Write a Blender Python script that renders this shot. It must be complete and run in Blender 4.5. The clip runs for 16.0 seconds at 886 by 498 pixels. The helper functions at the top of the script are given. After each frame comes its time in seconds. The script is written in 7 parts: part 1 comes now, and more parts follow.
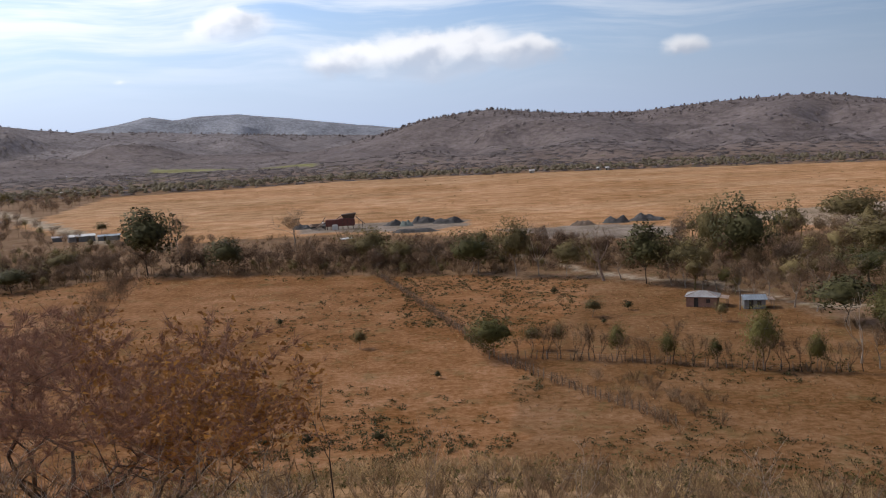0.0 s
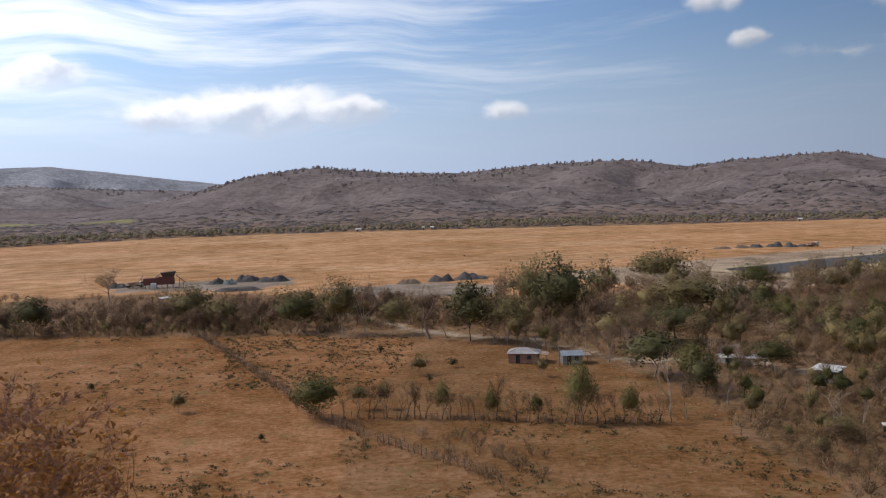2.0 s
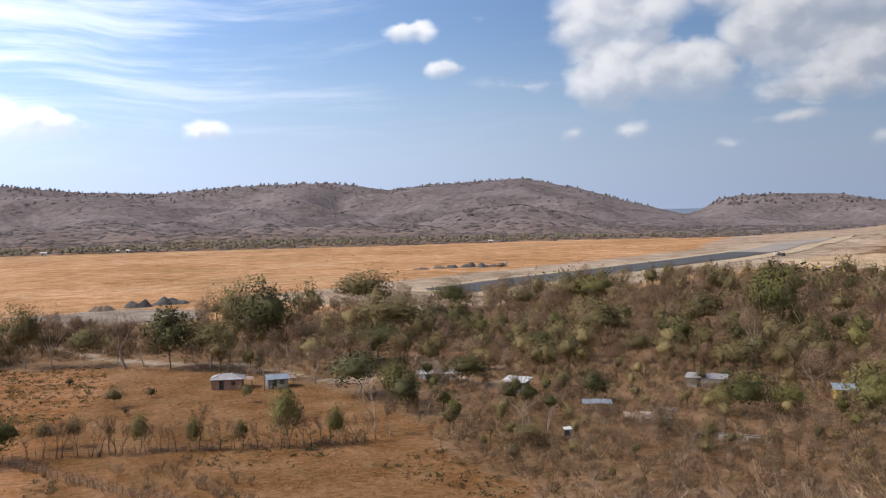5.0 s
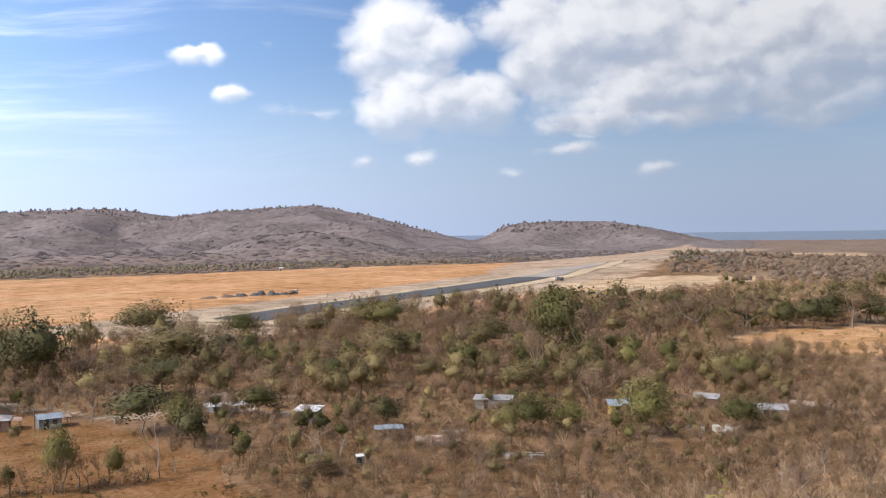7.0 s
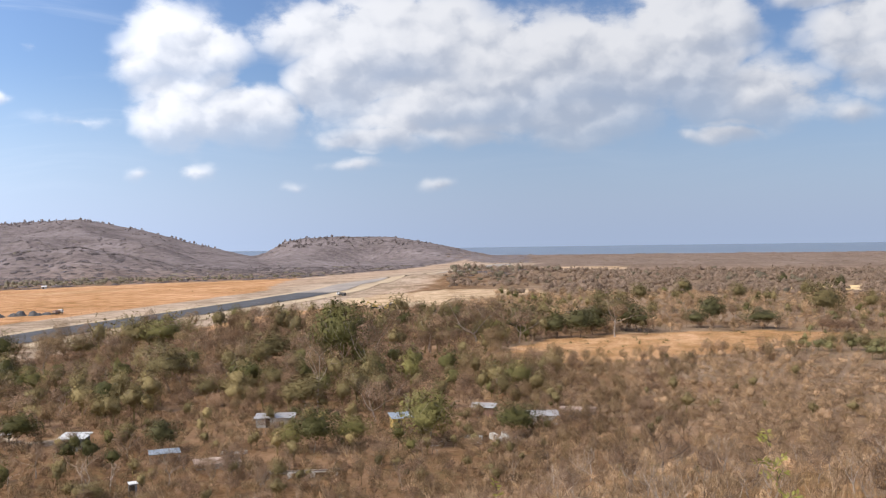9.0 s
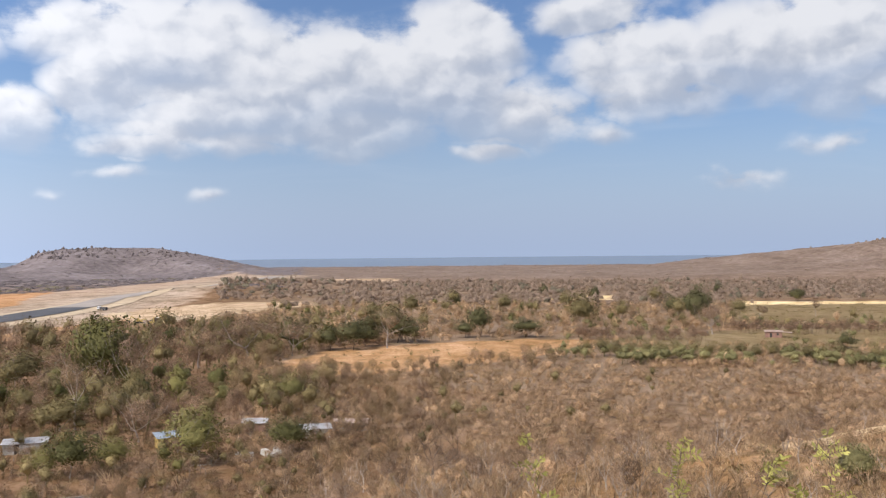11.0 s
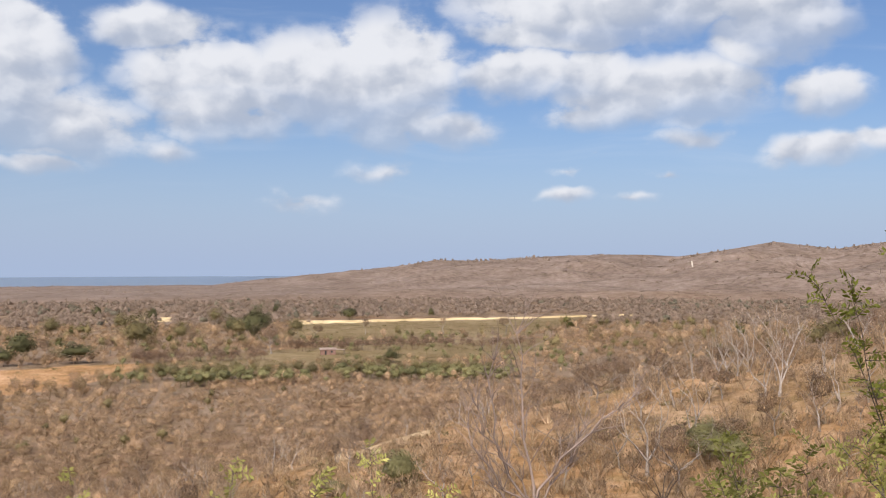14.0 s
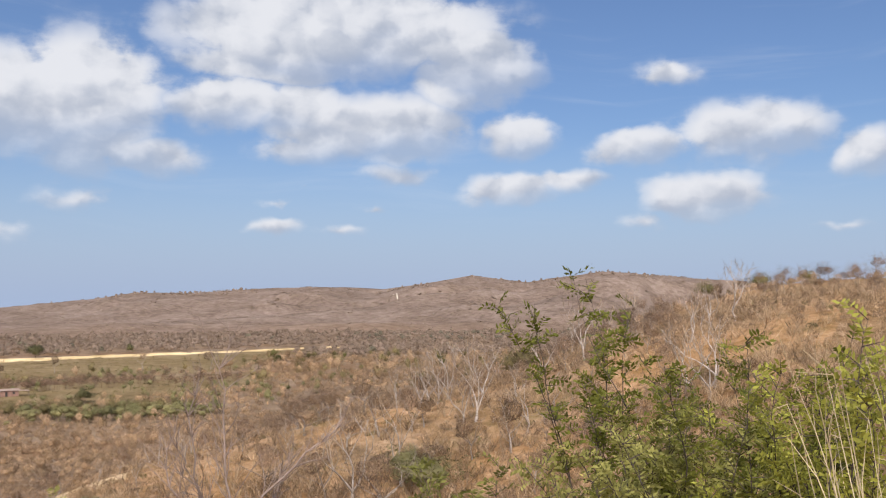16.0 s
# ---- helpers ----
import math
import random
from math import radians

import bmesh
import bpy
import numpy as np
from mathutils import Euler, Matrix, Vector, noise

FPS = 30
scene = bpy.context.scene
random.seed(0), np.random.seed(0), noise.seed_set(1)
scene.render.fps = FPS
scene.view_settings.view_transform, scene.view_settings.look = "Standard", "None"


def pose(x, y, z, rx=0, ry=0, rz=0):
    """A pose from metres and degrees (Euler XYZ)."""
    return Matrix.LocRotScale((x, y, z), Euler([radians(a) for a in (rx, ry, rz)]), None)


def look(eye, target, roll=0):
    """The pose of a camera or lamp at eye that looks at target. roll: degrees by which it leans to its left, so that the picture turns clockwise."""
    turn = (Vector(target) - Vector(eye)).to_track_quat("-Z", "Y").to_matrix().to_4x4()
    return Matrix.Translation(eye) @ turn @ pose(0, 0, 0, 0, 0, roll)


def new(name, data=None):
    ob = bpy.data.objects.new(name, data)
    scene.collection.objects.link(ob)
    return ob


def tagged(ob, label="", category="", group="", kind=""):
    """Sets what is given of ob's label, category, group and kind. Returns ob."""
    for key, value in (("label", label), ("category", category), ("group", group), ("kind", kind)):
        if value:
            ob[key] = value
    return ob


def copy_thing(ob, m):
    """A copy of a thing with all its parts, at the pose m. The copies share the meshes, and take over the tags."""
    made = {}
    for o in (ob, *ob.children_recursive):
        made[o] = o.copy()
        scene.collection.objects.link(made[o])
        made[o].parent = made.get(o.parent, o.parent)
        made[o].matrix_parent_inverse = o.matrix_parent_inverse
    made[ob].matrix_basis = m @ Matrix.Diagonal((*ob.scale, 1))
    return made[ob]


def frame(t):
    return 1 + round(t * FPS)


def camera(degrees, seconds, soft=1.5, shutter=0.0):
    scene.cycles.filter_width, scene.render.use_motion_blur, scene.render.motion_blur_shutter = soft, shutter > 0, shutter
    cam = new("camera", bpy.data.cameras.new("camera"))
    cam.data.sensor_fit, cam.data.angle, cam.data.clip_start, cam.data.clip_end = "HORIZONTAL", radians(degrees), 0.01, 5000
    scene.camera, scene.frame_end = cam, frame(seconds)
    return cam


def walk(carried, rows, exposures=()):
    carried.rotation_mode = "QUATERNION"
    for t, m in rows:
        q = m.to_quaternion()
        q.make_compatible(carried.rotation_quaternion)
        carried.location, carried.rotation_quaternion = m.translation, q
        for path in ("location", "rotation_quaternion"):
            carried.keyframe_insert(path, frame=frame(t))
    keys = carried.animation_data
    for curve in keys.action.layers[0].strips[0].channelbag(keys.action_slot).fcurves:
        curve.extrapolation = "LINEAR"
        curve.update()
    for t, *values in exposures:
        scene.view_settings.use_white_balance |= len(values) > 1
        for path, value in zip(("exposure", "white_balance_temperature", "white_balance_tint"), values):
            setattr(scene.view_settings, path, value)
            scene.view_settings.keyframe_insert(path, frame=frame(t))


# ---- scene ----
EXPOSURES = [(0.0, -1.09), (3.5, -0.78), (7.0, -0.15), (11.0, -0.05), (12.5, 0.02), (16.0, -0.05)]
# A phone held at arm's length on a hillside, swung from left to right over a dry valley.
cam = camera(50.98, 16.0, 1.1)
EYE = 40.0
ARM = 0.12
ROWS = [
    (0.0, 0.00, -7.00, 2.49),
    (0.5, -2.38, -6.21, 2.28),
    (1.0, -4.72, -5.38, 2.12),
    (1.5, -7.25, -4.14, 1.65),
    (2.0, -10.62, -3.75, 1.43),
    (2.5, -13.90, -3.66, 1.58),
    (3.0, -17.15, -3.63, 1.43),
    (3.5, -19.81, -3.74, 1.55),
    (4.0, -22.71, -3.59, 1.34),
    (6.5, -38.14, -1.42, 0.85),
    (7.0, -41.51, -1.27, 0.86),
    (7.5, -44.88, -1.28, 0.71),
    (8.0, -48.75, -1.14, 0.73),
    (8.5, -51.95, -0.81, 0.80),
    (11.0, -68.76, 0.06, 0.59),
    (11.5, -73.13, 0.21, 0.44),
    (12.0, -76.56, 0.20, 0.69),
    (12.5, -80.89, 0.21, 0.38),
    (13.0, -85.30, 0.59, 0.37),
    (13.5, -89.45, 0.69, 0.54),
    (14.0, -95.34, 1.17, 0.15),
    (14.5, -101.02, 1.57, -0.38),
    (15.0, -105.09, 2.26, 0.20),
    (15.5, -109.32, 2.66, 0.79),
    (16.0, -113.17, 3.11, 0.25),
]
walk(cam, [(t, pose(-ARM * math.sin(radians(yaw)), ARM * (math.cos(radians(yaw)) - 1), EYE, 90 + pitch, roll, yaw))
           for t, yaw, pitch, roll in ROWS], EXPOSURES)

# ---- sky, sun ----
SUN_BEARING, SUN_HEIGHT = -62.0, 47.0


class Nodes:
    """Small helper to write node trees."""

    def __init__(self, tree):
        self.tree = tree

    def add(self, kind, *links):
        n = self.tree.nodes.new(kind)
        for i, a in enumerate(links):
            self.put(n.inputs[i], a)
        return n

    def put(self, socket, a):
        if a is None:
            return
        if isinstance(a, bpy.types.NodeSocket):
            self.tree.links.new(a, socket)
        else:
            socket.default_value = a

    def m(self, op, a, b=None, c=None, clamp=False):
        n = self.tree.nodes.new("ShaderNodeMath")
        n.operation, n.use_clamp = op, clamp
        for i, v in enumerate((a, b, c)):
            self.put(n.inputs[i], v)
        return n.outputs[0]

    def v(self, op, a, b=None, out=0):
        n = self.tree.nodes.new("ShaderNodeVectorMath")
        n.operation = op
        self.put(n.inputs[0], a)
        self.put(n.inputs[1], b)
        return n.outputs[out]

    def mix(self, f, a, b, blend="MIX"):
        n = self.tree.nodes.new("ShaderNodeMix")
        n.data_type, n.blend_type = "RGBA", blend
        self.put(n.inputs[0], f)
        self.put(n.inputs[6], a)
        self.put(n.inputs[7], b)
        return n.outputs[2]

    def noise(self, vec, scale, detail=4.0, rough=0.55, out="Fac", distortion=0.0):
        n = self.tree.nodes.new("ShaderNodeTexNoise")
        self.put(n.inputs["Vector"], vec)
        self.put(n.inputs["Scale"], scale)
        n.inputs["Detail"].default_value = detail
        n.inputs["Roughness"].default_value = rough
        n.inputs["Distortion"].default_value = distortion
        return n.outputs[out]

    def ramp(self, f, lo, hi, a=0.0, b=1.0, smooth=True):
        n = self.tree.nodes.new("ShaderNodeMapRange")
        n.interpolation_type = "SMOOTHSTEP" if smooth else "LINEAR"
        for i, v in enumerate((f, lo, hi, a, b)):
            self.put(n.inputs[i], v)
        return n.outputs[0]


# Clouds of the sky: bearing, height, half width, half height in degrees, weight.
CLOUDS_NORTH = [(-0.3, 4.7, 4.4, 1.4, 1.00), (1.8, 5.1, 2.0, 1.3, 0.90), (-4.7, 4.6, 3.2, 0.9, 0.95), (4.8, 4.6, 2.8, 0.9, 0.95),
    (-11.9, 6.9, 2.4, 0.9, 0.85), (14.8, 4.4, 1.5, 0.6, 0.75), (-18.3, 4.0, 0.7, 0.3, 0.36), (27.1, 10.6, 1.3, 0.6, 0.85),
    (28.8, 8.4, 1.1, 0.6, 0.80), (31.3, 11.3, 1.0, 0.4, 0.40), (33.2, 7.3, 3.0, 0.5, 0.36)]
CLOUDS_BANK = [(39.1, 11.0, 3.2, 2.6, 1.15), (48.6, 9.8, 2.6, 2.0, 1.30), (39.1, 7.3, 2.1, 1.7, 1.05), (43.2, 7.6, 3.8, 1.7, 0.95),
    (49.1, 12.5, 5.6, 1.7, 1.00), (55.8, 10.9, 6.7, 2.6, 1.10), (63.6, 9.7, 6.1, 3.5, 1.10), (55.8, 7.8, 6.4, 1.5, 1.00),
    (51.1, 6.3, 3.0, 0.9, 0.80), (63.6, 6.6, 3.5, 1.2, 0.85), (39.9, 4.4, 1.4, 0.7, 0.48), (36.9, 4.0, 1.0, 0.6, 0.44), (49.4, 4.7, 1.7, 0.6, 0.44),
    (54.7, 3.3, 1.4, 0.6, 0.40), (45.8, 3.4, 0.9, 0.4, 0.32)]
CLOUDS_SEA = [(52.5, 12.8, 5.6, 2.2, 1.00), (59.1, 10.4, 5.0, 2.5, 1.05), (64.6, 10.1, 5.8, 2.9, 1.10), (70.0, 11.9, 3.2, 3.2, 1.15),
    (72.9, 8.2, 4.8, 1.9, 0.90), (51.8, 6.6, 1.9, 0.8, 0.70), (57.3, 6.3, 2.3, 0.7, 0.80), (71.5, 5.8, 2.4, 0.6, 0.75), (49.9, 4.7, 1.6, 0.6, 0.48),
    (55.0, 3.3, 1.2, 0.6, 0.44), (78.7, 7.0, 2.0, 1.0, 0.52), (78.1, 14.0, 3.6, 1.2, 1.00), (81.4, 11.2, 4.6, 2.0, 1.10),
    (87.9, 11.4, 4.6, 2.6, 1.10), (92.1, 10.3, 3.2, 2.7, 1.00), (82.4, 8.9, 4.2, 1.2, 0.85), (86.2, 3.9, 1.9, 0.9, 0.48)]
CLOUDS_WEST = [(92.2, 12.0, 3.8, 3.2, 1.10), (99.8, 11.8, 3.2, 1.7, 1.00), (104.8, 11.5, 2.4, 1.7, 1.00), (110.7, 10.5, 3.9, 1.8, 1.00),
    (103.8, 14.3, 6.4, 1.2, 1.00), (95.0, 8.4, 3.1, 1.1, 0.80), (104.7, 9.2, 2.7, 0.9, 0.75), (110.7, 7.8, 2.7, 0.8, 0.48),
    (86.6, 4.1, 2.4, 0.8, 0.48), (91.8, 5.9, 3.1, 0.7, 0.44), (102.9, 5.8, 1.2, 0.5, 0.48), (109.1, 5.5, 1.0, 0.5, 0.48),
    (103.0, 4.4, 1.5, 0.5, 0.70), (106.9, 4.2, 1.5, 0.4, 0.48), (104.7, 7.0, 0.8, 0.5, 0.40)]
CLOUDS_HILLS = [(106.8, 16.2, 9.2, 2.4, 1.15), (114.9, 14.0, 3.5, 2.3, 1.15), (100.6, 11.9, 3.3, 1.4, 0.90), (108.2, 10.6, 5.9, 1.8, 1.00),
    (126.9, 13.4, 2.0, 0.9, 0.75), (117.6, 10.0, 2.1, 1.2, 0.95), (117.4, 6.8, 2.7, 1.0, 0.95), (121.1, 7.2, 2.1, 0.8, 0.80),
    (125.2, 9.1, 2.8, 1.2, 0.90), (131.7, 9.8, 4.1, 1.7, 0.95), (129.1, 6.1, 3.4, 1.3, 1.05), (138.2, 8.1, 1.7, 1.3, 0.95),
    (125.1, 4.6, 1.7, 0.6, 0.48), (136.5, 4.1, 2.1, 0.4, 0.40), (103.0, 4.4, 1.4, 0.5, 0.48), (107.1, 4.2, 1.5, 0.3, 0.40),
    (110.8, 7.8, 2.8, 0.8, 0.48)]


def cloud_group():
    """How thick the clouds are at a place of the sky, and how high in its cloud that place lies."""
    g = bpy.data.node_groups.new("cloud_density", "ShaderNodeTree")
    g.interface.new_socket("Place", in_out="INPUT", socket_type="NodeSocketVector")
    g.interface.new_socket("Density", in_out="OUTPUT", socket_type="NodeSocketFloat")
    g.interface.new_socket("Rise", in_out="OUTPUT", socket_type="NodeSocketFloat")
    n = Nodes(g)
    start, end = n.add("NodeGroupInput"), n.add("NodeGroupOutput")
    p = start.outputs[0]
    wob = n.v("SUBTRACT", n.noise(p, 0.22, 3.0, 0.6, "Color"), (0.5, 0.5, 0.5))
    q = n.v("ADD", p, n.v("MULTIPLY", wob, (3.6, 1.9, 0.0)))
    total, weight, rise = 0.0, 0.0001, 0.0
    for az, el, ra, re, w in CLOUDS_NORTH + CLOUDS_BANK + CLOUDS_SEA + CLOUDS_WEST + CLOUDS_HILLS + [(-45.0, 14.0, 12.0, 4.0, 0.9), (155.0, 12.0, 10.0, 4.0, 0.9), (70.0, 24.0, 40.0, 6.0, 0.8)]:
        off = n.v("MULTIPLY_ADD", q, (1 / ra, 1 / re, 0))
        n.put(off.node.inputs[2], (-az / ra, -el / re, 0))
        d = n.m("MULTIPLY_ADD", n.v("LENGTH", off, out=1), -0.72 * w, 1.15 * w, clamp=True)
        total = n.m("MAXIMUM", total, d)
        up = n.v("DOT_PRODUCT", off, (-0.3, 1.0, 0.0), out=1)
        weight = n.m("ADD", weight, d)
        rise = n.m("MULTIPLY_ADD", d, up, rise)
    g.links.new(total, end.inputs[0])
    g.links.new(n.m("DIVIDE", rise, weight), end.inputs[1])
    return g


def make_sky():
    world = bpy.data.worlds.new("sky")
    scene.world = world
    world.use_nodes = True
    t = world.node_tree
    t.nodes.clear()
    n = Nodes(t)
    sky = n.add("ShaderNodeTexSky")
    sky.sky_type, sky.sun_disc = "NISHITA", False
    sky.sun_elevation, sky.sun_rotation = radians(SUN_HEIGHT), radians(SUN_BEARING)
    sky.air_density, sky.dust_density, sky.ozone_density, sky.altitude = 1.0, 1.6, 1.6, 40.0
    way = n.v("NORMALIZE", n.add("ShaderNodeTexCoord").outputs["Generated"])
    part = n.add("ShaderNodeSeparateXYZ", way)
    az = n.m("MULTIPLY", n.m("ARCTAN2", part.outputs[0], part.outputs[1]), 57.2958)
    el = n.m("MULTIPLY", n.m("ARCSINE", part.outputs[2]), 57.2958)
    at = n.add("ShaderNodeCombineXYZ", az, el, 0.0).outputs[0]
    group = cloud_group()

    c = n.add("ShaderNodeGroup")
    c.node_tree = group
    n.put(c.inputs[0], at)
    here, rise = c.outputs[0], c.outputs[1]
    # Rounded billows, lit from the sun's side.
    stretch = n.v("MULTIPLY", n.v("ADD", at, n.v("MULTIPLY", n.noise(at, 0.5, 3.0, 0.6, "Color"), (2.2, 1.6, 0.0))), (0.8, 1.15, 1.0))

    def billows(place):
        b = n.tree.nodes.new("ShaderNodeTexVoronoi")
        b.feature, b.voronoi_dimensions = "F1", "2D"
        n.put(b.inputs["Vector"], place)
        b.inputs["Scale"].default_value, b.inputs["Detail"].default_value, b.inputs["Roughness"].default_value = 0.36, 1.5, 0.45
        return b.outputs["Distance"]

    bill, lit = billows(stretch), billows(n.v("ADD", stretch, (-0.6, 0.75, 0.0)))
    fine = n.noise(n.v("MULTIPLY", at, (0.75, 1.25, 1.0)), 0.42, 7.0, 0.6)
    thick = n.m("ADD", here, n.m("ADD", n.m("MULTIPLY", n.m("SUBTRACT", 0.42, bill), 0.35), n.m("MULTIPLY", n.m("SUBTRACT", fine, 0.5), 1.0)))
    cover = n.m("MULTIPLY", n.ramp(thick, 0.03, 0.4), n.ramp(el, 1.0, 3.0))
    soft_base = n.ramp(rise, -0.9, 0.1, 0.55, 1.0)
    cover = n.m("MULTIPLY", n.m("MULTIPLY", cover, soft_base), n.ramp(here, 0.02, 0.62))
    tone = n.m("ADD", n.m("MULTIPLY", rise, 0.62), n.m("MULTIPLY", n.m("SUBTRACT", lit, bill), 0.8))
    tone = n.m("ADD", tone, n.m("MULTIPLY", n.m("SUBTRACT", fine, 0.5), 0.9))
    tone = n.ramp(n.m("SUBTRACT", tone, n.m("MULTIPLY", n.ramp(thick, 0.6, 1.3), 0.12)), -0.6, 0.5)
    cloud = n.mix(tone, (4.7, 5.2, 6.3, 1), (8.2, 8.35, 8.9, 1))
    # High thin streaks, thicker on the sunward side.
    streak = n.noise(n.v("MULTIPLY", n.v("ADD", at, n.v("MULTIPLY", n.noise(at, 0.05, 2.0, 0.5, "Color"), (0.0, 6.0, 0.0))), (0.05, 0.55, 1.0)), 1.0, 5.0, 0.6)
    side = n.ramp(az, 45.0, -25.0)
    veil = n.m("MULTIPLY", n.ramp(n.m("ADD", streak, n.m("MULTIPLY", side, 0.16)), 0.5, 0.78), n.m("ADD", 0.12, n.m("MULTIPLY", side, 0.75)))
    veil = n.m("MULTIPLY", veil, n.ramp(el, 1.0, 7.0))
    base = n.mix(veil, n.mix(1.0, sky.outputs[0], (0.86, 0.98, 1.22, 1), "MULTIPLY"), (8.6, 8.8, 9.2, 1))
    haze = n.ramp(el, 11.0, -1.0, 0.0, 0.85)
    base = n.mix(haze, base, (4.55, 5.6, 7.85, 1))
    final = n.mix(cover, base, cloud)
    # The sky is brighter towards the sun.
    final = n.mix(1.0, final, n.ramp(az, 66.0, -32.0, 1.0, 2.95), "MULTIPLY")
    back = n.add("ShaderNodeBackground", final, SKY)
    n.add("ShaderNodeOutputWorld", back.outputs[0])


SKY = 0.1
make_sky()
sun = bpy.data.lights.new("sun", "SUN")
sun.energy, sun.angle, sun.color = 4.4, radians(0.53), (1.0, 0.94, 0.86)
sun_ob = new("sun", sun)
a, h = radians(SUN_BEARING), radians(SUN_HEIGHT)
sun_ob.matrix_world = look((900 * math.sin(a) * math.cos(h), 900 * math.cos(a) * math.cos(h), 900 * math.sin(h)), (0, 0, 0))

# ---- plan: heights and zones of the land ----
rng = np.random.default_rng(7)
LATTICE = np.random.default_rng(3).random((256, 256))


def value_noise(x, y):
    xi, yi = np.floor(x).astype(int), np.floor(y).astype(int)
    fx, fy = x - xi, y - yi
    fx, fy = fx * fx * (3 - 2 * fx), fy * fy * (3 - 2 * fy)
    g = lambda i, j: LATTICE[(xi + i) % 256, (yi + j) % 256]
    return (g(0, 0) * (1 - fx) + g(1, 0) * fx) * (1 - fy) + (g(0, 1) * (1 - fx) + g(1, 1) * fx) * fy


def fbm(x, y, size, octaves=4):
    x, y = np.asarray(x, float) / size, np.asarray(y, float) / size
    out, amp, tot = 0.0, 1.0, 0.0
    for k in range(octaves):
        out = out + amp * value_noise(x + 17.3 * k, y - 9.1 * k)
        tot, amp, x, y = tot + amp, amp * 0.5, x * 2.03, y * 2.03
    return out / tot - 0.5


def smooth(u):
    u = np.clip(u, 0, 1)
    return u * u * (3 - 2 * u)


def polar(x, y):
    return np.degrees(np.arctan2(x, y)), np.hypot(x, y)


def at(az, r):
    a = np.radians(az)
    return r * np.sin(a), r * np.cos(a)


# The foot of the hill that the walker stands on: bearing and distance.
FOOT = np.array([(-180, 1500), (-90, 600), (-60, 200), (-35, 110), (30, 105), (45, 120), (60, 150), (68, 170), (80, 185), (90, 200), (101, 250), (112, 320),
                 (120, 430), (128, 900), (135, 1600), (180, 1500)], float)
# Ridges: crest distance, rise in front, fall behind, then bearing and height of the crest in degrees over the eye.
RIDGES = [
    (2000, 850, 700, [(-12, -1.1), (-6, -0.4), (-2.9, 0.45), (-1.1, 0.95), (3, 1.45), (7.5, 0.95), (11.8, 0.88), (16.7, 1.3), (22, 1.4), (25.2, 0.95), (28.5, 1.22),
                      (33.6, 1.5), (36.9, 0.9), (40, 0.0), (42.3, -0.6), (44, -0.95), (46, -1.15)]),
    (2050, 450, 280, [(42, -1.15), (44, -0.6), (45.2, 0.08), (46.5, 0.27), (48.5, 0.37), (51.7, 0.27), (54.7, -0.25), (56.7, -0.75), (59, -1.15)]),
    (2600, 900, 500, [(-60, 1.8), (-30, 1.6), (-25.2, 1.45), (-21.5, 1.0), (-17, 0.85), (-12, 0.55), (-8, 0.3), (-4, 0.2), (0, -0.3), (4, -0.9)]),
    (4000, 900, 600, [(-30, 0.6), (-22, 1.0), (-19.4, 1.35), (-17.4, 1.77), (-15.9, 1.52), (-14.7, 1.72), (-12.3, 1.76), (-8.3, 1.26), (-3.2, 0.62), (2, 0.2), (8, -0.57)]),
    (2300, 1150, 700, [(81, -1.05), (84.9, -0.6), (88.4, -0.28), (92.8, 0.12), (94.8, 0.48), (97.7, 0.4), (103, 0.75), (106.4, 0.8), (109, 0.4), (112, 0.95), (114.9, 1.48),
                       (118.4, 1.0), (122.8, 1.68), (125.8, 1.4), (132, 0.8), (140, 0.7), (160, -1.0)]),
    (3000, 450, 400, [(99, -0.7), (104, 0.7), (107, 0.78), (109.5, 0.66), (112, 0.98), (114, 0.7), (118, -0.7)]),
]


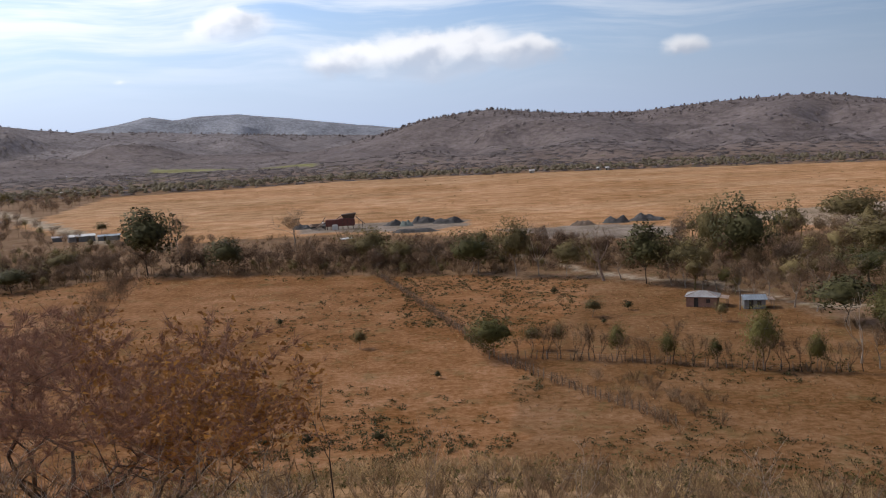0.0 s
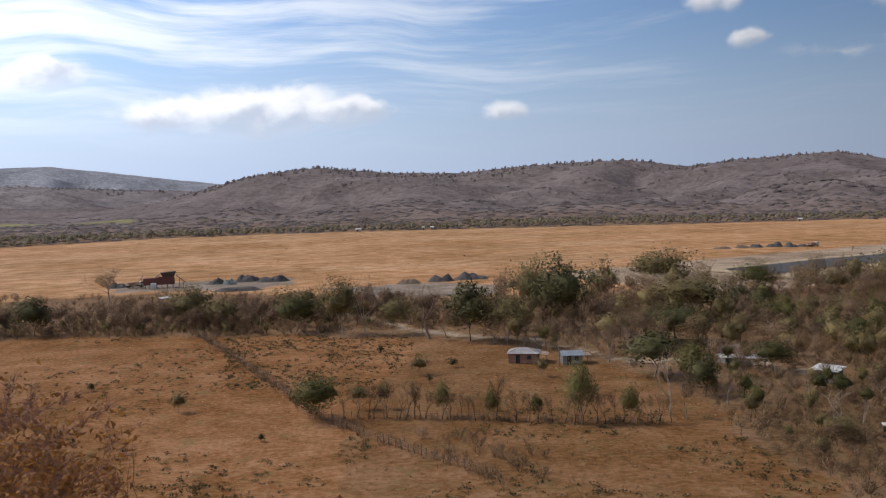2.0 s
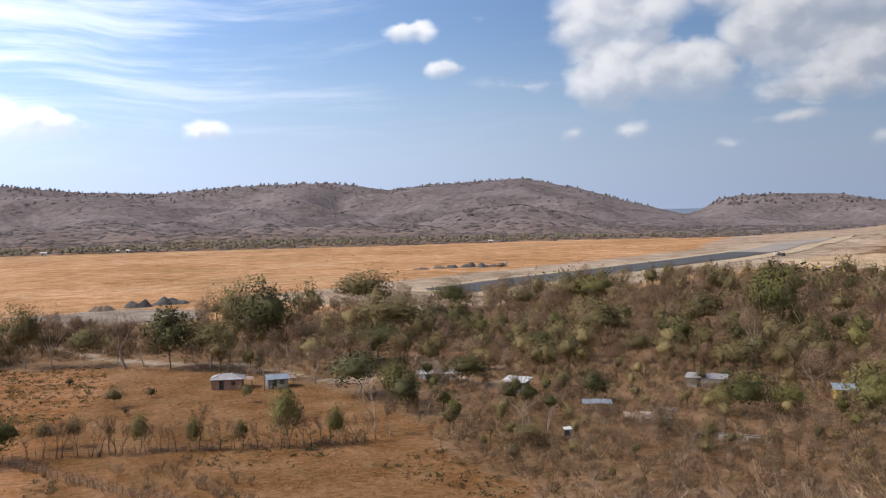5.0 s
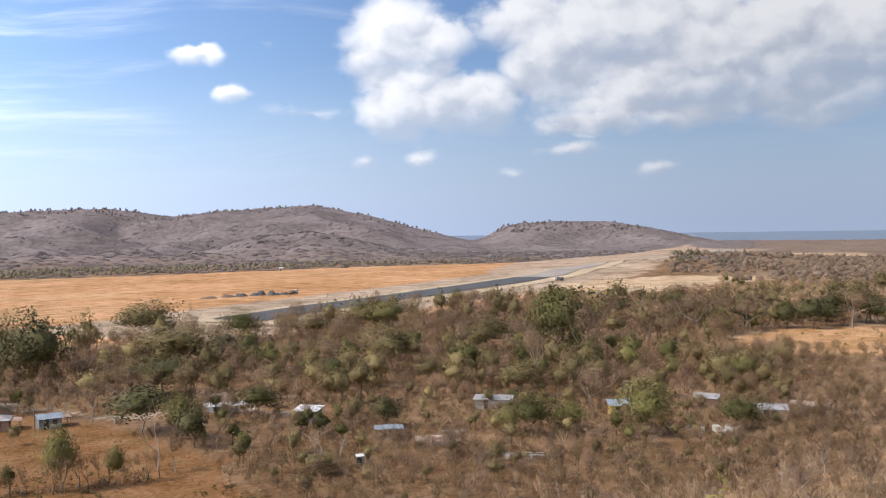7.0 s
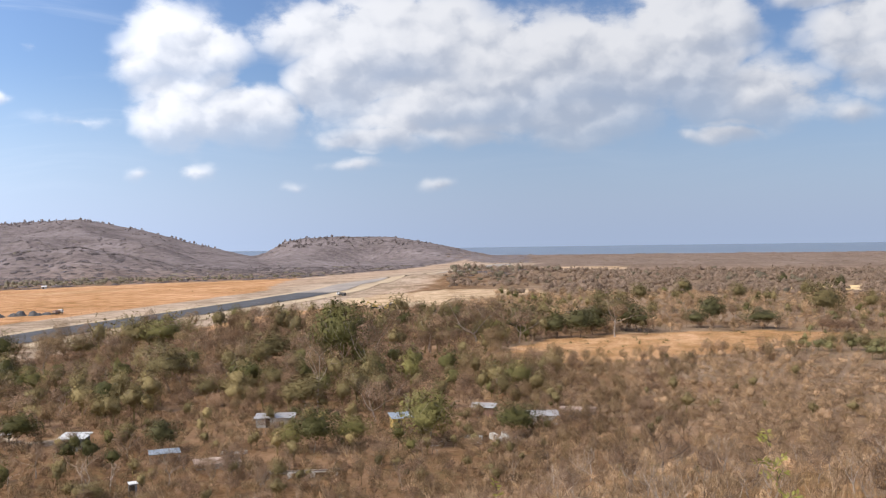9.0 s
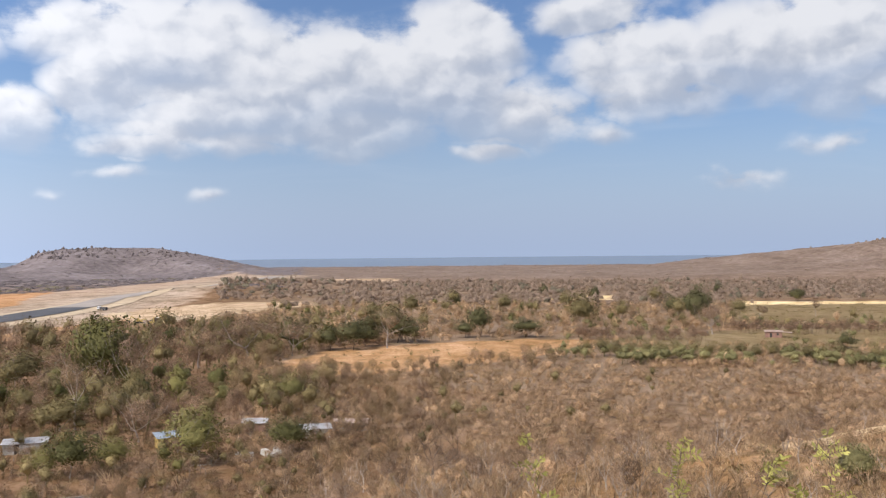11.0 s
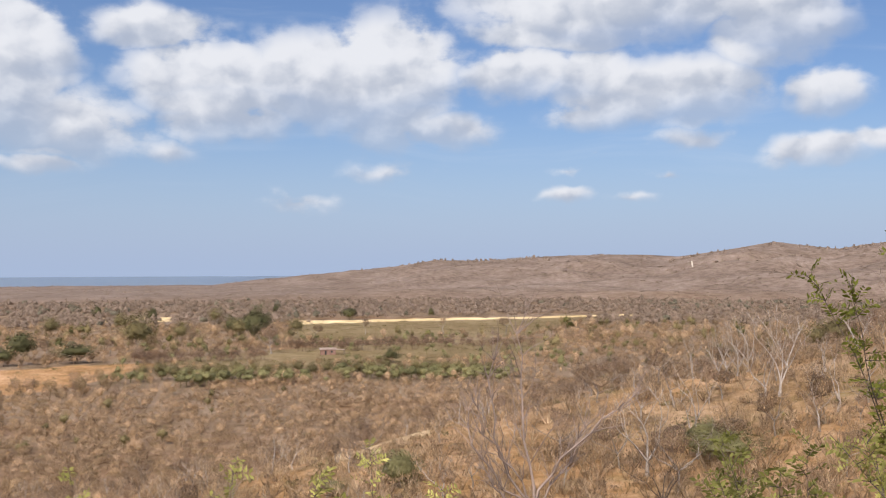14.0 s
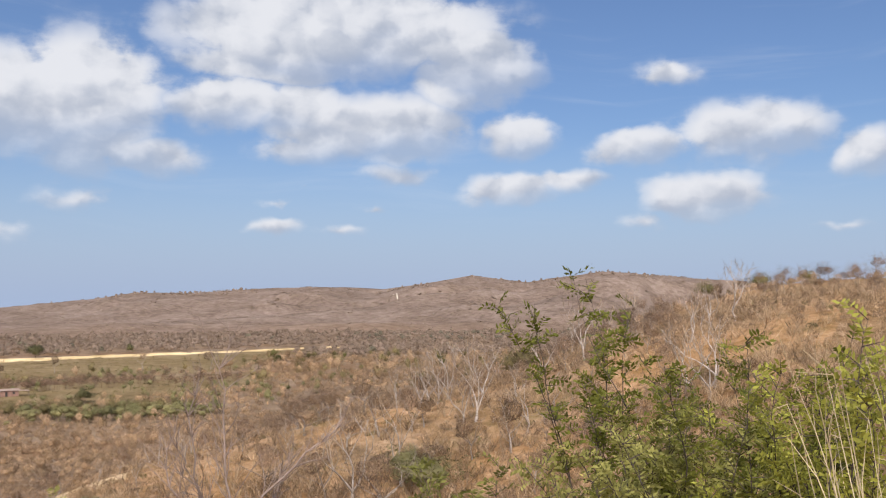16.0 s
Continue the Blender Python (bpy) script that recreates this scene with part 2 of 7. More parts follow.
def ground(x, y):
    """Height of the land in metres."""
    x, y = np.asarray(x, float), np.asarray(y, float)
    az, r = polar(x, y)
    foot = np.interp(az, FOOT[:, 0], FOOT[:, 1])
    s = 1 - r / foot
    z = 38.4 * np.where(s > 0.12, s, 0.12 * np.exp(np.minimum(s / 0.12 - 1, 0)))
    # A steep ravine between the viewpoint and the hillside to the west.
    dip = np.interp(az, [50, 75, 95, 115, 126, 136, 150], [0, 5, 8, 11, 10, 7, 0])
    z = z - dip * smooth((r - 4) / 24) * (1 - smooth((r - 45) / 95))
    bx, by = at(139, 250)
    z = z + 11.0 * np.exp(-((x - bx) ** 2 + (y - by) ** 2) / (2 * 75.0 ** 2))
    z = z + fbm(x, y, 45, 3) * 5.0 * smooth((r - 12) / 60) * smooth(z / 14) + fbm(x, y, 90, 3) * 1.2 * smooth((r - 120) / 100)
    mx, my = at(56.5, 900)
    z = z + 10.0 * np.exp(-((x - mx) ** 2 / (2 * 95.0 ** 2) + (y - my) ** 2 / (2 * 55.0 ** 2))) * (1 + fbm(x, y, 40, 3))
    for rc, rise, fall, crest in RIDGES:
        crest = np.array(crest, float)
        h = 40 + rc * np.tan(np.radians(np.interp(az, crest[:, 0], crest[:, 1], left=-2.0, right=-2.0)))
        h = np.maximum(h, 0)
        wav = fbm(x, y, 420, 3) * 0.5 * rise
        u = np.where(r < rc, (r - (rc - rise) + wav * smooth((rc - r) / 250)) / (rise + wav * smooth((rc - r) / 250)), 1 - (r - rc) / fall)
        f = smooth(u)
        gully = 1 - np.clip(np.abs(fbm(x, y, 260, 3)) * 4.5, 0, 1)
        spur = fbm(x, y, 170, 2) * 50 * (4 * f * (1 - f)) ** 0.7 * np.clip(h / 100, 0, 1)
        z = np.maximum(z, h * f * (1 - 0.72 * gully * (1 - f ** 4)) + spur + fbm(x, y, 60, 3) * 5 * f)
    sea = smooth((az - 41) / 2) * smooth((90 - az) / 4) * smooth((r - 2330 - 130 * fbm(x, y, 300, 3)) / 60)
    return z * (1 - sea) - 3.0 * sea


def inside(x, y, ring):
    """Which points lie in a ring of (bearing, distance) corners."""
    p = [at(a, r) for a, r in ring]
    hit = np.zeros(np.shape(x), bool)
    for (x0, y0), (x1, y1) in zip(p, p[1:] + p[:1]):
        if y0 == y1:
            continue
        hit ^= ((y0 > y) != (y1 > y)) & (x < (x1 - x0) * (y - y0) / (y1 - y0) + x0)
    return hit


def near_line(x, y, line, half):
    d = np.full(np.shape(x), 1e9)
    p = [at(a, r) for a, r in line]
    for (x0, y0), (x1, y1) in zip(p, p[1:]):
        u = np.clip(((x - x0) * (x1 - x0) + (y - y0) * (y1 - y0)) / ((x1 - x0) ** 2 + (y1 - y0) ** 2), 0, 1)
        d = np.minimum(d, np.hypot(x - x0 - u * (x1 - x0), y - y0 - u * (y1 - y0)))
    return d < half


RUNWAY_AT, RUNWAY_BEARING = (280.0, 400.0), 69.3
AIRFIELD = [(-20, 820), (-6.5, 892), (2, 901), (11, 905), (25, 917), (37, 1002), (46, 1050), (52, 1300), (56, 1750), (59.5, 1500), (56, 950), (50, 590), (44, 480), (36, 400),
            (30, 360), (23, 365), (14, 330), (7, 345), (0, 372), (-7, 395), (-16, 400), (-22, 450), (-25, 560)]
PASTURE = [(-42, 290), (-19, 303), (-4, 269), (7, 252), (12, 240), (16, 222), (20, 203), (24, 192), (27, 168), (31, 140), (35, 112), (33, 70), (10, 85), (-42, 80)]
GRAVEL = [(-9, 445), (-9, 408), (-1, 395), (1.2, 408), (1.2, 440)]
GRAVEL_EAST = [(3.5, 385), (6, 348), (13, 335), (15, 372), (9, 394)]
SCAR = [(110.45, 1800), (110.25, 1900), (110.1, 2010)]
GRADED = [(48.0, 640), (51, 545), (54, 560), (58, 640), (61, 690), (60.5, 745), (55, 730), (51.5, 690)]
SOUTH_FIELD = [(57.9, 321), (60.9, 298), (65.8, 305), (71.0, 324), (76.2, 365), (78.2, 410), (72.7, 412), (69.3, 402), (65.8, 394), (62.3, 382), (58.9, 344)]
PALE_FIELD = [(86.2, 668), (86.2, 714), (91, 722), (95, 745), (101, 764), (107, 820), (107, 785), (99, 726), (94, 704), (90, 682)]
PALE_SMALL = [(75.5, 735), (75.5, 800), (79, 800), (79, 735)]
FAR_CLEARING = [(60.5, 1180), (60.5, 1330), (66, 1330), (66, 1180)]
GREEN_FIELD = [(-17.5, 1769), (-17.5, 1500), (-7.8, 1500), (-7.8, 1366)]
DUSTY_END = [(43, 520), (44.5, 900), (46, 1050), (52, 1300), (56, 1750), (59.5, 1500), (56, 950), (50, 590)]
LEA = [(9, 250), (16, 224), (24, 194), (31, 142), (37, 108), (33, 70), (12, 85), (4, 100), (5, 160)]
GREEN_WEST = [(78, 410), (82, 445), (88, 480), (97, 520), (104, 520), (100, 430), (90, 385), (82, 375)]
WEST_PASTURE = [(86, 500), (86, 667), (90, 681), (94, 703), (99, 725), (106, 780), (104, 700), (100, 540)]
ROAD = [(3, 320), (7, 272), (9, 259), (12, 250), (15.5, 240), (18.5, 226), (22, 213), (28, 216), (34, 202)]
WEST_ROAD = [(-28, 800), (-25.7, 702), (-23.2, 545), (-21.6, 470), (-20.5, 425)]
SAND_SLOPE = [(85, 140), (88, 178), (94, 196), (98.5, 194), (100, 160), (97, 122), (90, 112)]
WOODS, FIELD, MEADOW, STONES, DIRT, ORANGE, PALE, GREEN, TRACK, STRIP, SAND, DUST, GRASS, CROP = range(14)
TONES = np.array([(0.185, 0.105, 0.054), (0.37, 0.19, 0.083), (0.217, 0.098, 0.036), (0.215, 0.165, 0.125), (0.39, 0.265, 0.155), (0.345, 0.188, 0.085), (0.56, 0.39, 0.19),
                  (0.175, 0.118, 0.055), (0.29, 0.22, 0.15), (0.30, 0.215, 0.145), (0.42, 0.28, 0.14), (0.32, 0.22, 0.145), (0.175, 0.085, 0.033), (0.2, 0.18, 0.07)])


def zone(x, y):
    """The kind of land at each point."""
    jx, jy = x + fbm(x, y, 9, 2) * 9, y + fbm(y, x, 9, 2) * 9
    z = np.zeros(np.shape(x), int)
    az, r = polar(x, y)
    for ring, kind in ((AIRFIELD, FIELD), (PASTURE, MEADOW), (DUSTY_END, DUST), (LEA, GRASS), (GRADED, DIRT), (GRAVEL, STONES), (GRAVEL_EAST, STONES), (SOUTH_FIELD, ORANGE), (PALE_FIELD, PALE), (PALE_SMALL, PALE),
                       (FAR_CLEARING, DIRT), (GREEN_FIELD, CROP), (GREEN_WEST, GREEN), (WEST_PASTURE, GREEN), (SAND_SLOPE, SAND)):
        z[inside(jx, jy, ring)] = kind
    a = radians(RUNWAY_BEARING)
    u = (x - RUNWAY_AT[0]) * math.sin(a) + (y - RUNWAY_AT[1]) * math.cos(a)
    w = (x - RUNWAY_AT[0]) * math.cos(a) - (y - RUNWAY_AT[1]) * math.sin(a)
    z[(u > -150) & (u < 1150) & (w < 52) & (w > -62)] = STRIP
    z[near_line(jx, jy, ROAD, 1.8)] = TRACK
    z[(z == SAND) & (fbm(x, y, 17, 3) < -0.04)] = WOODS
    z[near_line(jx, jy, WEST_ROAD, 6.0)] = TRACK
    return z


# ---- materials ----
def material(name):
    m = bpy.data.materials.new(name)
    m.use_nodes = True
    n = Nodes(m.node_tree)
    return m, n, m.node_tree.nodes["Principled BSDF"]


def rough_material(name, colour, dark, scale, rough=0.9, bump=0.3, fine=6.0, metallic=0.0, by_object=0.0):
    """A worn surface: two tones mixed at two sizes, with relief."""
    m, n, b = material(name)
    p = n.add("ShaderNodeTexCoord").outputs["Object"]
    big, small = n.noise(p, scale, 4.0), n.noise(p, scale * fine, 5.0, 0.65)
    f = n.m("ADD", n.m("MULTIPLY", n.ramp(big, 0.35, 0.68), 0.6), n.m("MULTIPLY", n.ramp(small, 0.35, 0.7), 0.4))
    col = n.mix(f, (*dark, 1), (*colour, 1))
    if by_object:
        r = n.add("ShaderNodeObjectInfo").outputs["Random"]
        hsv = n.add("ShaderNodeHueSaturation")
        n.put(hsv.inputs["Value"], n.ramp(r, 0, 1, 1 - by_object, 1 + by_object, False))
        n.put(hsv.inputs["Color"], col)
        col = hsv.outputs[0]
    n.put(b.inputs["Base Color"], col)
    b.inputs["Roughness"].default_value, b.inputs["Metallic"].default_value = rough, metallic
    b.inputs["Specular IOR Level"].default_value = 0.25
    if bump:
        k = n.add("ShaderNodeBump")
        k.inputs["Strength"].default_value, k.inputs["Distance"].default_value = bump, 0.05
        n.put(k.inputs["Height"], small)
        n.put(b.inputs["Normal"], k.outputs[0])
    return m


def land_material():
    """Dry land: the tone of each zone, broken up by tufts, bare patches and worn streaks."""
    m, n, b = material("dry_land")
    p = n.add("ShaderNodeTexCoord").outputs["Object"]
    tone = n.add("ShaderNodeAttribute")
    tone.attribute_name = "tone"
    big, mid = n.noise(p, 0.012, 5.0, 0.6), n.noise(p, 0.09, 5.0, 0.65)
    small, grain = n.noise(p, 0.9, 4.0, 0.7), n.noise(p, 7.0, 3.0, 0.7)
    v = n.m("ADD", n.m("MULTIPLY", n.ramp(big, 0.3, 0.7, -1, 1), 0.2), n.m("MULTIPLY", n.ramp(mid, 0.3, 0.7, -1, 1), 0.26))
    v = n.m("ADD", v, n.m("ADD", n.m("MULTIPLY", n.ramp(small, 0.3, 0.7, -1, 1), 0.28), n.m("MULTIPLY", n.ramp(grain, 0.3, 0.7, -1, 1), 0.14)))
    hsv = n.add("ShaderNodeHueSaturation")
    n.put(hsv.inputs["Value"], n.m("ADD", 1.0, v))
    n.put(hsv.inputs["Saturation"], n.m("SUBTRACT", 1.0, n.m("MULTIPLY", v, 0.25)))
    n.put(hsv.inputs["Color"], tone.outputs["Color"])
    green = n.m("MULTIPLY", n.ramp(n.noise(p, 0.16, 5.0, 0.7), 0.52, 0.7), 0.42)
    col = n.mix(green, hsv.outputs[0], (0.12, 0.105, 0.04, 1))
    n.put(b.inputs["Base Color"], col)
    b.inputs["Roughness"].default_value = 0.95
    b.inputs["Specular IOR Level"].default_value = 0.1
    k = n.add("ShaderNodeBump")
    k.inputs["Strength"].default_value, k.inputs["Distance"].default_value = 0.45, 0.2
    n.put(k.inputs["Height"], n.m("ADD", small, n.m("MULTIPLY", mid, n.m("MULTIPLY_ADD", tone.outputs["Alpha"], 5.5, 2.0))))
    n.put(b.inputs["Normal"], k.outputs[0])
    return m


def leaf_material(name, colour, other, glow=0.35, vary=0.28, lace=0.0, mesh=3.0, plants=0.2):
    """Thin foliage or twigs: every leaf its own tone, and each plant its tint; light passes through."""
    m, n, b = material(name)
    isl = n.add("ShaderNodeNewGeometry").outputs["Random Per Island"]
    tint = n.add("ShaderNodeAttribute")
    tint.attribute_name = "tint"
    obj = n.add("ShaderNodeObjectInfo").outputs["Random"]
    f = n.m("ADD", n.m("MULTIPLY", isl, 0.2), n.m("MULTIPLY", tint.outputs["Fac"], 0.8))
    col = n.mix(f, (*colour, 1), (*other, 1))
    hsv = n.add("ShaderNodeHueSaturation")
    n.put(hsv.inputs["Value"], n.m("MULTIPLY", n.ramp(isl, 0, 1, 1 - vary, 1 + vary, False), n.m("MULTIPLY", n.ramp(obj, 0, 1, 0.85, 1.15, False), n.ramp(tint.outputs["Fac"], 0, 1, 1 - plants, 1 + plants, False))))
    n.put(hsv.inputs["Color"], col)
    n.put(b.inputs["Base Color"], hsv.outputs[0])
    b.inputs["Roughness"].default_value = 0.7
    b.inputs["Specular IOR Level"].default_value = 0.2
    if glow:
        t = n.add("ShaderNodeBsdfTranslucent", hsv.outputs[0])
        mx = n.add("ShaderNodeMixShader", glow, b.outputs[0], t.outputs[0])
        n.put(m.node_tree.nodes["Material Output"].inputs[0], mx.outputs[0])
    if lace:
        # Gaps between the twigs or leaflets of a spray.
        p = n.v("MULTIPLY", n.add("ShaderNodeTexCoord").outputs["Object"], (1.0, 1.0, 0.45))
        gap = n.ramp(n.noise(p, mesh, 2.0, 0.6), 0.62 - 0.3 * lace, 0.66 - 0.22 * lace)
        mx = n.add("ShaderNodeMixShader", gap, m.node_tree.nodes["Material Output"].inputs[0].links[0].from_socket, n.add("ShaderNodeBsdfTransparent").outputs[0])
        n.put(m.node_tree.nodes["Material Output"].inputs[0], mx.outputs[0])
    return m


LAND = land_material()
BARK = rough_material("grey_bark", (0.36, 0.295, 0.235), (0.20, 0.155, 0.12), 1.2, by_object=0.2)
PALE_BARK = rough_material("pale_bark", (0.50, 0.42, 0.35), (0.28, 0.22, 0.17), 1.5, by_object=0.15)
LIMB_BARK = rough_material("pinkish_bark", (0.31, 0.22, 0.17), (0.18, 0.125, 0.095), 2.5, by_object=0.1)
DARK_BARK = rough_material("dark_bark", (0.11, 0.078, 0.055), (0.05, 0.035, 0.027), 1.5, by_object=0.2)
TWIGS = leaf_material("dry_twigs", (0.195, 0.118, 0.064), (0.31, 0.208, 0.125), 0.45, 0.18)
PALE_TWIGS = leaf_material("pale_twigs", (0.29, 0.193, 0.112), (0.43, 0.30, 0.18), 0.45, 0.16)
TREE_TWIGS = leaf_material("dark_twigs", (0.275, 0.14, 0.092), (0.44, 0.255, 0.175), 0.3, 0.2)
CROWN_TWIGS = leaf_material("crown_twigs", (0.139, 0.082, 0.044), (0.221, 0.141, 0.080), 0.25, 0.12, 0.6, 8.0)
MAUVE = leaf_material("mauve_twigs", (0.139, 0.080, 0.046), (0.221, 0.141, 0.086), 0.25, 0.12, 0.66, 8.0)
# Far woods: distance haze is put into these greyer base colours.
FAR_HAZED_WOOD = leaf_material("far_hazed_wood", (0.155, 0.122, 0.113), (0.182, 0.144, 0.132), 0.3, 0.04, 0.3, 1.6, 0.07)
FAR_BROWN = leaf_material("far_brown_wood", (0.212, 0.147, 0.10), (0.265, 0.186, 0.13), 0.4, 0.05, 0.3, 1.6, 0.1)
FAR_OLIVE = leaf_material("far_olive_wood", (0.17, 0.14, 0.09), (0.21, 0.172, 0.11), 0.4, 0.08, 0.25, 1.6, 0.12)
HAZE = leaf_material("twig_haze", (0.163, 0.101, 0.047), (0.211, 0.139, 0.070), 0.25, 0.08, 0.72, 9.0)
# Darker copy of the twig haze: shade against the sun put into the colour.
BACKLIT_HAZE = leaf_material("backlit_twig_haze", (0.124, 0.072, 0.041), (0.191, 0.116, 0.068), 0.25, 0.08, 0.72, 9.0)
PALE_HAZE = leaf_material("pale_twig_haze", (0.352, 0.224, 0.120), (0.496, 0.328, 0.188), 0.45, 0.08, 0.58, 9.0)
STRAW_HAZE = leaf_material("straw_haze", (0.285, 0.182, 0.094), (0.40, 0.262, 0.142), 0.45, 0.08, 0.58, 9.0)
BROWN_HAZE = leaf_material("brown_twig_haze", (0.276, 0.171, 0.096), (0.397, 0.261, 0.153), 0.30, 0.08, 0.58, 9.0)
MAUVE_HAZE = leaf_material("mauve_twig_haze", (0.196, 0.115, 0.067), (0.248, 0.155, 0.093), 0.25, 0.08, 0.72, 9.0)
TREE_OLIVE = leaf_material("olive_crown", (0.145, 0.112, 0.044), (0.225, 0.168, 0.071), 0.25, 0.14, 0.25, 7.0)
STRAW = leaf_material("straw", (0.27, 0.175, 0.085), (0.45, 0.315, 0.165), 0.4, 0.2)
BLEACHED = leaf_material("bleached_stalk", (0.45, 0.34, 0.19), (0.62, 0.49, 0.30), 0.2, 0.15)
BROWN_LEAF = leaf_material("dry_leaves", (0.36, 0.15, 0.045), (0.66, 0.45, 0.11), 0.4)
OLIVE = leaf_material("olive_leaves", (0.161, 0.121, 0.049), (0.229, 0.170, 0.072), 0.25, 0.1, 0.3, 7.0)
GREEN_LEAF = leaf_material("green_leaves", (0.084, 0.078, 0.022), (0.146, 0.123, 0.038), 0.25, 0.14, 0.18, 7.0)
DARK_LEAF = leaf_material("dark_green_leaves", (0.05, 0.046, 0.016), (0.088, 0.077, 0.028), 0.08, 0.2)
HEDGE_LEAF = leaf_material("hedge_leaves", (0.148, 0.13, 0.052), (0.21, 0.178, 0.073), 0.3, 0.1, 0.2, 7.0)
SHRUB_LEAF = leaf_material("shrub_leaves", (0.125, 0.135, 0.017), (0.35, 0.315, 0.055), 0.45)
FRESH_LEAF = leaf_material("fresh_green_leaves", (0.24, 0.225, 0.05), (0.44, 0.39, 0.12), 0.5)
TAR = rough_material("worn_asphalt", (0.084, 0.079, 0.077), (0.055, 0.052, 0.051), 0.08, 0.85, 0.2, 20)
SHOULDER = rough_material("graded_earth", (0.46, 0.345, 0.215), (0.32, 0.235, 0.15), 0.06, 0.95, 0.3, 15)
ROOF_ZINC = rough_material("weathered_zinc", (0.42, 0.41, 0.40), (0.26, 0.23, 0.21), 0.5, 0.5, 0.1, 8, 0.2)
ROOF_BLUE = rough_material("bluish_zinc", (0.31, 0.35, 0.39), (0.20, 0.22, 0.24), 0.5, 0.5, 0.1, 8, 0.2)
ROOF_WHITE = rough_material("whitened_zinc", (0.64, 0.63, 0.60), (0.48, 0.46, 0.43), 0.5, 0.5, 0.1, 8, 0.1)
ROOF_RUST = rough_material("rusty_zinc", (0.40, 0.31, 0.25), (0.24, 0.15, 0.10), 0.5, 0.7, 0.2, 8, 0.1)
BRICK = rough_material("red_brick", (0.27, 0.15, 0.105), (0.17, 0.095, 0.07), 1.5)
PLASTER = rough_material("pale_plaster", (0.42, 0.38, 0.33), (0.28, 0.25, 0.21), 1.0)
# Grey boards, darkened: the shade of backlit walls is in the colour.
SHADED_GREY_BOARD = rough_material("shaded_grey_boards", (0.22, 0.215, 0.21), (0.13, 0.125, 0.12), 2.0)
DARK_WOOD = rough_material("dark_timber", (0.13, 0.09, 0.065), (0.07, 0.05, 0.04), 2.0)
POST_WOOD = rough_material("grey_post", (0.26, 0.21, 0.165), (0.14, 0.11, 0.085), 3.0, by_object=0.2)
# Near-black for doors and panes: indoor shade put into the colour.
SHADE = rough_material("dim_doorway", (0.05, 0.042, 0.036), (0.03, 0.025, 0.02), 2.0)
YELLOW = rough_material("yellow_paint", (0.46, 0.32, 0.09), (0.32, 0.22, 0.08), 1.5)
RED_PAINT = rough_material("dull_red_paint", (0.19, 0.065, 0.05), (0.11, 0.04, 0.033), 1.0, 0.6)
CONCRETE = rough_material("pale_concrete", (0.52, 0.48, 0.42), (0.36, 0.32, 0.27), 1.0)
STONE_HEAP = rough_material("crushed_stone", (0.115, 0.103, 0.095), (0.06, 0.054, 0.05), 0.6, 0.95, 1.0, 8)
GREEN_HEAP = rough_material("greenish_stone", (0.24, 0.27, 0.23), (0.15, 0.165, 0.14), 0.6, 0.95, 1.0, 8)
EARTH_HEAP = rough_material("brown_spoil", (0.20, 0.14, 0.10), (0.12, 0.085, 0.06), 0.6, 0.95, 1.0, 8)
RUBBER = rough_material("tyre_rubber", (0.03, 0.03, 0.03), (0.015, 0.015, 0.015), 4.0)
GLASSY = rough_material("dusty_window", (0.09, 0.10, 0.11), (0.05, 0.05, 0.055), 3.0, 0.3)


def sea_material():
    m, n, b = material("sea_water")
    p = n.add("ShaderNodeTexCoord").outputs["Object"]
    w = n.noise(n.v("MULTIPLY", p, (1.0, 1.0, 1.0)), 0.01, 5.0, 0.6)
    # Water colour raised to a pale blue: horizon haze is painted in.
    n.put(b.inputs["Base Color"], n.mix(w, (0.105, 0.135, 0.175, 1), (0.135, 0.165, 0.205, 1)))
    b.inputs["Roughness"].default_value = 0.5
    k = n.add("ShaderNodeBump")
    k.inputs["Strength"].default_value, k.inputs["Distance"].default_value = 0.6, 1.0
    n.put(k.inputs["Height"], n.noise(p, 0.12, 4.0, 0.6))
    n.put(b.inputs["Normal"], k.outputs[0])
    return m


SEA = sea_material()


# ---- mesh helpers ----
def mesh_of(name, verts, tris, mat, tint=None, smooth_faces=False, normals=None):
    """A triangle mesh from arrays."""
    me = bpy.data.meshes.new(name)
    verts, tris = np.asarray(verts, np.float32), np.asarray(tris, np.int32)
    me.vertices.add(len(verts))
    me.vertices.foreach_set("co", verts.ravel())
    me.loops.add(tris.size)
    me.loops.foreach_set("vertex_index", tris.ravel())
    me.polygons.add(len(tris))
    me.polygons.foreach_set("loop_start", np.arange(0, tris.size, 3, dtype=np.int32))
    me.polygons.foreach_set("use_smooth", np.full(len(tris), smooth_faces or normals is not None))
    if tint is not None:
        me.attributes.new("tint", "FLOAT", "POINT").data.foreach_set("value", np.asarray(tint, np.float32))
    me.update(calc_edges=True)
    if normals is not None:
        me.normals_split_custom_set_from_vertices(np.asarray(normals, np.float32))
    me.materials.append(mat)
    return me


def thing(name, label, category, group="", kind=""):
    return tagged(new(name), label, category, group, kind)


def part(name, bm, mat, parent, label=""):
    me = bpy.data.meshes.new(name)
    bmesh.ops.recalc_face_normals(bm, faces=bm.faces)
    bm.to_mesh(me)
    bm.free()
    me.materials.append(mat)
    ob = new(name, me)
    ob.parent = parent
    return tagged(ob, label)


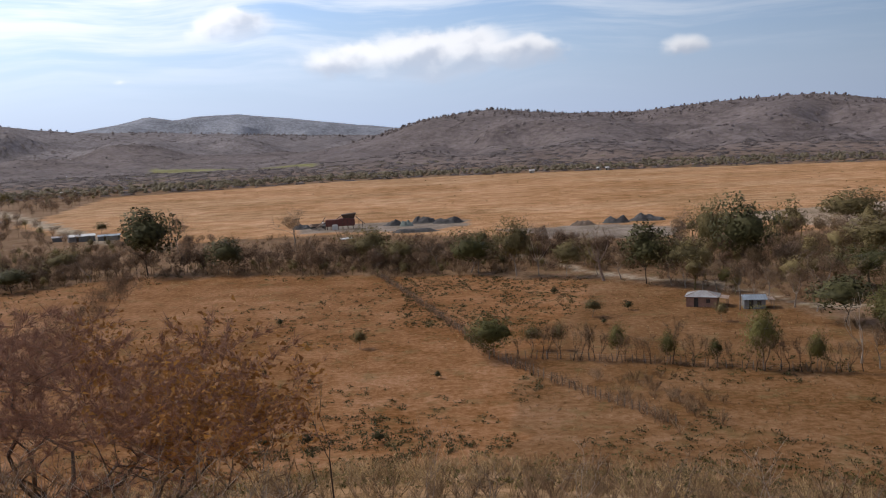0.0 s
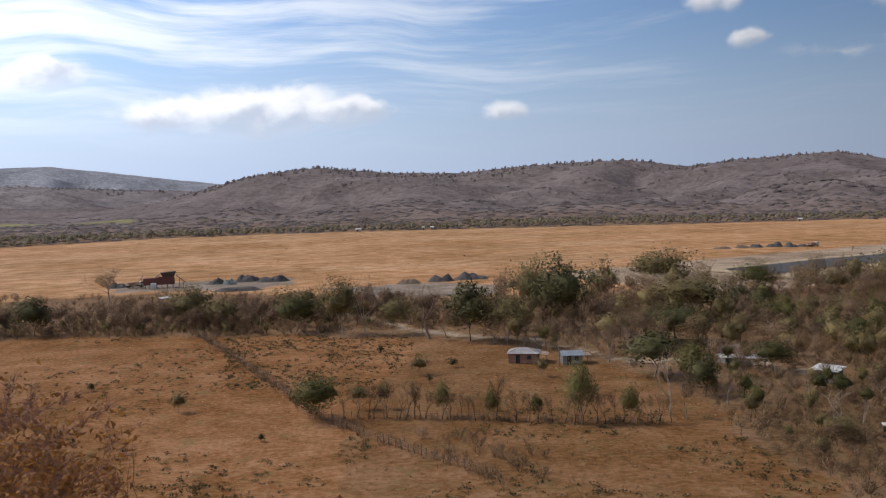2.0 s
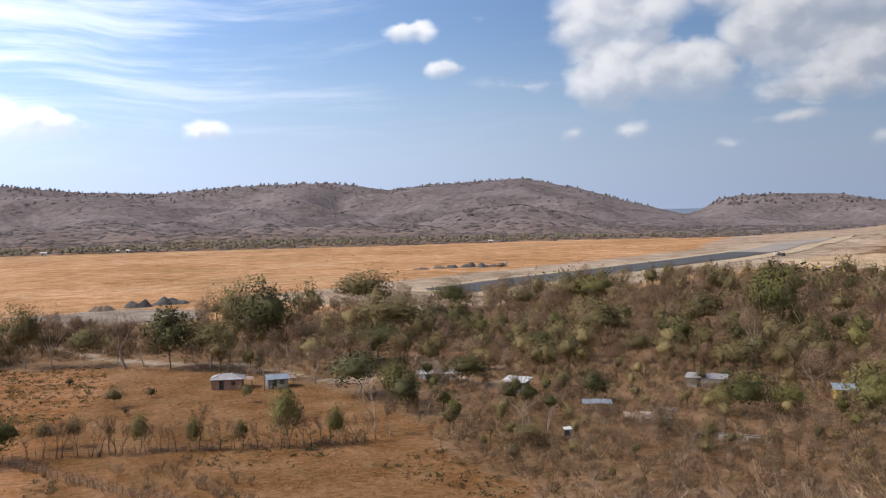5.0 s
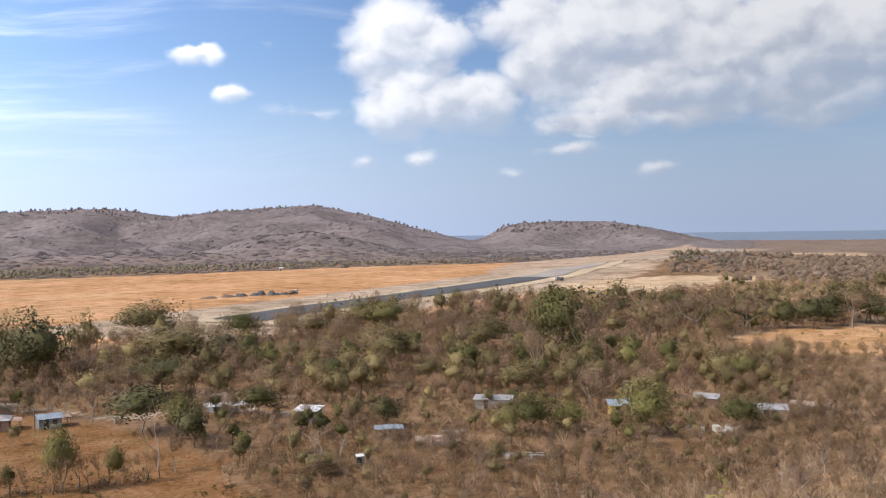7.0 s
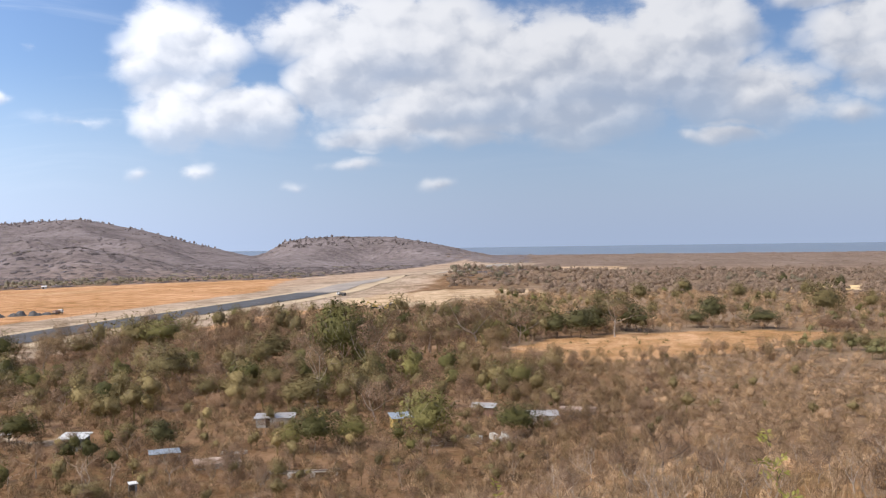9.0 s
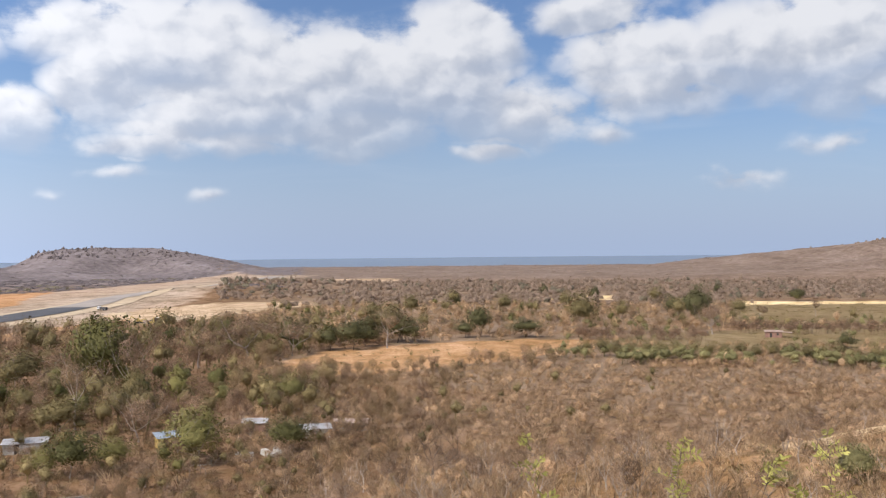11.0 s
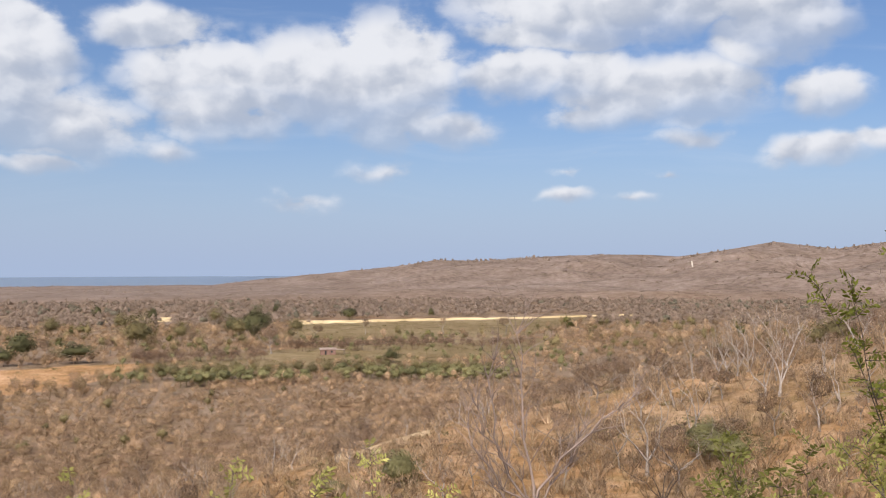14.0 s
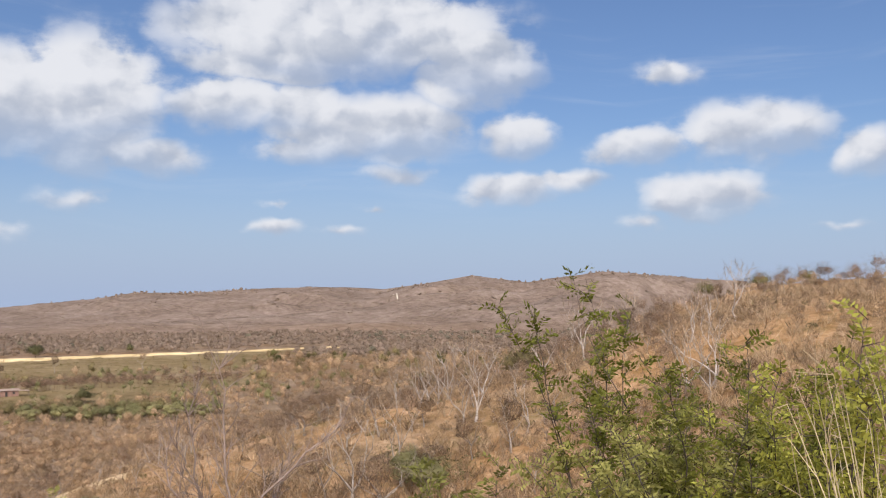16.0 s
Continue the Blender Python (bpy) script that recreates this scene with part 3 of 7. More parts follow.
def box(bm, size, centre=(0, 0, 0), turn=(0, 0, 0), bevel=0.0):
    """A bevelled block added to bm."""
    m = pose(*centre, *turn) @ Matrix.Diagonal((*size, 1))
    made = bmesh.ops.create_cube(bm, size=1.0, matrix=m)
    if bevel:
        edges = list({e for v in made["verts"] for e in v.link_edges})
        bmesh.ops.bevel(bm, geom=edges, offset=bevel, segments=1, affect="EDGES", profile=0.7)
    return bm


def rod(bm, a, b, r0, r1=None, sides=7):
    """A tapered round bar between two points."""
    a, b = Vector(a), Vector(b)
    r1 = r0 if r1 is None else r1
    m = Matrix.Translation((a + b) / 2) @ (b - a).to_track_quat("Z", "Y").to_matrix().to_4x4()
    bmesh.ops.create_cone(bm, cap_ends=True, segments=sides, radius1=r0, radius2=r1, depth=(b - a).length, matrix=m)
    return bm


def sheet(bm, corners, thick=0.03, waves=0, depth=0.03):
    """A roofing sheet between four corners; waves: its corrugations along the first edge."""
    a, b, c, d = (Vector(p) for p in corners)
    n = max(1, waves * 4)
    up = (b - a).cross(d - a).normalized()
    top = []
    for i in range(n + 1):
        u = i / n
        off = up * (depth * math.sin(i * math.pi / 2) if waves else 0)
        top.append((bm.verts.new(a.lerp(b, u) + off), bm.verts.new(d.lerp(c, u) + off), bm.verts.new(a.lerp(b, u) + off - up * thick), bm.verts.new(d.lerp(c, u) + off - up * thick)))
    for p, q in zip(top, top[1:]):
        bm.faces.new((p[0], q[0], q[1], p[1]))
        bm.faces.new((p[3], q[3], q[2], p[2]))
        bm.faces.new((p[0], p[2], q[2], q[0]))
        bm.faces.new((p[1], q[1], q[3], p[3]))
    for p in (top[0], top[-1]):
        bm.faces.new((p[0], p[1], p[3], p[2]))
    return bm


def on_ground(az, r, sink=0.0):
    x, y = at(az, r)
    return float(x), float(y), float(ground(x, y)) - sink


# ---- the land ----
def make_land():
    rings = np.concatenate([[0.0], np.geomspace(0.6, 100, 60, endpoint=False), np.geomspace(100, 1000, 190, endpoint=False), np.geomspace(1000, 4940, 75)])
    turn = np.concatenate([np.arange(-32, 143, 0.42), np.linspace(143, 328, 32, endpoint=False)[1:]])
    az, r = np.meshgrid(turn, rings)
    x, y = at(az, r)
    z = ground(x, y)
    nr, na = x.shape
    i = np.arange(nr - 1)[:, None] * na + np.arange(na)[None, :]
    j = np.arange(nr - 1)[:, None] * na + (np.arange(na)[None, :] + 1) % na
    tris = np.concatenate([np.stack([i, j, j + na], -1).reshape(-1, 3), np.stack([i, j + na, i + na], -1).reshape(-1, 3)])[:, ::-1]
    tris = np.where(tris < na, 0, tris)
    tris = tris[(tris[:, 0] != tris[:, 1]) & (tris[:, 1] != tris[:, 2]) & (tris[:, 0] != tris[:, 2])]
    me = mesh_of("ground", np.stack([x, y, z], -1).reshape(-1, 3), tris, LAND, smooth_faces=True)
    kind = zone(x, y)
    tone = TONES[kind]
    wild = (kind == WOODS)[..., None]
    # Wild land fades to hill tones with distance haze put into the colour.
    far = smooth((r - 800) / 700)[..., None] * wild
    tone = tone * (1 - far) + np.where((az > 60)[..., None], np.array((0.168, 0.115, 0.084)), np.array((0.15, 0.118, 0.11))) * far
    # Beyond 3100 m a bluish grey paints the haze.
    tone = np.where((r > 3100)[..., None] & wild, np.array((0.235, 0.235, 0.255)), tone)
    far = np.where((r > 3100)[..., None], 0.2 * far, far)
    # The sunward ridge is lightened: hazy glare put into its tone.
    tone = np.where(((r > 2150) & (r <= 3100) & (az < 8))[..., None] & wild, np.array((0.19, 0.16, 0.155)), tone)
    # Pale leaf litter under the brush to the west.
    litter = (smooth((az - 54) / 8) * smooth((r - 150) / 120) * smooth((1300 - r) / 500))[..., None] * wild * smooth((fbm(x, y, 30, 3) + 0.3) / 0.3)[..., None]
    tone = tone * (1 - litter) + litter * np.array((0.195, 0.128, 0.078))
    # The hillside: straw-coloured grass and bare orange earth.
    hill = (smooth((ground(x, y) - 5) / 8) * (r < 500))[..., None] * wild
    patch = smooth((fbm(x, y, 14, 3) + 0.08) / 0.2)[..., None]
    tone = tone * (1 - hill) + hill * (np.array((0.23, 0.135, 0.062)) * patch + np.array((0.275, 0.15, 0.063)) * (1 - patch))
    band = (smooth((fbm(x * 0.35, y, 60, 3) + 0.05) / 0.16) * (kind == FIELD))[..., None]
    tone = tone * (1 - 0.3 * band) + 0.3 * band * np.array((0.36, 0.23, 0.12))
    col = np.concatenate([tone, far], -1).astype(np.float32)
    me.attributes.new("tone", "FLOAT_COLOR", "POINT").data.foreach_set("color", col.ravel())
    tagged(new("ground", me), "dry valley land with fields, woods and bare hills", "ground", kind="structure")


make_land()


def make_sea():
    turn, rings = np.linspace(36, 96, 61), np.array([2150, 2500, 3000, 3600, 4200, 4945.0])
    az, r = np.meshgrid(turn, rings)
    x, y = at(az, r)
    na = len(turn)
    i = (np.arange(len(rings) - 1)[:, None] * na + np.arange(na - 1)[None, :]).ravel()
    tris = np.concatenate([np.stack([i, i + na, i + na + 1], -1), np.stack([i, i + na + 1, i + 1], -1)])
    me = mesh_of("water", np.stack([x, y, np.full(x.shape, -0.6)], -1).reshape(-1, 3), tris, SEA)
    tagged(new("water", me), "blue ocean beyond the coast, lightly rippled", "sea", kind="structure")


make_sea()


def strip_of(name, mat, half, start, end, lift, label, offset=0.0):
    """A long graded strip along the runway's line, laid over the land."""
    a = radians(RUNWAY_BEARING)
    n = int((end - start) / 8)
    u, w = np.meshgrid(np.linspace(start, end, n), np.linspace(-half, half, 7) + offset, indexing="ij")
    w = w + 1.2 * fbm(u, w, 30, 2) * (np.abs(w - offset) >= half - 0.1) * (1 if half > 16 else 0.4)
    x = RUNWAY_AT[0] + u * math.sin(a) + w * math.cos(a)
    y = RUNWAY_AT[1] + u * math.cos(a) - w * math.sin(a)
    v = np.stack([x, y, ground(x, y) + lift], -1).reshape(-1, 3)
    i = (np.arange(n - 1)[:, None] * 7 + np.arange(6)[None, :]).ravel()
    tris = np.concatenate([np.stack([i, i + 7, i + 8], -1), np.stack([i, i + 8, i + 1], -1)])[:, ::-1]
    me = mesh_of(name, v, tris, mat, smooth_faces=True)
    tagged(new(name, me), label, "runway", kind="structure")


strip_of("runway_shoulder", SHOULDER, 27.0, -90, 1080, 0.35, "pale graded earth shoulder along the runway", 3.0)
strip_of("runway", TAR, 15.0, -80, 265, 0.7, "dark new asphalt of an unfinished rural runway")
strip_of("runway_bed", rough_material("grey_subbase", (0.30, 0.25, 0.205), (0.21, 0.175, 0.145), 0.05), 15.0, 266, 1075, 0.7, "grey-brown gravel bed of the unfinished runway")


def draped_path(name, line, half, mat, label, lift=0.5):
    """A narrow winding strip laid over the land along (bearing, distance) points."""
    n = 40
    u = np.linspace(0, len(line) - 1, n)
    az, r = np.interp(u, range(len(line)), [p[0] for p in line]), np.interp(u, range(len(line)), [p[1] for p in line])
    x, y = at(az, r)
    dx, dy = np.gradient(x), np.gradient(y)
    ln = np.hypot(dx, dy)
    wide = half * (1 + 0.9 * fbm(x, y, 25, 2))
    v = []
    for sg in (-1, -0.4, 0.4, 1):
        px, py = x - dy / ln * wide * sg, y + dx / ln * wide * sg
        v.append(np.stack([px, py, ground(px, py) + lift], -1))
    v = np.stack(v, 1).reshape(-1, 3)
    i = (np.arange(n - 1)[:, None] * 4 + np.arange(3)[None, :]).ravel()
    f = np.concatenate([np.stack([i, i + 4, i + 5], -1), np.stack([i, i + 5, i + 1], -1)])[:, ::-1]
    tagged(new(name, mesh_of(name, v, f, mat, smooth_faces=True)), label, "track", kind="structure")


draped_path("dirt_track", SCAR, 1.3, rough_material("bleached_earth", (0.46, 0.38, 0.29), (0.36, 0.29, 0.22), 0.08, 0.95), "bleached dirt track climbing the far hill", 1.5)


# ---- plants: shapes as arrays ----
def tube(a, b, r0, r1, sides=4):
    a, b = np.array(a, float), np.array(b, float)
    d = b - a
    d = d / (np.linalg.norm(d) + 1e-9)
    u = np.cross(d, (0.3, 0.9, 0.2) if abs(d[2]) > 0.8 else (0, 0, 1.0))
    u /= np.linalg.norm(u) + 1e-9
    w = np.cross(d, u)
    k = np.arange(sides) * 2 * np.pi / sides
    ring = np.cos(k)[:, None] * u + np.sin(k)[:, None] * w
    v = np.concatenate([a + ring * r0, b + ring * r1])
    i = np.arange(sides)
    j = (i + 1) % sides
    return v, np.concatenate([np.stack([i, j, j + sides], -1), np.stack([i, j + sides, i + sides], -1)])


def pipe(line, radii, sides=4):
    """A bent tapered tube through points."""
    line = np.array(line)
    rings = []
    for k, p in enumerate(line):
        d = line[min(k + 1, len(line) - 1)] - line[max(k - 1, 0)]
        d = d / (np.linalg.norm(d) + 1e-9)
        u = np.cross(d, (0.42, 0.87, 0.26))
        u /= np.linalg.norm(u) + 1e-9
        w = np.cross(d, u)
        a = np.arange(sides) * 2 * np.pi / sides
        rings.append(p + (np.cos(a)[:, None] * u + np.sin(a)[:, None] * w) * radii[k])
    i = np.arange(sides)
    j = (i + 1) % sides
    f = [np.concatenate([np.stack([i, j, j + sides], -1), np.stack([i, j + sides, i + sides], -1)]) + k * sides for k in range(len(line) - 1)]
    return np.concatenate(rings), np.concatenate(f)


def join(parts):
    vs, fs, n = [], [], 0
    for v, f in parts:
        vs.append(v)
        fs.append(f + n)
        n += len(v)
    return (np.concatenate(vs), np.concatenate(fs)) if vs else (np.zeros((0, 3)), np.zeros((0, 3), int))


def slivers(base, way, width, g):
    """One long thin triangle a twig or blade."""
    n = len(base)
    side = np.cross(way, g.normal(size=(n, 3)))
    side /= np.linalg.norm(side, axis=1, keepdims=True) + 1e-9
    v = np.stack([base - side * width[:, None] / 2, base + side * width[:, None] / 2, base + way], 1).reshape(-1, 3)
    return v, np.arange(3 * n).reshape(-1, 3)


def leaves(centre, size, g, flat=0.0):
    """Small pointed leaves, turned at random."""
    n = len(centre)
    a = g.normal(size=(n, 3))
    a[:, 2] *= 1 - flat
    a /= np.linalg.norm(a, axis=1, keepdims=True)
    b = np.cross(a, g.normal(size=(n, 3)))
    b[:, 2] *= 1 - flat
    b /= np.linalg.norm(b, axis=1, keepdims=True) + 1e-9
    s = (size * g.uniform(0.6, 1.4, n))[:, None]
    v = np.stack([centre - a * s, centre + a * s, centre + b * s * 0.9], 1).reshape(-1, 3)
    return v, np.arange(3 * n).reshape(-1, 3)


def with_normals(v, f):
    """The arrays of a shape and its smooth normals."""
    own = np.cross(v[f[:, 1]] - v[f[:, 0]], v[f[:, 2]] - v[f[:, 0]])
    n = np.zeros_like(v)
    for k in range(3):
        np.add.at(n, f[:, k], own)
    return v, f, n / (np.linalg.norm(n, axis=1, keepdims=True) + 1e-9)


def facing(v, n):
    """Loose triangles, three points each, wound so that they face the way of their normals."""
    f = np.arange(len(v)).reshape(-1, 3)
    own = np.cross(v[f[:, 1]] - v[f[:, 0]], v[f[:, 2]] - v[f[:, 0]])
    return np.where(((own * n[f[:, 0]]).sum(1) < 0)[:, None], f[:, ::-1], f)


def join_soft(parts):
    v, f = join([(p[0], p[1]) for p in parts])
    return v, f, np.concatenate([p[2] for p in parts])


def ball(steps):
    """A unit ball of 20 or 80 triangles."""
    bm = bmesh.new()
    bmesh.ops.create_icosphere(bm, subdivisions=steps, radius=1.0)
    v = np.array([p.co[:] for p in bm.verts])
    f = np.array([[p.index for p in q.verts] for q in bm.faces])
    bm.free()
    return v, f


BALLS = {1: ball(1), 2: ball(2)}


def cut(v, f, low):
    """A ball without the faces below a height."""
    f = f[v[f].mean(1)[:, 2] > low]
    keep, f2 = np.unique(f, return_inverse=True)
    return v[keep], f2.reshape(-1, 3)


BALLS[0], BALLS[3] = cut(*BALLS[1], -0.45), cut(*BALLS[1], 0.05)


class Dome:
    """The envelope of a crown: a flattened round, swollen by boughs of uneven size."""

    def __init__(self, g, centre, radii, boughs=14, depth=0.3, lobe=0.62):
        self.g, self.centre, self.radii, self.depth = g, np.array(centre, float), np.array(radii, float), depth
        b = g.normal(size=(boughs, 3))
        b[:, 2] = b[:, 2] * 0.75 + 0.2
        self.boughs = b / np.linalg.norm(b, axis=1, keepdims=True)
        self.swell = g.uniform(0.25, 1.0, boughs)
        self.lean = np.array((g.normal() * 0.14, g.normal() * 0.14, g.normal() * 0.08))
        self.edge = math.cos(lobe)

    def reach(self, d):
        """How far the crown goes that way, and the bough that it belongs to."""
        dot = d @ self.boughs.T
        lobe = np.clip((dot - self.edge) / (1 - self.edge), 0, 1) ** 0.7 * self.swell
        return (1 - self.depth + self.depth * lobe.max(1)) * (1 + d @ self.lean * 1.5), self.boughs[dot.argmax(1)]

    def ways(self, count, low):
        d = self.g.normal(size=(count, 3))
        d /= np.linalg.norm(d, axis=1, keepdims=True)
        d[:, 2] = np.where(d[:, 2] < low, -d[:, 2], d[:, 2])
        return d

    def normals(self, d, b, up):
        n = d + (d - b) * 1.1 + np.array((0, 0, up))
        return n / (np.linalg.norm(n, axis=1, keepdims=True) + 1e-9)

    def heart(self, size=0.7, steps=2, up=0.25, rough=0.08):
        """The dense inside of the crown."""
        v0, f0 = BALLS[steps]
        r, b = self.reach(v0)
        v = self.centre + v0 * (r * size * (1 + self.g.normal(size=len(v0)) * rough))[:, None] * self.radii
        return v, f0, self.normals(v0, b, up)

    def leaves(self, count, size, low=-0.8, inner=0.62, up=0.25, long=1.0):
        """Leaves or sprays through the outer part of the crown."""
        g = self.g
        d = self.ways(count, low)
        r, b = self.reach(d)
        c = self.centre + d * (r * (inner + (1.04 - inner) * g.random(count) ** 0.7 + np.abs(g.normal(size=count)) * 0.04))[:, None] * self.radii
        t = d + g.normal(size=(count, 3)) * 0.5
        a = np.cross(t, g.normal(size=(count, 3)))
        a /= np.linalg.norm(a, axis=1, keepdims=True) + 1e-9
        e = np.cross(t, a)
        e /= np.linalg.norm(e, axis=1, keepdims=True) + 1e-9
        z = (size * g.uniform(0.55, 1.45, count))[:, None]
        v = np.stack([c - a * z * long, c + a * z * long, c + e * z], 1).reshape(-1, 3)
        n = np.repeat(self.normals(d, b, up), 3, 0)
        return v, facing(v, n), n

    def twigs(self, count, length, width, low=-0.35, inner=0.45, up=0.25, rise=0.35):
        """Fine leafless twigs that stand out of the crown."""
        g = self.g
        d = self.ways(count, low)
        r, b = self.reach(d)
        base = self.centre + d * (r * g.uniform(inner, 0.95, count))[:, None] * self.radii
        way = d * 0.8 + g.normal(size=(count, 3)) * 0.45
        way[:, 2] += rise
        way *= (length * g.uniform(0.5, 1.4, count) / np.linalg.norm(way, axis=1))[:, None]
        v = slivers(base, way, width * g.uniform(0.6, 1.4, count), g)[0]
        n = np.repeat(self.normals(d, b, up), 3, 0)
        return v, facing(v, n), n


def rounded(v, f, up=0.3, rough=0.3):
    """Soft normals of a tuft of grass or twigs, turned out from its heart and up; and faces turned out."""
    c = np.array((v[:, 0].mean(), v[:, 1].mean(), 0.35 * v[:, 2].max()))
    d = (v - c) * np.array((1, 1, 1.15))
    d /= np.linalg.norm(d, axis=1, keepdims=True) + 1e-9
    own = np.cross(v[f[:, 1]] - v[f[:, 0]], v[f[:, 2]] - v[f[:, 0]])
    own /= np.linalg.norm(own, axis=1, keepdims=True) + 1e-9
    turn = (own * d[f[:, 0]]).sum(1) < 0
    f = np.where(turn[:, None], f[:, ::-1], f)
    own = np.where(turn[:, None], -own, own)
    e = np.zeros_like(v)
    e[f.ravel()] = np.repeat(own, 3, 0)
    nrm = d + e * rough + np.array((0, 0, up))
    return f, nrm / (np.linalg.norm(nrm, axis=1, keepdims=True) + 1e-9)


def skeleton_of(g, height, spread, trunk=0.35, forks=4, levels=3, radius=0.16, lean=0.1, sides=5, flat=0.0, crook=0.25, thin=0.62):
    """Trunk and limbs of a tree, and the places and ways of its twig ends."""
    stem, wood, tips = [], [], []

    def grow(p, way, length, rad, level):
        steps = 3 if level < 2 else 2 if level == 2 else 1
        line, radii = [p], [rad]
        for s in range(steps):
            way = way + g.normal(size=3) * crook * (0.4 if level == 0 else 1.0)
            if level:
                way[2] += 0.06
            way /= np.linalg.norm(way)
            if level:
                tips.extend((p + way * length / steps * u, way, level) for u in ((0.35, 0.7) if level > 1 else ()))
            p, rad = p + way * length / steps, rad * 0.82
            line.append(p)
            radii.append(rad)
            if level:
                tips.append((p, way, level))
        (stem if level == 0 else wood).append(pipe(line, radii, sides if level == 0 else (4 if level == 1 else 3)))
        if level < levels:
            n = forks if level == 0 else g.integers(2, 4)
            spin = g.uniform(0, 2 * np.pi)
            for k in range(n):
                a = spin + 2 * np.pi * (k + g.uniform(-0.25, 0.25)) / n
                out = np.array((np.cos(a), np.sin(a), 0.0))
                up = (0.75 if level == 0 else 0.5) * (1 - flat)
                w = way * (0.35 + 0.3 * (level > 0)) + out * spread * g.uniform(0.7, 1.2) + np.array((0, 0, up * g.uniform(0.5, 1.3)))
                w /= np.linalg.norm(w)
                grow(p, w, height * (1 - trunk) * (0.62, 0.42, 0.28, 0.2, 0.15)[level] * g.uniform(0.75, 1.2), rad * thin, level + 1)

    grow(np.array((0, 0, -0.3)), np.array((g.normal() * lean, g.normal() * lean, 1.0)), height * trunk + 0.3, radius, 0)
    v, f = join(stem + wood)
    k = height / max(v[:, 2].max(), 1e-6)
    pts = np.array([t[0] for t in tips]) * k
    ways = np.array([t[1] for t in tips])
    return v * k, f, pts, ways


def twig_spray(pts, ways, count, length, width, g, stray=0.6):
    i = g.integers(0, len(pts), count)
    w = ways[i] * 0.7 + g.normal(size=(count, 3)) * stray
    w[:, 2] += 0.25
    w /= np.linalg.norm(w, axis=1, keepdims=True)
    ln = length * g.uniform(0.5, 1.4, count)
    base = pts[i] + g.normal(size=(count, 3)) * length * 0.1
    return slivers(base, w * ln[:, None], width * g.uniform(0.6, 1.4, count), g)


def bare_tree(seed, h=7.0, spread=0.9, twigs=220, width=0.07, veil=0, **kw):
    """Trunk and limbs with sprays of twigs; veil: how many fine twigs round out the crown."""
    g = np.random.default_rng(seed)
    v, f, pts, ways = skeleton_of(g, h, spread, **kw)
    tw = twig_spray(pts, ways, twigs, h * 0.13, width, g)
    tw = (tw[0], *rounded(*tw, 0.2, 0.15))
    if veil:
        wide = np.percentile(np.hypot(pts[:, 0], pts[:, 1]), 80)
        dome = Dome(g, (pts[:, 0].mean(), pts[:, 1].mean(), 0.62 * h), (wide, wide, 0.38 * h), 13, 0.5)
        tw = join_soft([dome.heart(0.62, 2, rough=0.15), dome.twigs(veil, h * 0.13, width), tw])
    return (v, f), tw


def leafy_tree(seed, h=8.0, spread=0.9, count=420, size=0.32, wide=0.42, low=0.3, boughs=16, depth=0.5, **kw):
    """Trunk and limbs under a crown of leaves; wide: the crown's half width, low: its underside, as shares of the height."""
    g = np.random.default_rng(seed)
    v, f, pts, ways = skeleton_of(g, h, spread, **kw)
    k = min(1.0, 0.8 * wide * h / np.percentile(np.hypot(pts[:, 0], pts[:, 1]), 95))
    v = v * np.array((k, k, 0.95))
    dome = Dome(g, (0, 0, h * (1 + low) / 2), (wide * h, wide * h, h * (1 - low) / 2), boughs, depth, 0.75)
    crown = join_soft([dome.heart(0.5, 2, rough=0.2), dome.leaves(count, size, inner=0.3)])
    return (v, f), crown


def shrub(seed, h=1.8, stems=9, twigs=70, width=0.035, spread=0.8):
    """A many-stemmed leafless bush: thin stems from the ground and sprays of twigs."""
    g = np.random.default_rng(seed)
    a = g.uniform(0, 2 * np.pi, stems)
    way = np.stack([np.cos(a) * spread, np.sin(a) * spread, np.ones(stems)], 1) * g.uniform(0.5, 1.0, (stems, 1)) * h * np.array((0.6, 0.6, 0.8))
    base = np.stack([np.cos(a), np.sin(a), np.zeros(stems)], 1) * h * 0.06 - np.array((0, 0, 0.1))
    main = slivers(base, way, np.full(stems, width * 1.7), g)
    i = g.integers(0, stems, twigs)
    u = g.uniform(0.35, 1.0, (twigs, 1))
    w = way[i] / h * 0.5 + g.normal(size=(twigs, 3)) * 0.45
    w[:, 2] += 0.25
    fine = slivers(base[i] + way[i] * u, w * h * g.uniform(0.2, 0.45, (twigs, 1)), width * g.uniform(0.5, 1.1, twigs), g)
    return join([main, fine])


def tuft(seed, h=0.5, blades=16, width=0.03, splay=0.5):
    g = np.random.default_rng(seed)
    base = np.stack([g.normal(size=blades), g.normal(size=blades), np.zeros(blades)], 1) * h * 0.22
    way = np.stack([g.normal(size=blades) * splay, g.normal(size=blades) * splay, np.ones(blades)], 1) * h * g.uniform(0.5, 1.1, (blades, 1))
    base[:, 2] -= 0.05
    return slivers(base, way, np.full(blades, width), g)


def weed(seed, h=0.5, count=26, size=0.16):
    g = np.random.default_rng(seed)
    c = g.normal(size=(count, 3)) * np.array((0.42, 0.42, 0.25)) * h * 1.3
    c[:, 2] = np.abs(c[:, 2]) + 0.08
    return leaves(c, size, g, 0.2)


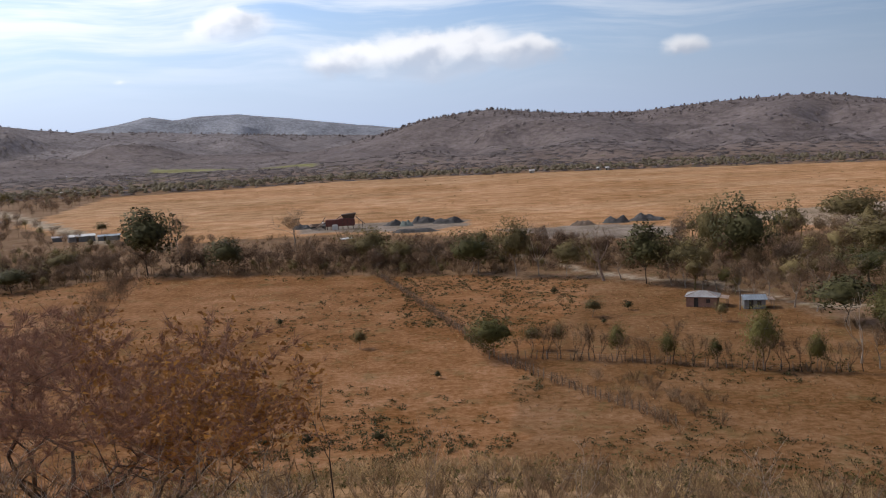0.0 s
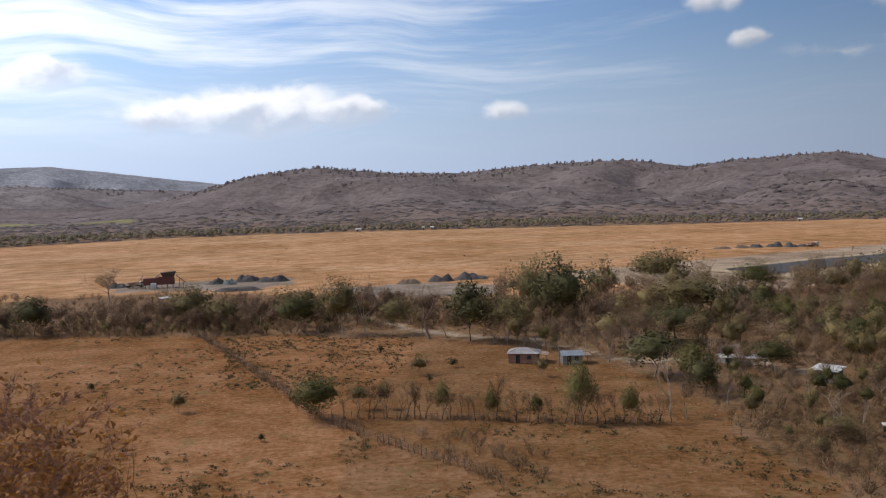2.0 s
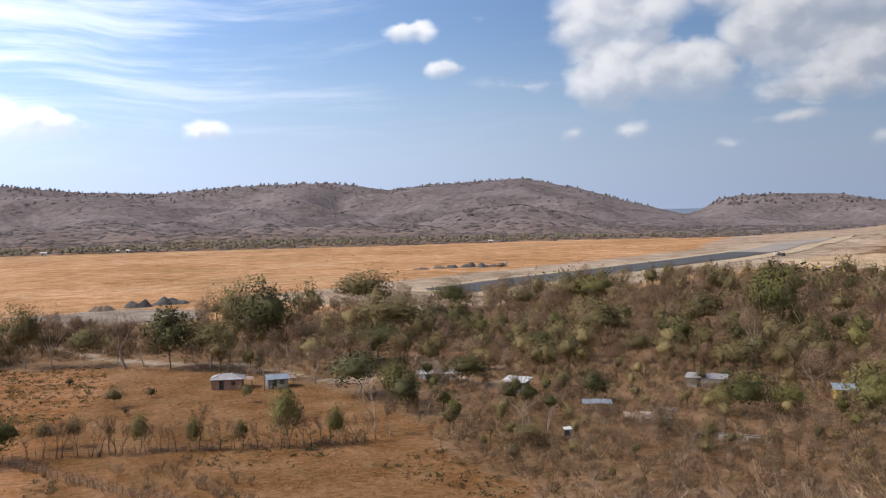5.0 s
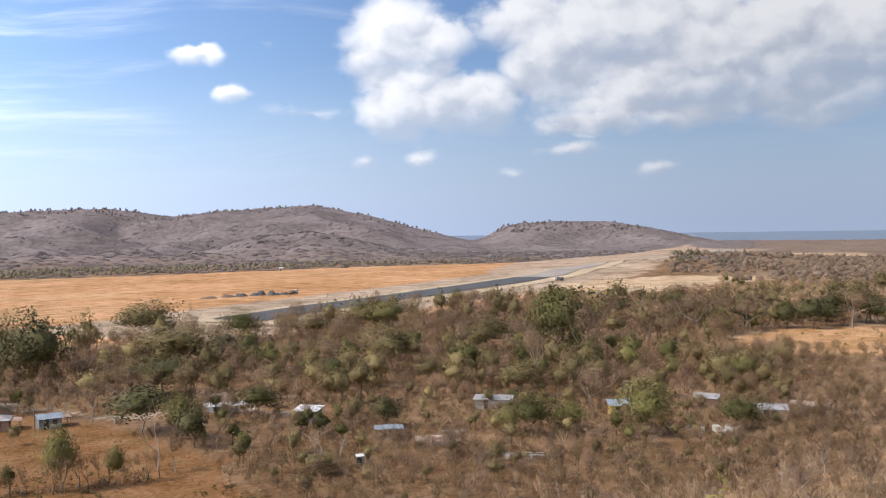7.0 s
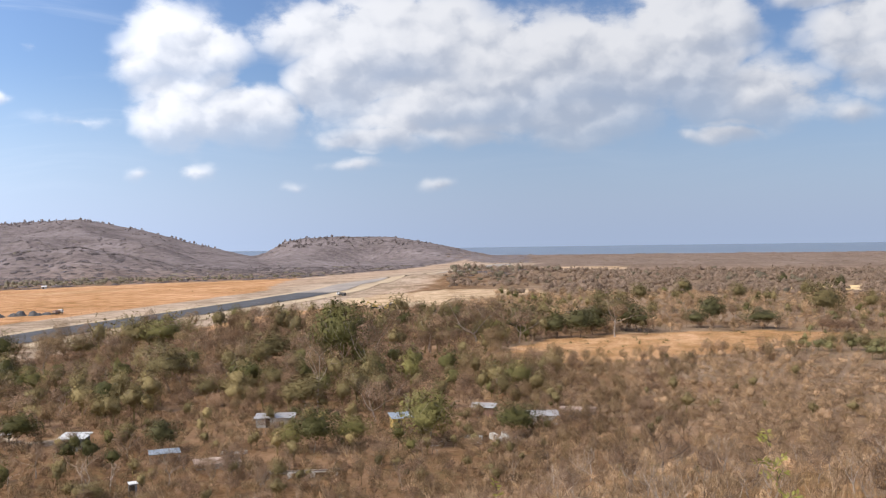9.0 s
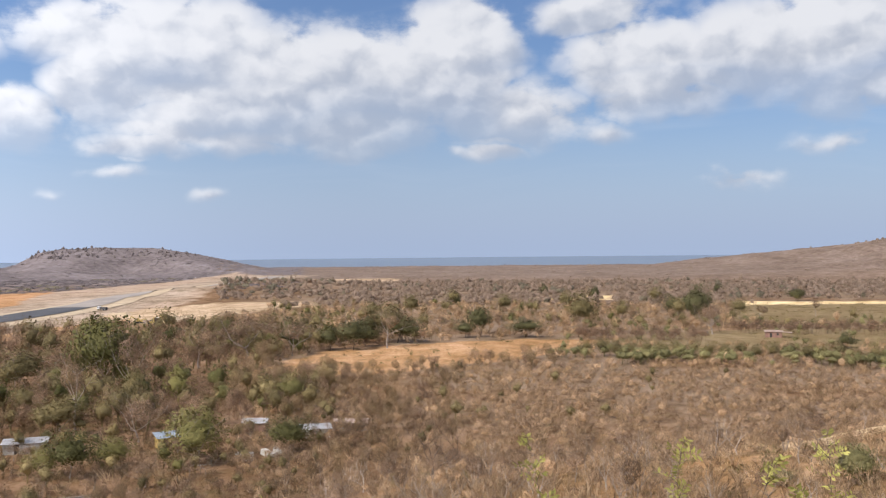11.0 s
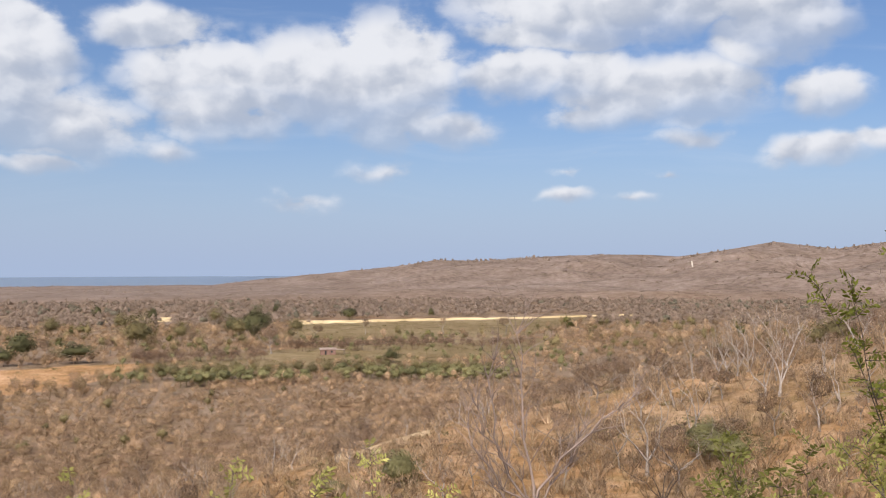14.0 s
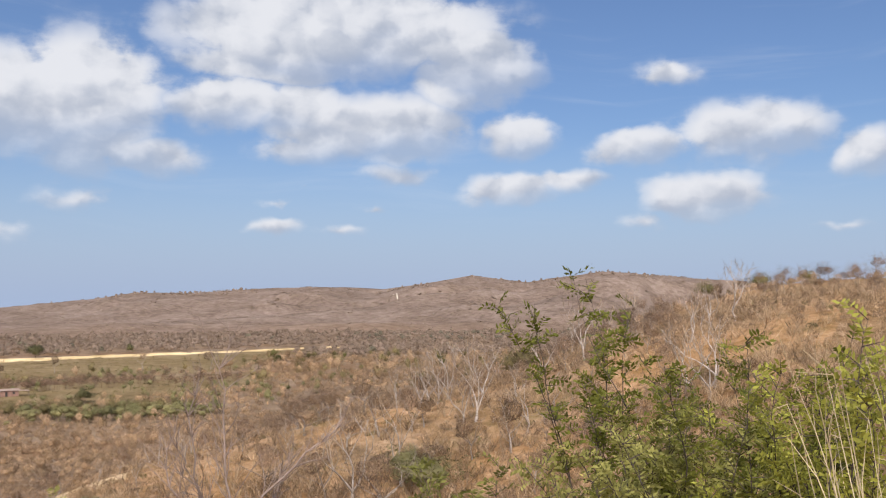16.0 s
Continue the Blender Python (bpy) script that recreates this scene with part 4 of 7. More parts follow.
def clump(seed, h=6.0, count=0, size=0.5, wide=0.5, rise=0.5):
    """A far tree or a group of them: a low uneven swell of twigs with a few tufts."""
    g = np.random.default_rng(seed)
    dome = Dome(g, (0, 0, -0.05 * h), np.array((wide, wide, rise)) * h * g.uniform(0.75, 1.25, 3), 6, 0.35, 0.8)
    return join_soft([dome.heart(1.0, 3, 1.2, 0.16)] + ([dome.leaves(count, size, 0.2, 0.8, 1.2)] if count else []))


def far_crown(seed, h=6.0, count=14, size=0.5):
    """A single tree in the distance: a round uneven crown close over the ground."""
    g = np.random.default_rng(seed)
    dome = Dome(g, (0, 0, 0.42 * h), np.array((0.6, 0.6, 0.5)) * h * g.uniform(0.75, 1.25, 3), 7, 0.4, 0.8)
    return join_soft([dome.heart(0.8, 0, 0.6, 0.16), dome.leaves(count, size, -0.3, 0.6, 0.6)])


def spread_stuff(name, label, category, shapes, pts, sizes, mat, seed, tall=0.15, up=0.3, rough=0.3, follow=False):
    """Many copies of a few shapes over the land, as one object of stuff; follow: each lies along the slope."""
    if not len(pts):
        return
    g = np.random.default_rng(seed)
    pts, sizes = np.asarray(pts, float), np.asarray(sizes, float)
    pick = g.integers(0, len(shapes), len(pts))
    vs, fs, ts, ns, n = [], [], [], [], 0
    for k, shape in enumerate(shapes):
        v, f = shape[:2]
        f, nrm = shape[1:] if len(shape) == 3 else rounded(v, f, up, rough)
        m = pick == k
        cnt = int(m.sum())
        if not cnt:
            continue
        a = g.uniform(0, 2 * np.pi, cnt)
        c, s = np.cos(a)[:, None], np.sin(a)[:, None]
        q = np.stack([v[:, 0] * c - v[:, 1] * s, v[:, 0] * s + v[:, 1] * c, v[:, 2] * (1 + g.uniform(-tall, tall, cnt))[:, None]], -1) * sizes[m][:, None, None] + pts[m][:, None, :]
        if follow:
            x, y = pts[m][:, 0], pts[m][:, 1]
            sx, sy = (ground(x + 6, y) - ground(x - 6, y)) / 12, (ground(x, y + 6) - ground(x, y - 6)) / 12
            q[:, :, 2] += (q[:, :, 0] - x[:, None]) * sx[:, None] + (q[:, :, 1] - y[:, None]) * sy[:, None]
        vs.append(q.reshape(-1, 3))
        ns.append(np.stack([nrm[:, 0] * c - nrm[:, 1] * s, nrm[:, 0] * s + nrm[:, 1] * c, np.repeat(nrm[None, :, 2], cnt, 0)], -1).reshape(-1, 3))
        fs.append((f[None] + (n + len(v) * np.arange(cnt))[:, None, None]).reshape(-1, 3))
        ts.append(np.repeat(g.random(cnt), len(v)))
        n += cnt * len(v)
    me = mesh_of(name, np.concatenate(vs), np.concatenate(fs), mat, np.concatenate(ts), normals=np.concatenate(ns))
    return tagged(new(name, me), label, category, kind="stuff")


def scatter(count, az0, az1, r0, r1, keep, seed, gap=0.0):
    """Random places on the land between two bearings and distances, where keep(x, y, zone) holds."""
    g = np.random.default_rng(seed)
    az, r = g.uniform(az0, az1, count), np.sqrt(g.uniform(r0 * r0, r1 * r1, count))
    x, y = at(az, r)
    ok = keep(x, y, zone(x, y))
    x, y = x[ok], y[ok]
    return np.stack([x, y, ground(x, y)], -1)


def tree_thing(name, label, shapes, bark, foliage, group=""):
    """A tree of its own: a trunk with limbs, and a crown."""
    wood, crown = shapes
    base = thing(name, label, "tree", group)
    t = new("trunk", mesh_of("trunk", *wood, bark, smooth_faces=True))
    t.parent = base
    c = new("crown", mesh_of("crown", crown[0], crown[1], foliage, np.full(len(crown[0]), rng.random()), normals=crown[2]))
    c.parent = base
    return base


class Grove:
    """A few built trees of one kind, from which the others are copied."""

    def __init__(self, name, label, shapes, bark, foliage, group):
        self.kinds = [(name, label, s, bark, foliage, group) for s in shapes]
        self.built = [None] * len(shapes)

    def plant(self, x, y, size, seed, label="", wide=0.0):
        """A tree size times 8 m high; wide: its width in metres where it is known."""
        g = np.random.default_rng(seed)
        k = int(g.integers(0, len(self.kinds)))
        m = pose(x, y, float(ground(x, y)) - 0.05, 0, 0, g.uniform(0, 360))
        if self.built[k] is None:
            self.built[k] = tree_thing(*self.kinds[k])
            ob = self.built[k]
        else:
            ob = copy_thing(self.built[k], m)
        crown = self.kinds[k][2][1][0]
        ob.matrix_basis = m
        if wide:
            s = wide / (2 * np.percentile(np.hypot(crown[:, 0], crown[:, 1]), 88))
            ob.scale = (s, s, size * 8 / np.percentile(crown[:, 2], 95))
        else:
            s = size * g.uniform(0.92, 1.08)
            ob.scale = (s, s, s * g.uniform(0.92, 1.1))
        if label:
            ob["label"] = label
        return ob


GROUP = "trees of the dry wood"
BARE = Grove("bare_tree", "leafless grey-brown tree in dry woodland", [bare_tree(100 + i, 8, 0.9, 380, 0.05, 150, levels=3, radius=0.2) for i in range(5)], BARK, CROWN_TWIGS, GROUP)
MAUVE_TREE = Grove("twiggy_tree", "leafless tree with fine mauve-brown twigs", [bare_tree(120 + i, 8, 1.05, 260, 0.05, 420, levels=3, radius=0.17, forks=5, trunk=0.25) for i in range(4)], BARK, MAUVE, GROUP)
OLIVE_TREE = Grove("olive_green_tree", "half-leafed tree with thin olive foliage", [leafy_tree(140 + i, 8, 0.9, 2300, 0.17, 0.5, 0.12, trunk=0.3) for i in range(4)], BARK, TREE_OLIVE, GROUP)
GREEN_TREE = Grove("green_tree", "broad tree in full green leaf", [leafy_tree(160 + i, 8, 0.95, 2600, 0.17, 0.54, 0.02, trunk=0.25) for i in range(3)], BARK, GREEN_LEAF, GROUP)
PALE_TREE = Grove("pale_tree", "pale-barked leafless tree with upswept limbs", [bare_tree(110 + i, 8, 0.55, 260, 0.03, levels=3, radius=0.3, trunk=0.22, forks=3, crook=0.24, thin=0.76) for i in range(5)], PALE_BARK, PALE_TWIGS, GROUP)
LIMBED = Grove("bare_tree", "tall bare tree with thick limbs", [bare_tree(231, 8, 0.75, 200, 0.05, levels=3, radius=0.34, trunk=0.4, forks=4, crook=0.3, thin=0.7)], LIMB_BARK, TWIGS, GROUP)
DARK_TREE = Grove("dark_green_tree", "dense dark green tree", [leafy_tree(180 + i, 8, 0.85, 2500, 0.17, 0.42, 0.06, 18, 0.5, trunk=0.25, forks=5) for i in range(3)], DARK_BARK, DARK_LEAF, GROUP)
HEDGE_TREE = Grove("yellow_green_bush", "yellow-green leafy bush", [leafy_tree(215 + i, 8, 1.0, 1500, 0.22, 0.9, 0.02, 18, 0.5, trunk=0.2) for i in range(2)], BARK, HEDGE_LEAF, GROUP)
FLAT_TREE = Grove("flat_topped_tree", "wide flat-topped green tree", [leafy_tree(200 + i, 8, 1.5, 2500, 0.17, 0.8, 0.16, 22, 0.42, trunk=0.42, flat=0.55, forks=5) for i in range(3)], BARK, GREEN_LEAF, GROUP)


def is_wood(x, y, z):
    return z == WOODS


def plain_wood(x, y, z):
    return (z == WOODS) & (ground(x, y) < 5)


def slope_wood(x, y, z):
    return (z == WOODS) & (ground(x, y) >= 5)


# ---- woods on the plain ----
def limbs_of(g, h, wide, limbs, low, high):
    """A short trunk that forks into limbs, as arrays with normals, and the limbs' ends."""
    wood = [tube((0, 0, -0.2), (g.normal() * 0.2, g.normal() * 0.2, h * 0.35), 0.15, 0.11, 4)]
    ends = []
    for k in range(limbs):
        a = 2 * np.pi * (k + g.uniform(-0.3, 0.3)) / limbs
        end = np.array((np.cos(a) * wide * h * g.uniform(0.35, 0.9), np.sin(a) * wide * h * g.uniform(0.35, 0.9), h * g.uniform(low, high)))
        wood.append(tube((0, 0, h * 0.33), end, 0.085, 0.03, 3))
        ends.append(end)
    return with_normals(*join(wood)), np.array(ends)


def haze_tree(seed, h=6.5, count=150, width=0.05, length=1.05, wide=0.45, limbs=5, steps=2):
    """A leafless crown for woods: a forked trunk under one domed, uneven cloud of fine twigs."""
    g = np.random.default_rng(seed)
    wood, ends = limbs_of(g, h, wide, limbs, 0.5, 0.8)
    dome = Dome(g, (0, 0, 0.52 * h), (wide * h * 1.1, wide * h * 1.1, 0.5 * h), 12, 0.5)
    return join_soft([wood, dome.heart(0.62, steps, rough=0.2), dome.twigs(count, length, width, -0.7)])


def leaf_cloud(seed, h=7.0, count=120, size=0.25, wide=0.42, limbs=4, steps=2):
    """A leafy crown for woods: limbs under an uneven cloud of leaves."""
    g = np.random.default_rng(seed)
    wood, ends = limbs_of(g, h, wide, limbs, 0.45, 0.8)
    dome = Dome(g, (0, 0, 0.52 * h), (wide * h * 1.1, wide * h * 1.1, 0.5 * h), 13, 0.5)
    return join_soft([wood, dome.heart(0.5, steps, rough=0.2), dome.leaves(count, size, -0.8, 0.3)])


def make_woods():
    fine = ([haze_tree(300 + i, 6.5, 140, 0.09, 0.85, steps=1) for i in range(7)], [haze_tree(320 + i, 6.0, 150, 0.09, 0.85, 0.52, 5, 1) for i in range(7)],
            [leaf_cloud(340 + i, 7, 240, 0.2) for i in range(6)], [leaf_cloud(360 + i, 7, 260, 0.2, 0.48) for i in range(5)])
    plain = ([haze_tree(300 + i, 6.5, 90, 0.12, 0.95, limbs=3, steps=1) for i in range(7)], [haze_tree(320 + i, 6.0, 100, 0.12, 0.95, 0.52, 3, 1) for i in range(7)],
             [leaf_cloud(340 + i, 7, 120, 0.28, limbs=3, steps=1) for i in range(6)], [leaf_cloud(360 + i, 7, 130, 0.28, 0.48, 3, 1) for i in range(5)])
    # The belt between pasture and airfield, the wood along the runway, the scrub to the west.
    belts = [(-32, -19.5, 285, 330, 260, 0.65, 1.2), (-19.5, 8, 268, 312, 330, 0.75, 1.35), (8, 14, 262, 300, 70, 0.7, 1.2), (-14, 14, 312, 362, 110, 0.35, 0.6), (-32, -14, 330, 390, 190, 0.5, 1.0),
             (14, 30, 222, 300, 210, 0.75, 1.45), (30, 62, 214, 300, 380, 0.7, 1.5), (14, 62, 300, 470, 700, 1.0, 2.0), (25, 66, 112, 214, 300, 0.35, 0.8), (60, 70, 170, 300, 130, 0.5, 1.1), (60, 76, 300, 430, 150, 0.6, 1.2),
             (58, 112, 205, 300, 360, 0.35, 0.7), (58, 112, 300, 430, 640, 0.4, 0.8), (58, 125, 430, 640, 900, 0.7, 1.35), (-32, -19, 400, 860, 380, 0.8, 1.3)]
    for k, (az0, az1, r0, r1, n, s0, s1) in enumerate(belts):
        pts = scatter(n, az0, az1, r0, r1, plain_wood, 400 + k)
        g = np.random.default_rng(410 + k)
        kind = g.random(len(pts)) * 0.8 + 0.1 + fbm(pts[:, 0], pts[:, 1], 50, 2) * 0.8
        size = g.uniform(s0, s1, len(pts)) * 1.18
        kind = kind - (0.14 if az0 < 0 else 0.24 if az0 > 56 and r1 < 440 else 0.04)
        light_bare, light_mauve, light_olive, light_green = fine if r1 <= 330 else plain
        for lo, hi, name, label, shapes, mat in ((-9, 0.3, "dry_wood", "leafless grey-brown dry woodland on the plain", light_bare, HAZE),
                                                 (0.3, 0.64, "dry_wood", "leafless mauve-brown dry woodland on the plain", light_mauve, MAUVE_HAZE),
                                                 (0.64, 0.88, "olive_wood", "thin olive-leafed woodland on the plain", light_olive, OLIVE),
                                                 (0.88, 9, "green_wood", "scattered green-leafed trees in dry woodland", light_green, GREEN_LEAF)):
            m = (kind >= lo) & (kind < hi)
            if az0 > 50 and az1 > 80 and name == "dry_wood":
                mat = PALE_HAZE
            # Belts seen against the sun take the darkened copy, a painted shade.
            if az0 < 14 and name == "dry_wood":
                mat = BACKLIT_HAZE
            spread_stuff(name, label, "woodland", shapes, pts[m], size[m], mat, 420 + k, up=0.15, rough=0.12)
    under = [shrub(500 + i, 2.0, 7, 40, 0.12) for i in range(6)]
    pts = np.concatenate([scatter(800, -32, 14, 262, 400, plain_wood, 510), scatter(800, 12, 66, 95, 400, plain_wood, 511)])
    spread_stuff("undergrowth", "dry leafless undergrowth between the trees", "undergrowth", under, pts, np.random.default_rng(5).uniform(0.7, 1.7, len(pts)), TWIGS, 512, up=0.8)
    edge = [shrub(516 + i, 2.8, 8, 80, 0.09, 0.8) for i in range(5)]
    pts = scatter(520, -32, 15, 262, 306, plain_wood, 513)
    spread_stuff("undergrowth", "dense dry thicket at the wood's edge", "undergrowth", edge, pts, np.random.default_rng(6).uniform(0.8, 1.6, len(pts)), TWIGS, 514)
    pts = scatter(160, -32, 15, 264, 306, plain_wood, 515)
    spread_stuff("olive_thicket", "low olive bushes at the wood's edge", "undergrowth", fine[2], pts, np.random.default_rng(6).uniform(0.35, 0.7, len(pts)), OLIVE, 516)
    # Far woods on plain and hills.
    far = [clump(520 + i, 6.5, 0, 0.5, 1.2, 0.27) for i in range(10)]
    wide = [clump(535 + i, 5.5, 8, 0.5, 0.85, 0.3) for i in range(8)]
    crowns = [far_crown(525 + i, 5.5) for i in range(8)]
    for k, (az0, az1, r0, r1, n) in enumerate([(-32, 60, 850, 1500, 6500), (-32, 60, 1500, 2150, 5500), (-32, 8, 2100, 2700, 2000), (55, 142, 640, 1100, 6500), (55, 142, 1100, 2400, 5000)]):
        pts = scatter(n, az0, az1, r0, r1, lambda x, y, z: (z == WOODS) & (ground(x, y) > -0.5) & ~near_line(x, y, SCAR, 16), 540 + k)
        g = np.random.default_rng(550 + k)
        kind = g.random(len(pts)) + fbm(pts[:, 0], pts[:, 1], 120, 2) * 0.7
        size = g.uniform(0.55, 1.15, len(pts)) * (1.45 if r1 < 1600 else 0.8)
        low = kind < (0.95 if r1 < 1600 else 1.25)
        shapes = crowns if r1 < 1200 else wide if r1 < 1600 else far
        spread_stuff("far_wood", "distant leafless forest, distance haze in its mauve-grey tone", "forest", shapes, pts[low], size[low], FAR_HAZED_WOOD if az0 < 50 else FAR_BROWN, 560 + k, follow=r1 > 1200)
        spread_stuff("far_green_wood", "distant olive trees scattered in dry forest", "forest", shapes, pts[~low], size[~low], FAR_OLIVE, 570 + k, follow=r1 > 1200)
    # Trees that stand out along the crests.
    crest = [clump(590 + i, 7.0, 6, 0.8, 0.42, 0.9) for i in range(8)]
    for k, (rc, _, _, line) in enumerate(RIDGES[:3] + RIDGES[4:5]):
        pts = scatter(1100 if k != 1 else 500, line[0][0], min(line[-1][0], 140), rc - 160, rc + 30, lambda x, y, z: (ground(x, y) > 30) & (fbm(x, y, 130, 2) > -0.08), 600 + k)
        spread_stuff("crest_trees", "bare trees standing along the hill's crest", "forest", crest, pts, np.random.default_rng(59 + k).uniform(0.5, 1.25, len(pts)), FAR_HAZED_WOOD if k < 3 else FAR_BROWN, 605 + k)
    # The darker fringe of trees along the far side of the airfield.
    pts = np.concatenate([scatter(1500, -32, 12, 840, 985, is_wood, 580), scatter(900, 12, 47, 905, 1080, is_wood, 581)])
    spread_stuff("green_fringe", "pale grey-olive trees fringing the airfield", "forest", crowns, pts, np.random.default_rng(58).uniform(0.7, 1.3, len(pts)), FAR_OLIVE, 582)


make_woods()


# ---- hillside brush ----
def haze_bush(seed, h=2.6, count=46, width=0.04):
    """A leafless bush seen from afar: fine upright twigs over an uneven, see-through mound of twigs."""
    g = np.random.default_rng(seed)
    dome = Dome(g, (0, 0, 0.25 * h), np.array((0.66, 0.66, 0.55)) * h * g.uniform(0.75, 1.25, 3), 9, 0.5)
    return join_soft([dome.heart(0.62, 0, 0.5, 0.2), dome.twigs(count, 0.36 * h, width, 0.0, 0.3, 0.5, 0.9)])


def make_brush():
    near = [shrub(600 + i, 2.0, 9, 66, 0.038) for i in range(8)]
    mid = [haze_bush(620 + i, 2.6, 26, 0.075) for i in range(8)]
    slim = [haze_bush(628 + i, 2.6, 70, 0.032) for i in range(8)]
    low_mid = [shrub(620 + i, 3.0, 8, 50, 0.07, 0.9) for i in range(8)]
    g = np.random.default_rng(61)
    pts = scatter(900, -12, 142, 25, 80, slope_wood, 630)
    spread_stuff("dry_brush", "leafless thorny brush on the hillside", "brush", near, pts, g.uniform(0.4, 0.95, len(pts)), TWIGS, 631, up=0.8)
    pts = scatter(520, -34, 36, 45, 110, lambda x, y, z: ground(x, y) > 2.5, 647)
    spread_stuff("dry_brush", "leafless brush at the foot of the slope", "brush", near, pts, g.uniform(0.6, 1.25, len(pts)), STRAW, 648, up=0.5)
    pts = scatter(800, -34, 36, 50, 112, lambda x, y, z: ground(x, y) > 1.5, 649)
    spread_stuff("green_weeds", "low green weeds at the foot of the slope", "weeds", [weed(680 + i, 0.6, 16, 0.17) for i in range(4)], pts, g.uniform(0.6, 1.5, len(pts)), GREEN_LEAF, 653)
    pts = scatter(950, 62, 142, 40, 100, slope_wood, 643)
    spread_stuff("dry_brush", "leafless brush on the ravine's slope", "brush", near, pts, g.uniform(0.7, 1.5, len(pts)), PALE_TWIGS, 644, up=0.8)
    pts = scatter(600, 62, 142, 35, 100, slope_wood, 645)
    spread_stuff("straw_brush", "straw-coloured brush on the ravine's slope", "brush", near, pts, g.uniform(0.5, 1.0, len(pts)), STRAW, 646, up=0.8)
    low = lambda x, y, z: (z == WOODS) & (ground(x, y) < 5)
    for k, (n, az0, az1, r0, r1, keep, s0, s1) in enumerate(((2000, 32, 142, 70, 165, slope_wood, 0.5, 1.1), (2300, 32, 142, 165, 330, slope_wood, 0.7, 1.5), (4400, 29, 112, 95, 300, low, 0.8, 1.6), (3200, 56, 125, 300, 640, low, 1.1, 2.2))):
        pts = scatter(n, az0, az1, r0, r1, keep, 632 + k)
        tone = fbm(pts[:, 0], pts[:, 1], 40, 3) + g.normal(size=len(pts)) * 0.1 + 0.1 * np.clip((84 - polar(pts[:, 0], pts[:, 1])[0]) / 20, 0, 1)
        size = g.uniform(s0, s1, len(pts))
        for lo, hi, label, mat in ((-9, -0.1, "pale leafless brush covering the land below the hill", PALE_HAZE), (-0.1, 0.13, "mauve-brown leafless brush below the hill", BROWN_HAZE), (0.13, 9, "straw-brown dry brush below the hill", STRAW_HAZE)):
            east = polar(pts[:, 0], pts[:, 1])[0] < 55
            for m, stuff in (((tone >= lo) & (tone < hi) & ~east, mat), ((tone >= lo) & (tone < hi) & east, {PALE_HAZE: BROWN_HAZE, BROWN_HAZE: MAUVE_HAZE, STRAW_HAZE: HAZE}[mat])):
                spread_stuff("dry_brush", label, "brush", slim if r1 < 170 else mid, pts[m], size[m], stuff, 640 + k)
    for k, (n, az0, az1, r0, r1, s0, s1, mat) in enumerate(((2000, 62, 114, 190, 330, 0.8, 1.5, BROWN_HAZE), (1100, 13, 64, 205, 330, 0.8, 1.7, MAUVE_HAZE), (1500, 13, 64, 330, 480, 1.2, 2.4, MAUVE_HAZE), (1300, 24, 64, 112, 215, 0.5, 1.2, HAZE), (1300, 64, 125, 420, 680, 1.2, 2.4, BROWN_HAZE))):
        pts = scatter(n, az0, az1, r0, r1, plain_wood, 690 + k)
        spread_stuff("dry_thicket", "dense leafless thicket filling the wood", "thicket", mid, pts, g.uniform(s0, s1, len(pts)), mat, 695 + k)
    # Thicket of the same darkened twigs, backlit shade in their colour.
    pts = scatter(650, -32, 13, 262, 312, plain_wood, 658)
    spread_stuff("dark_thicket", "dense leafless thicket along the pasture's far edge, twigs darkened as if backlit", "thicket", mid, pts, g.uniform(0.9, 1.7, len(pts)), BACKLIT_HAZE, 659, up=0.4)
    pts = scatter(150, 40, 70, 120, 330, lambda x, y, z: (z == WOODS) & (fbm(x, y, 45, 2) > -0.02), 660)
    spread_stuff("olive_scrub", "small olive-leafed trees among the brush", "scrub", [leaf_cloud(705 + i, 7, 130, 0.24, 0.5, 3) for i in range(5)], pts, g.uniform(0.3, 0.62, len(pts)), TREE_OLIVE, 661, up=0.15, rough=0.15)
    pts = scatter(1000, 32, 142, 60, 200, lambda x, y, z: z == WOODS, 636)
    spread_stuff("dry_brush", "leafless twiggy bushes standing out of the brush", "brush", low_mid, pts, g.uniform(0.5, 1.2, len(pts)), PALE_TWIGS, 637, up=0.8)
    pts = scatter(900, 112, 142, 40, 190, slope_wood, 656)
    spread_stuff("dry_brush", "pale leafless brush on the ridge's flank", "brush", [shrub(606 + i, 2.4, 8, 44, 0.05, 0.7) for i in range(6)], pts, g.uniform(0.4, 1.1, len(pts)), PALE_TWIGS, 657, up=0.8)
    tufts = [tuft(640 + i, 0.6, 14, 0.03) for i in range(6)]
    pts = scatter(3000, 88, 142, 50, 210, lambda x, y, z: ground(x, y) > 3, 654)
    spread_stuff("dry_grass", "dry straw grass between the brush", "grass", [tuft(646 + i, 0.7, 9, 0.04) for i in range(6)], pts, g.uniform(0.6, 1.3, len(pts)), PALE_TWIGS, 655, up=1.5)
    pts = scatter(5200, -34, 142, 11, 120, lambda x, y, z: ground(x, y) > 3, 641)
    spread_stuff("dry_grass", "tall dry straw grass on the slope", "grass", tufts, pts, g.uniform(0.6, 1.3, len(pts)), STRAW, 642, up=1.5)
    small = [weed(650 + i) for i in range(5)]
    pts = scatter(420, 35, 140, 60, 260, slope_wood, 651)
    spread_stuff("green_weeds", "low olive bushes in the brush", "bushes", small, pts, g.uniform(0.9, 2.6, len(pts)), OLIVE, 652)


make_brush()


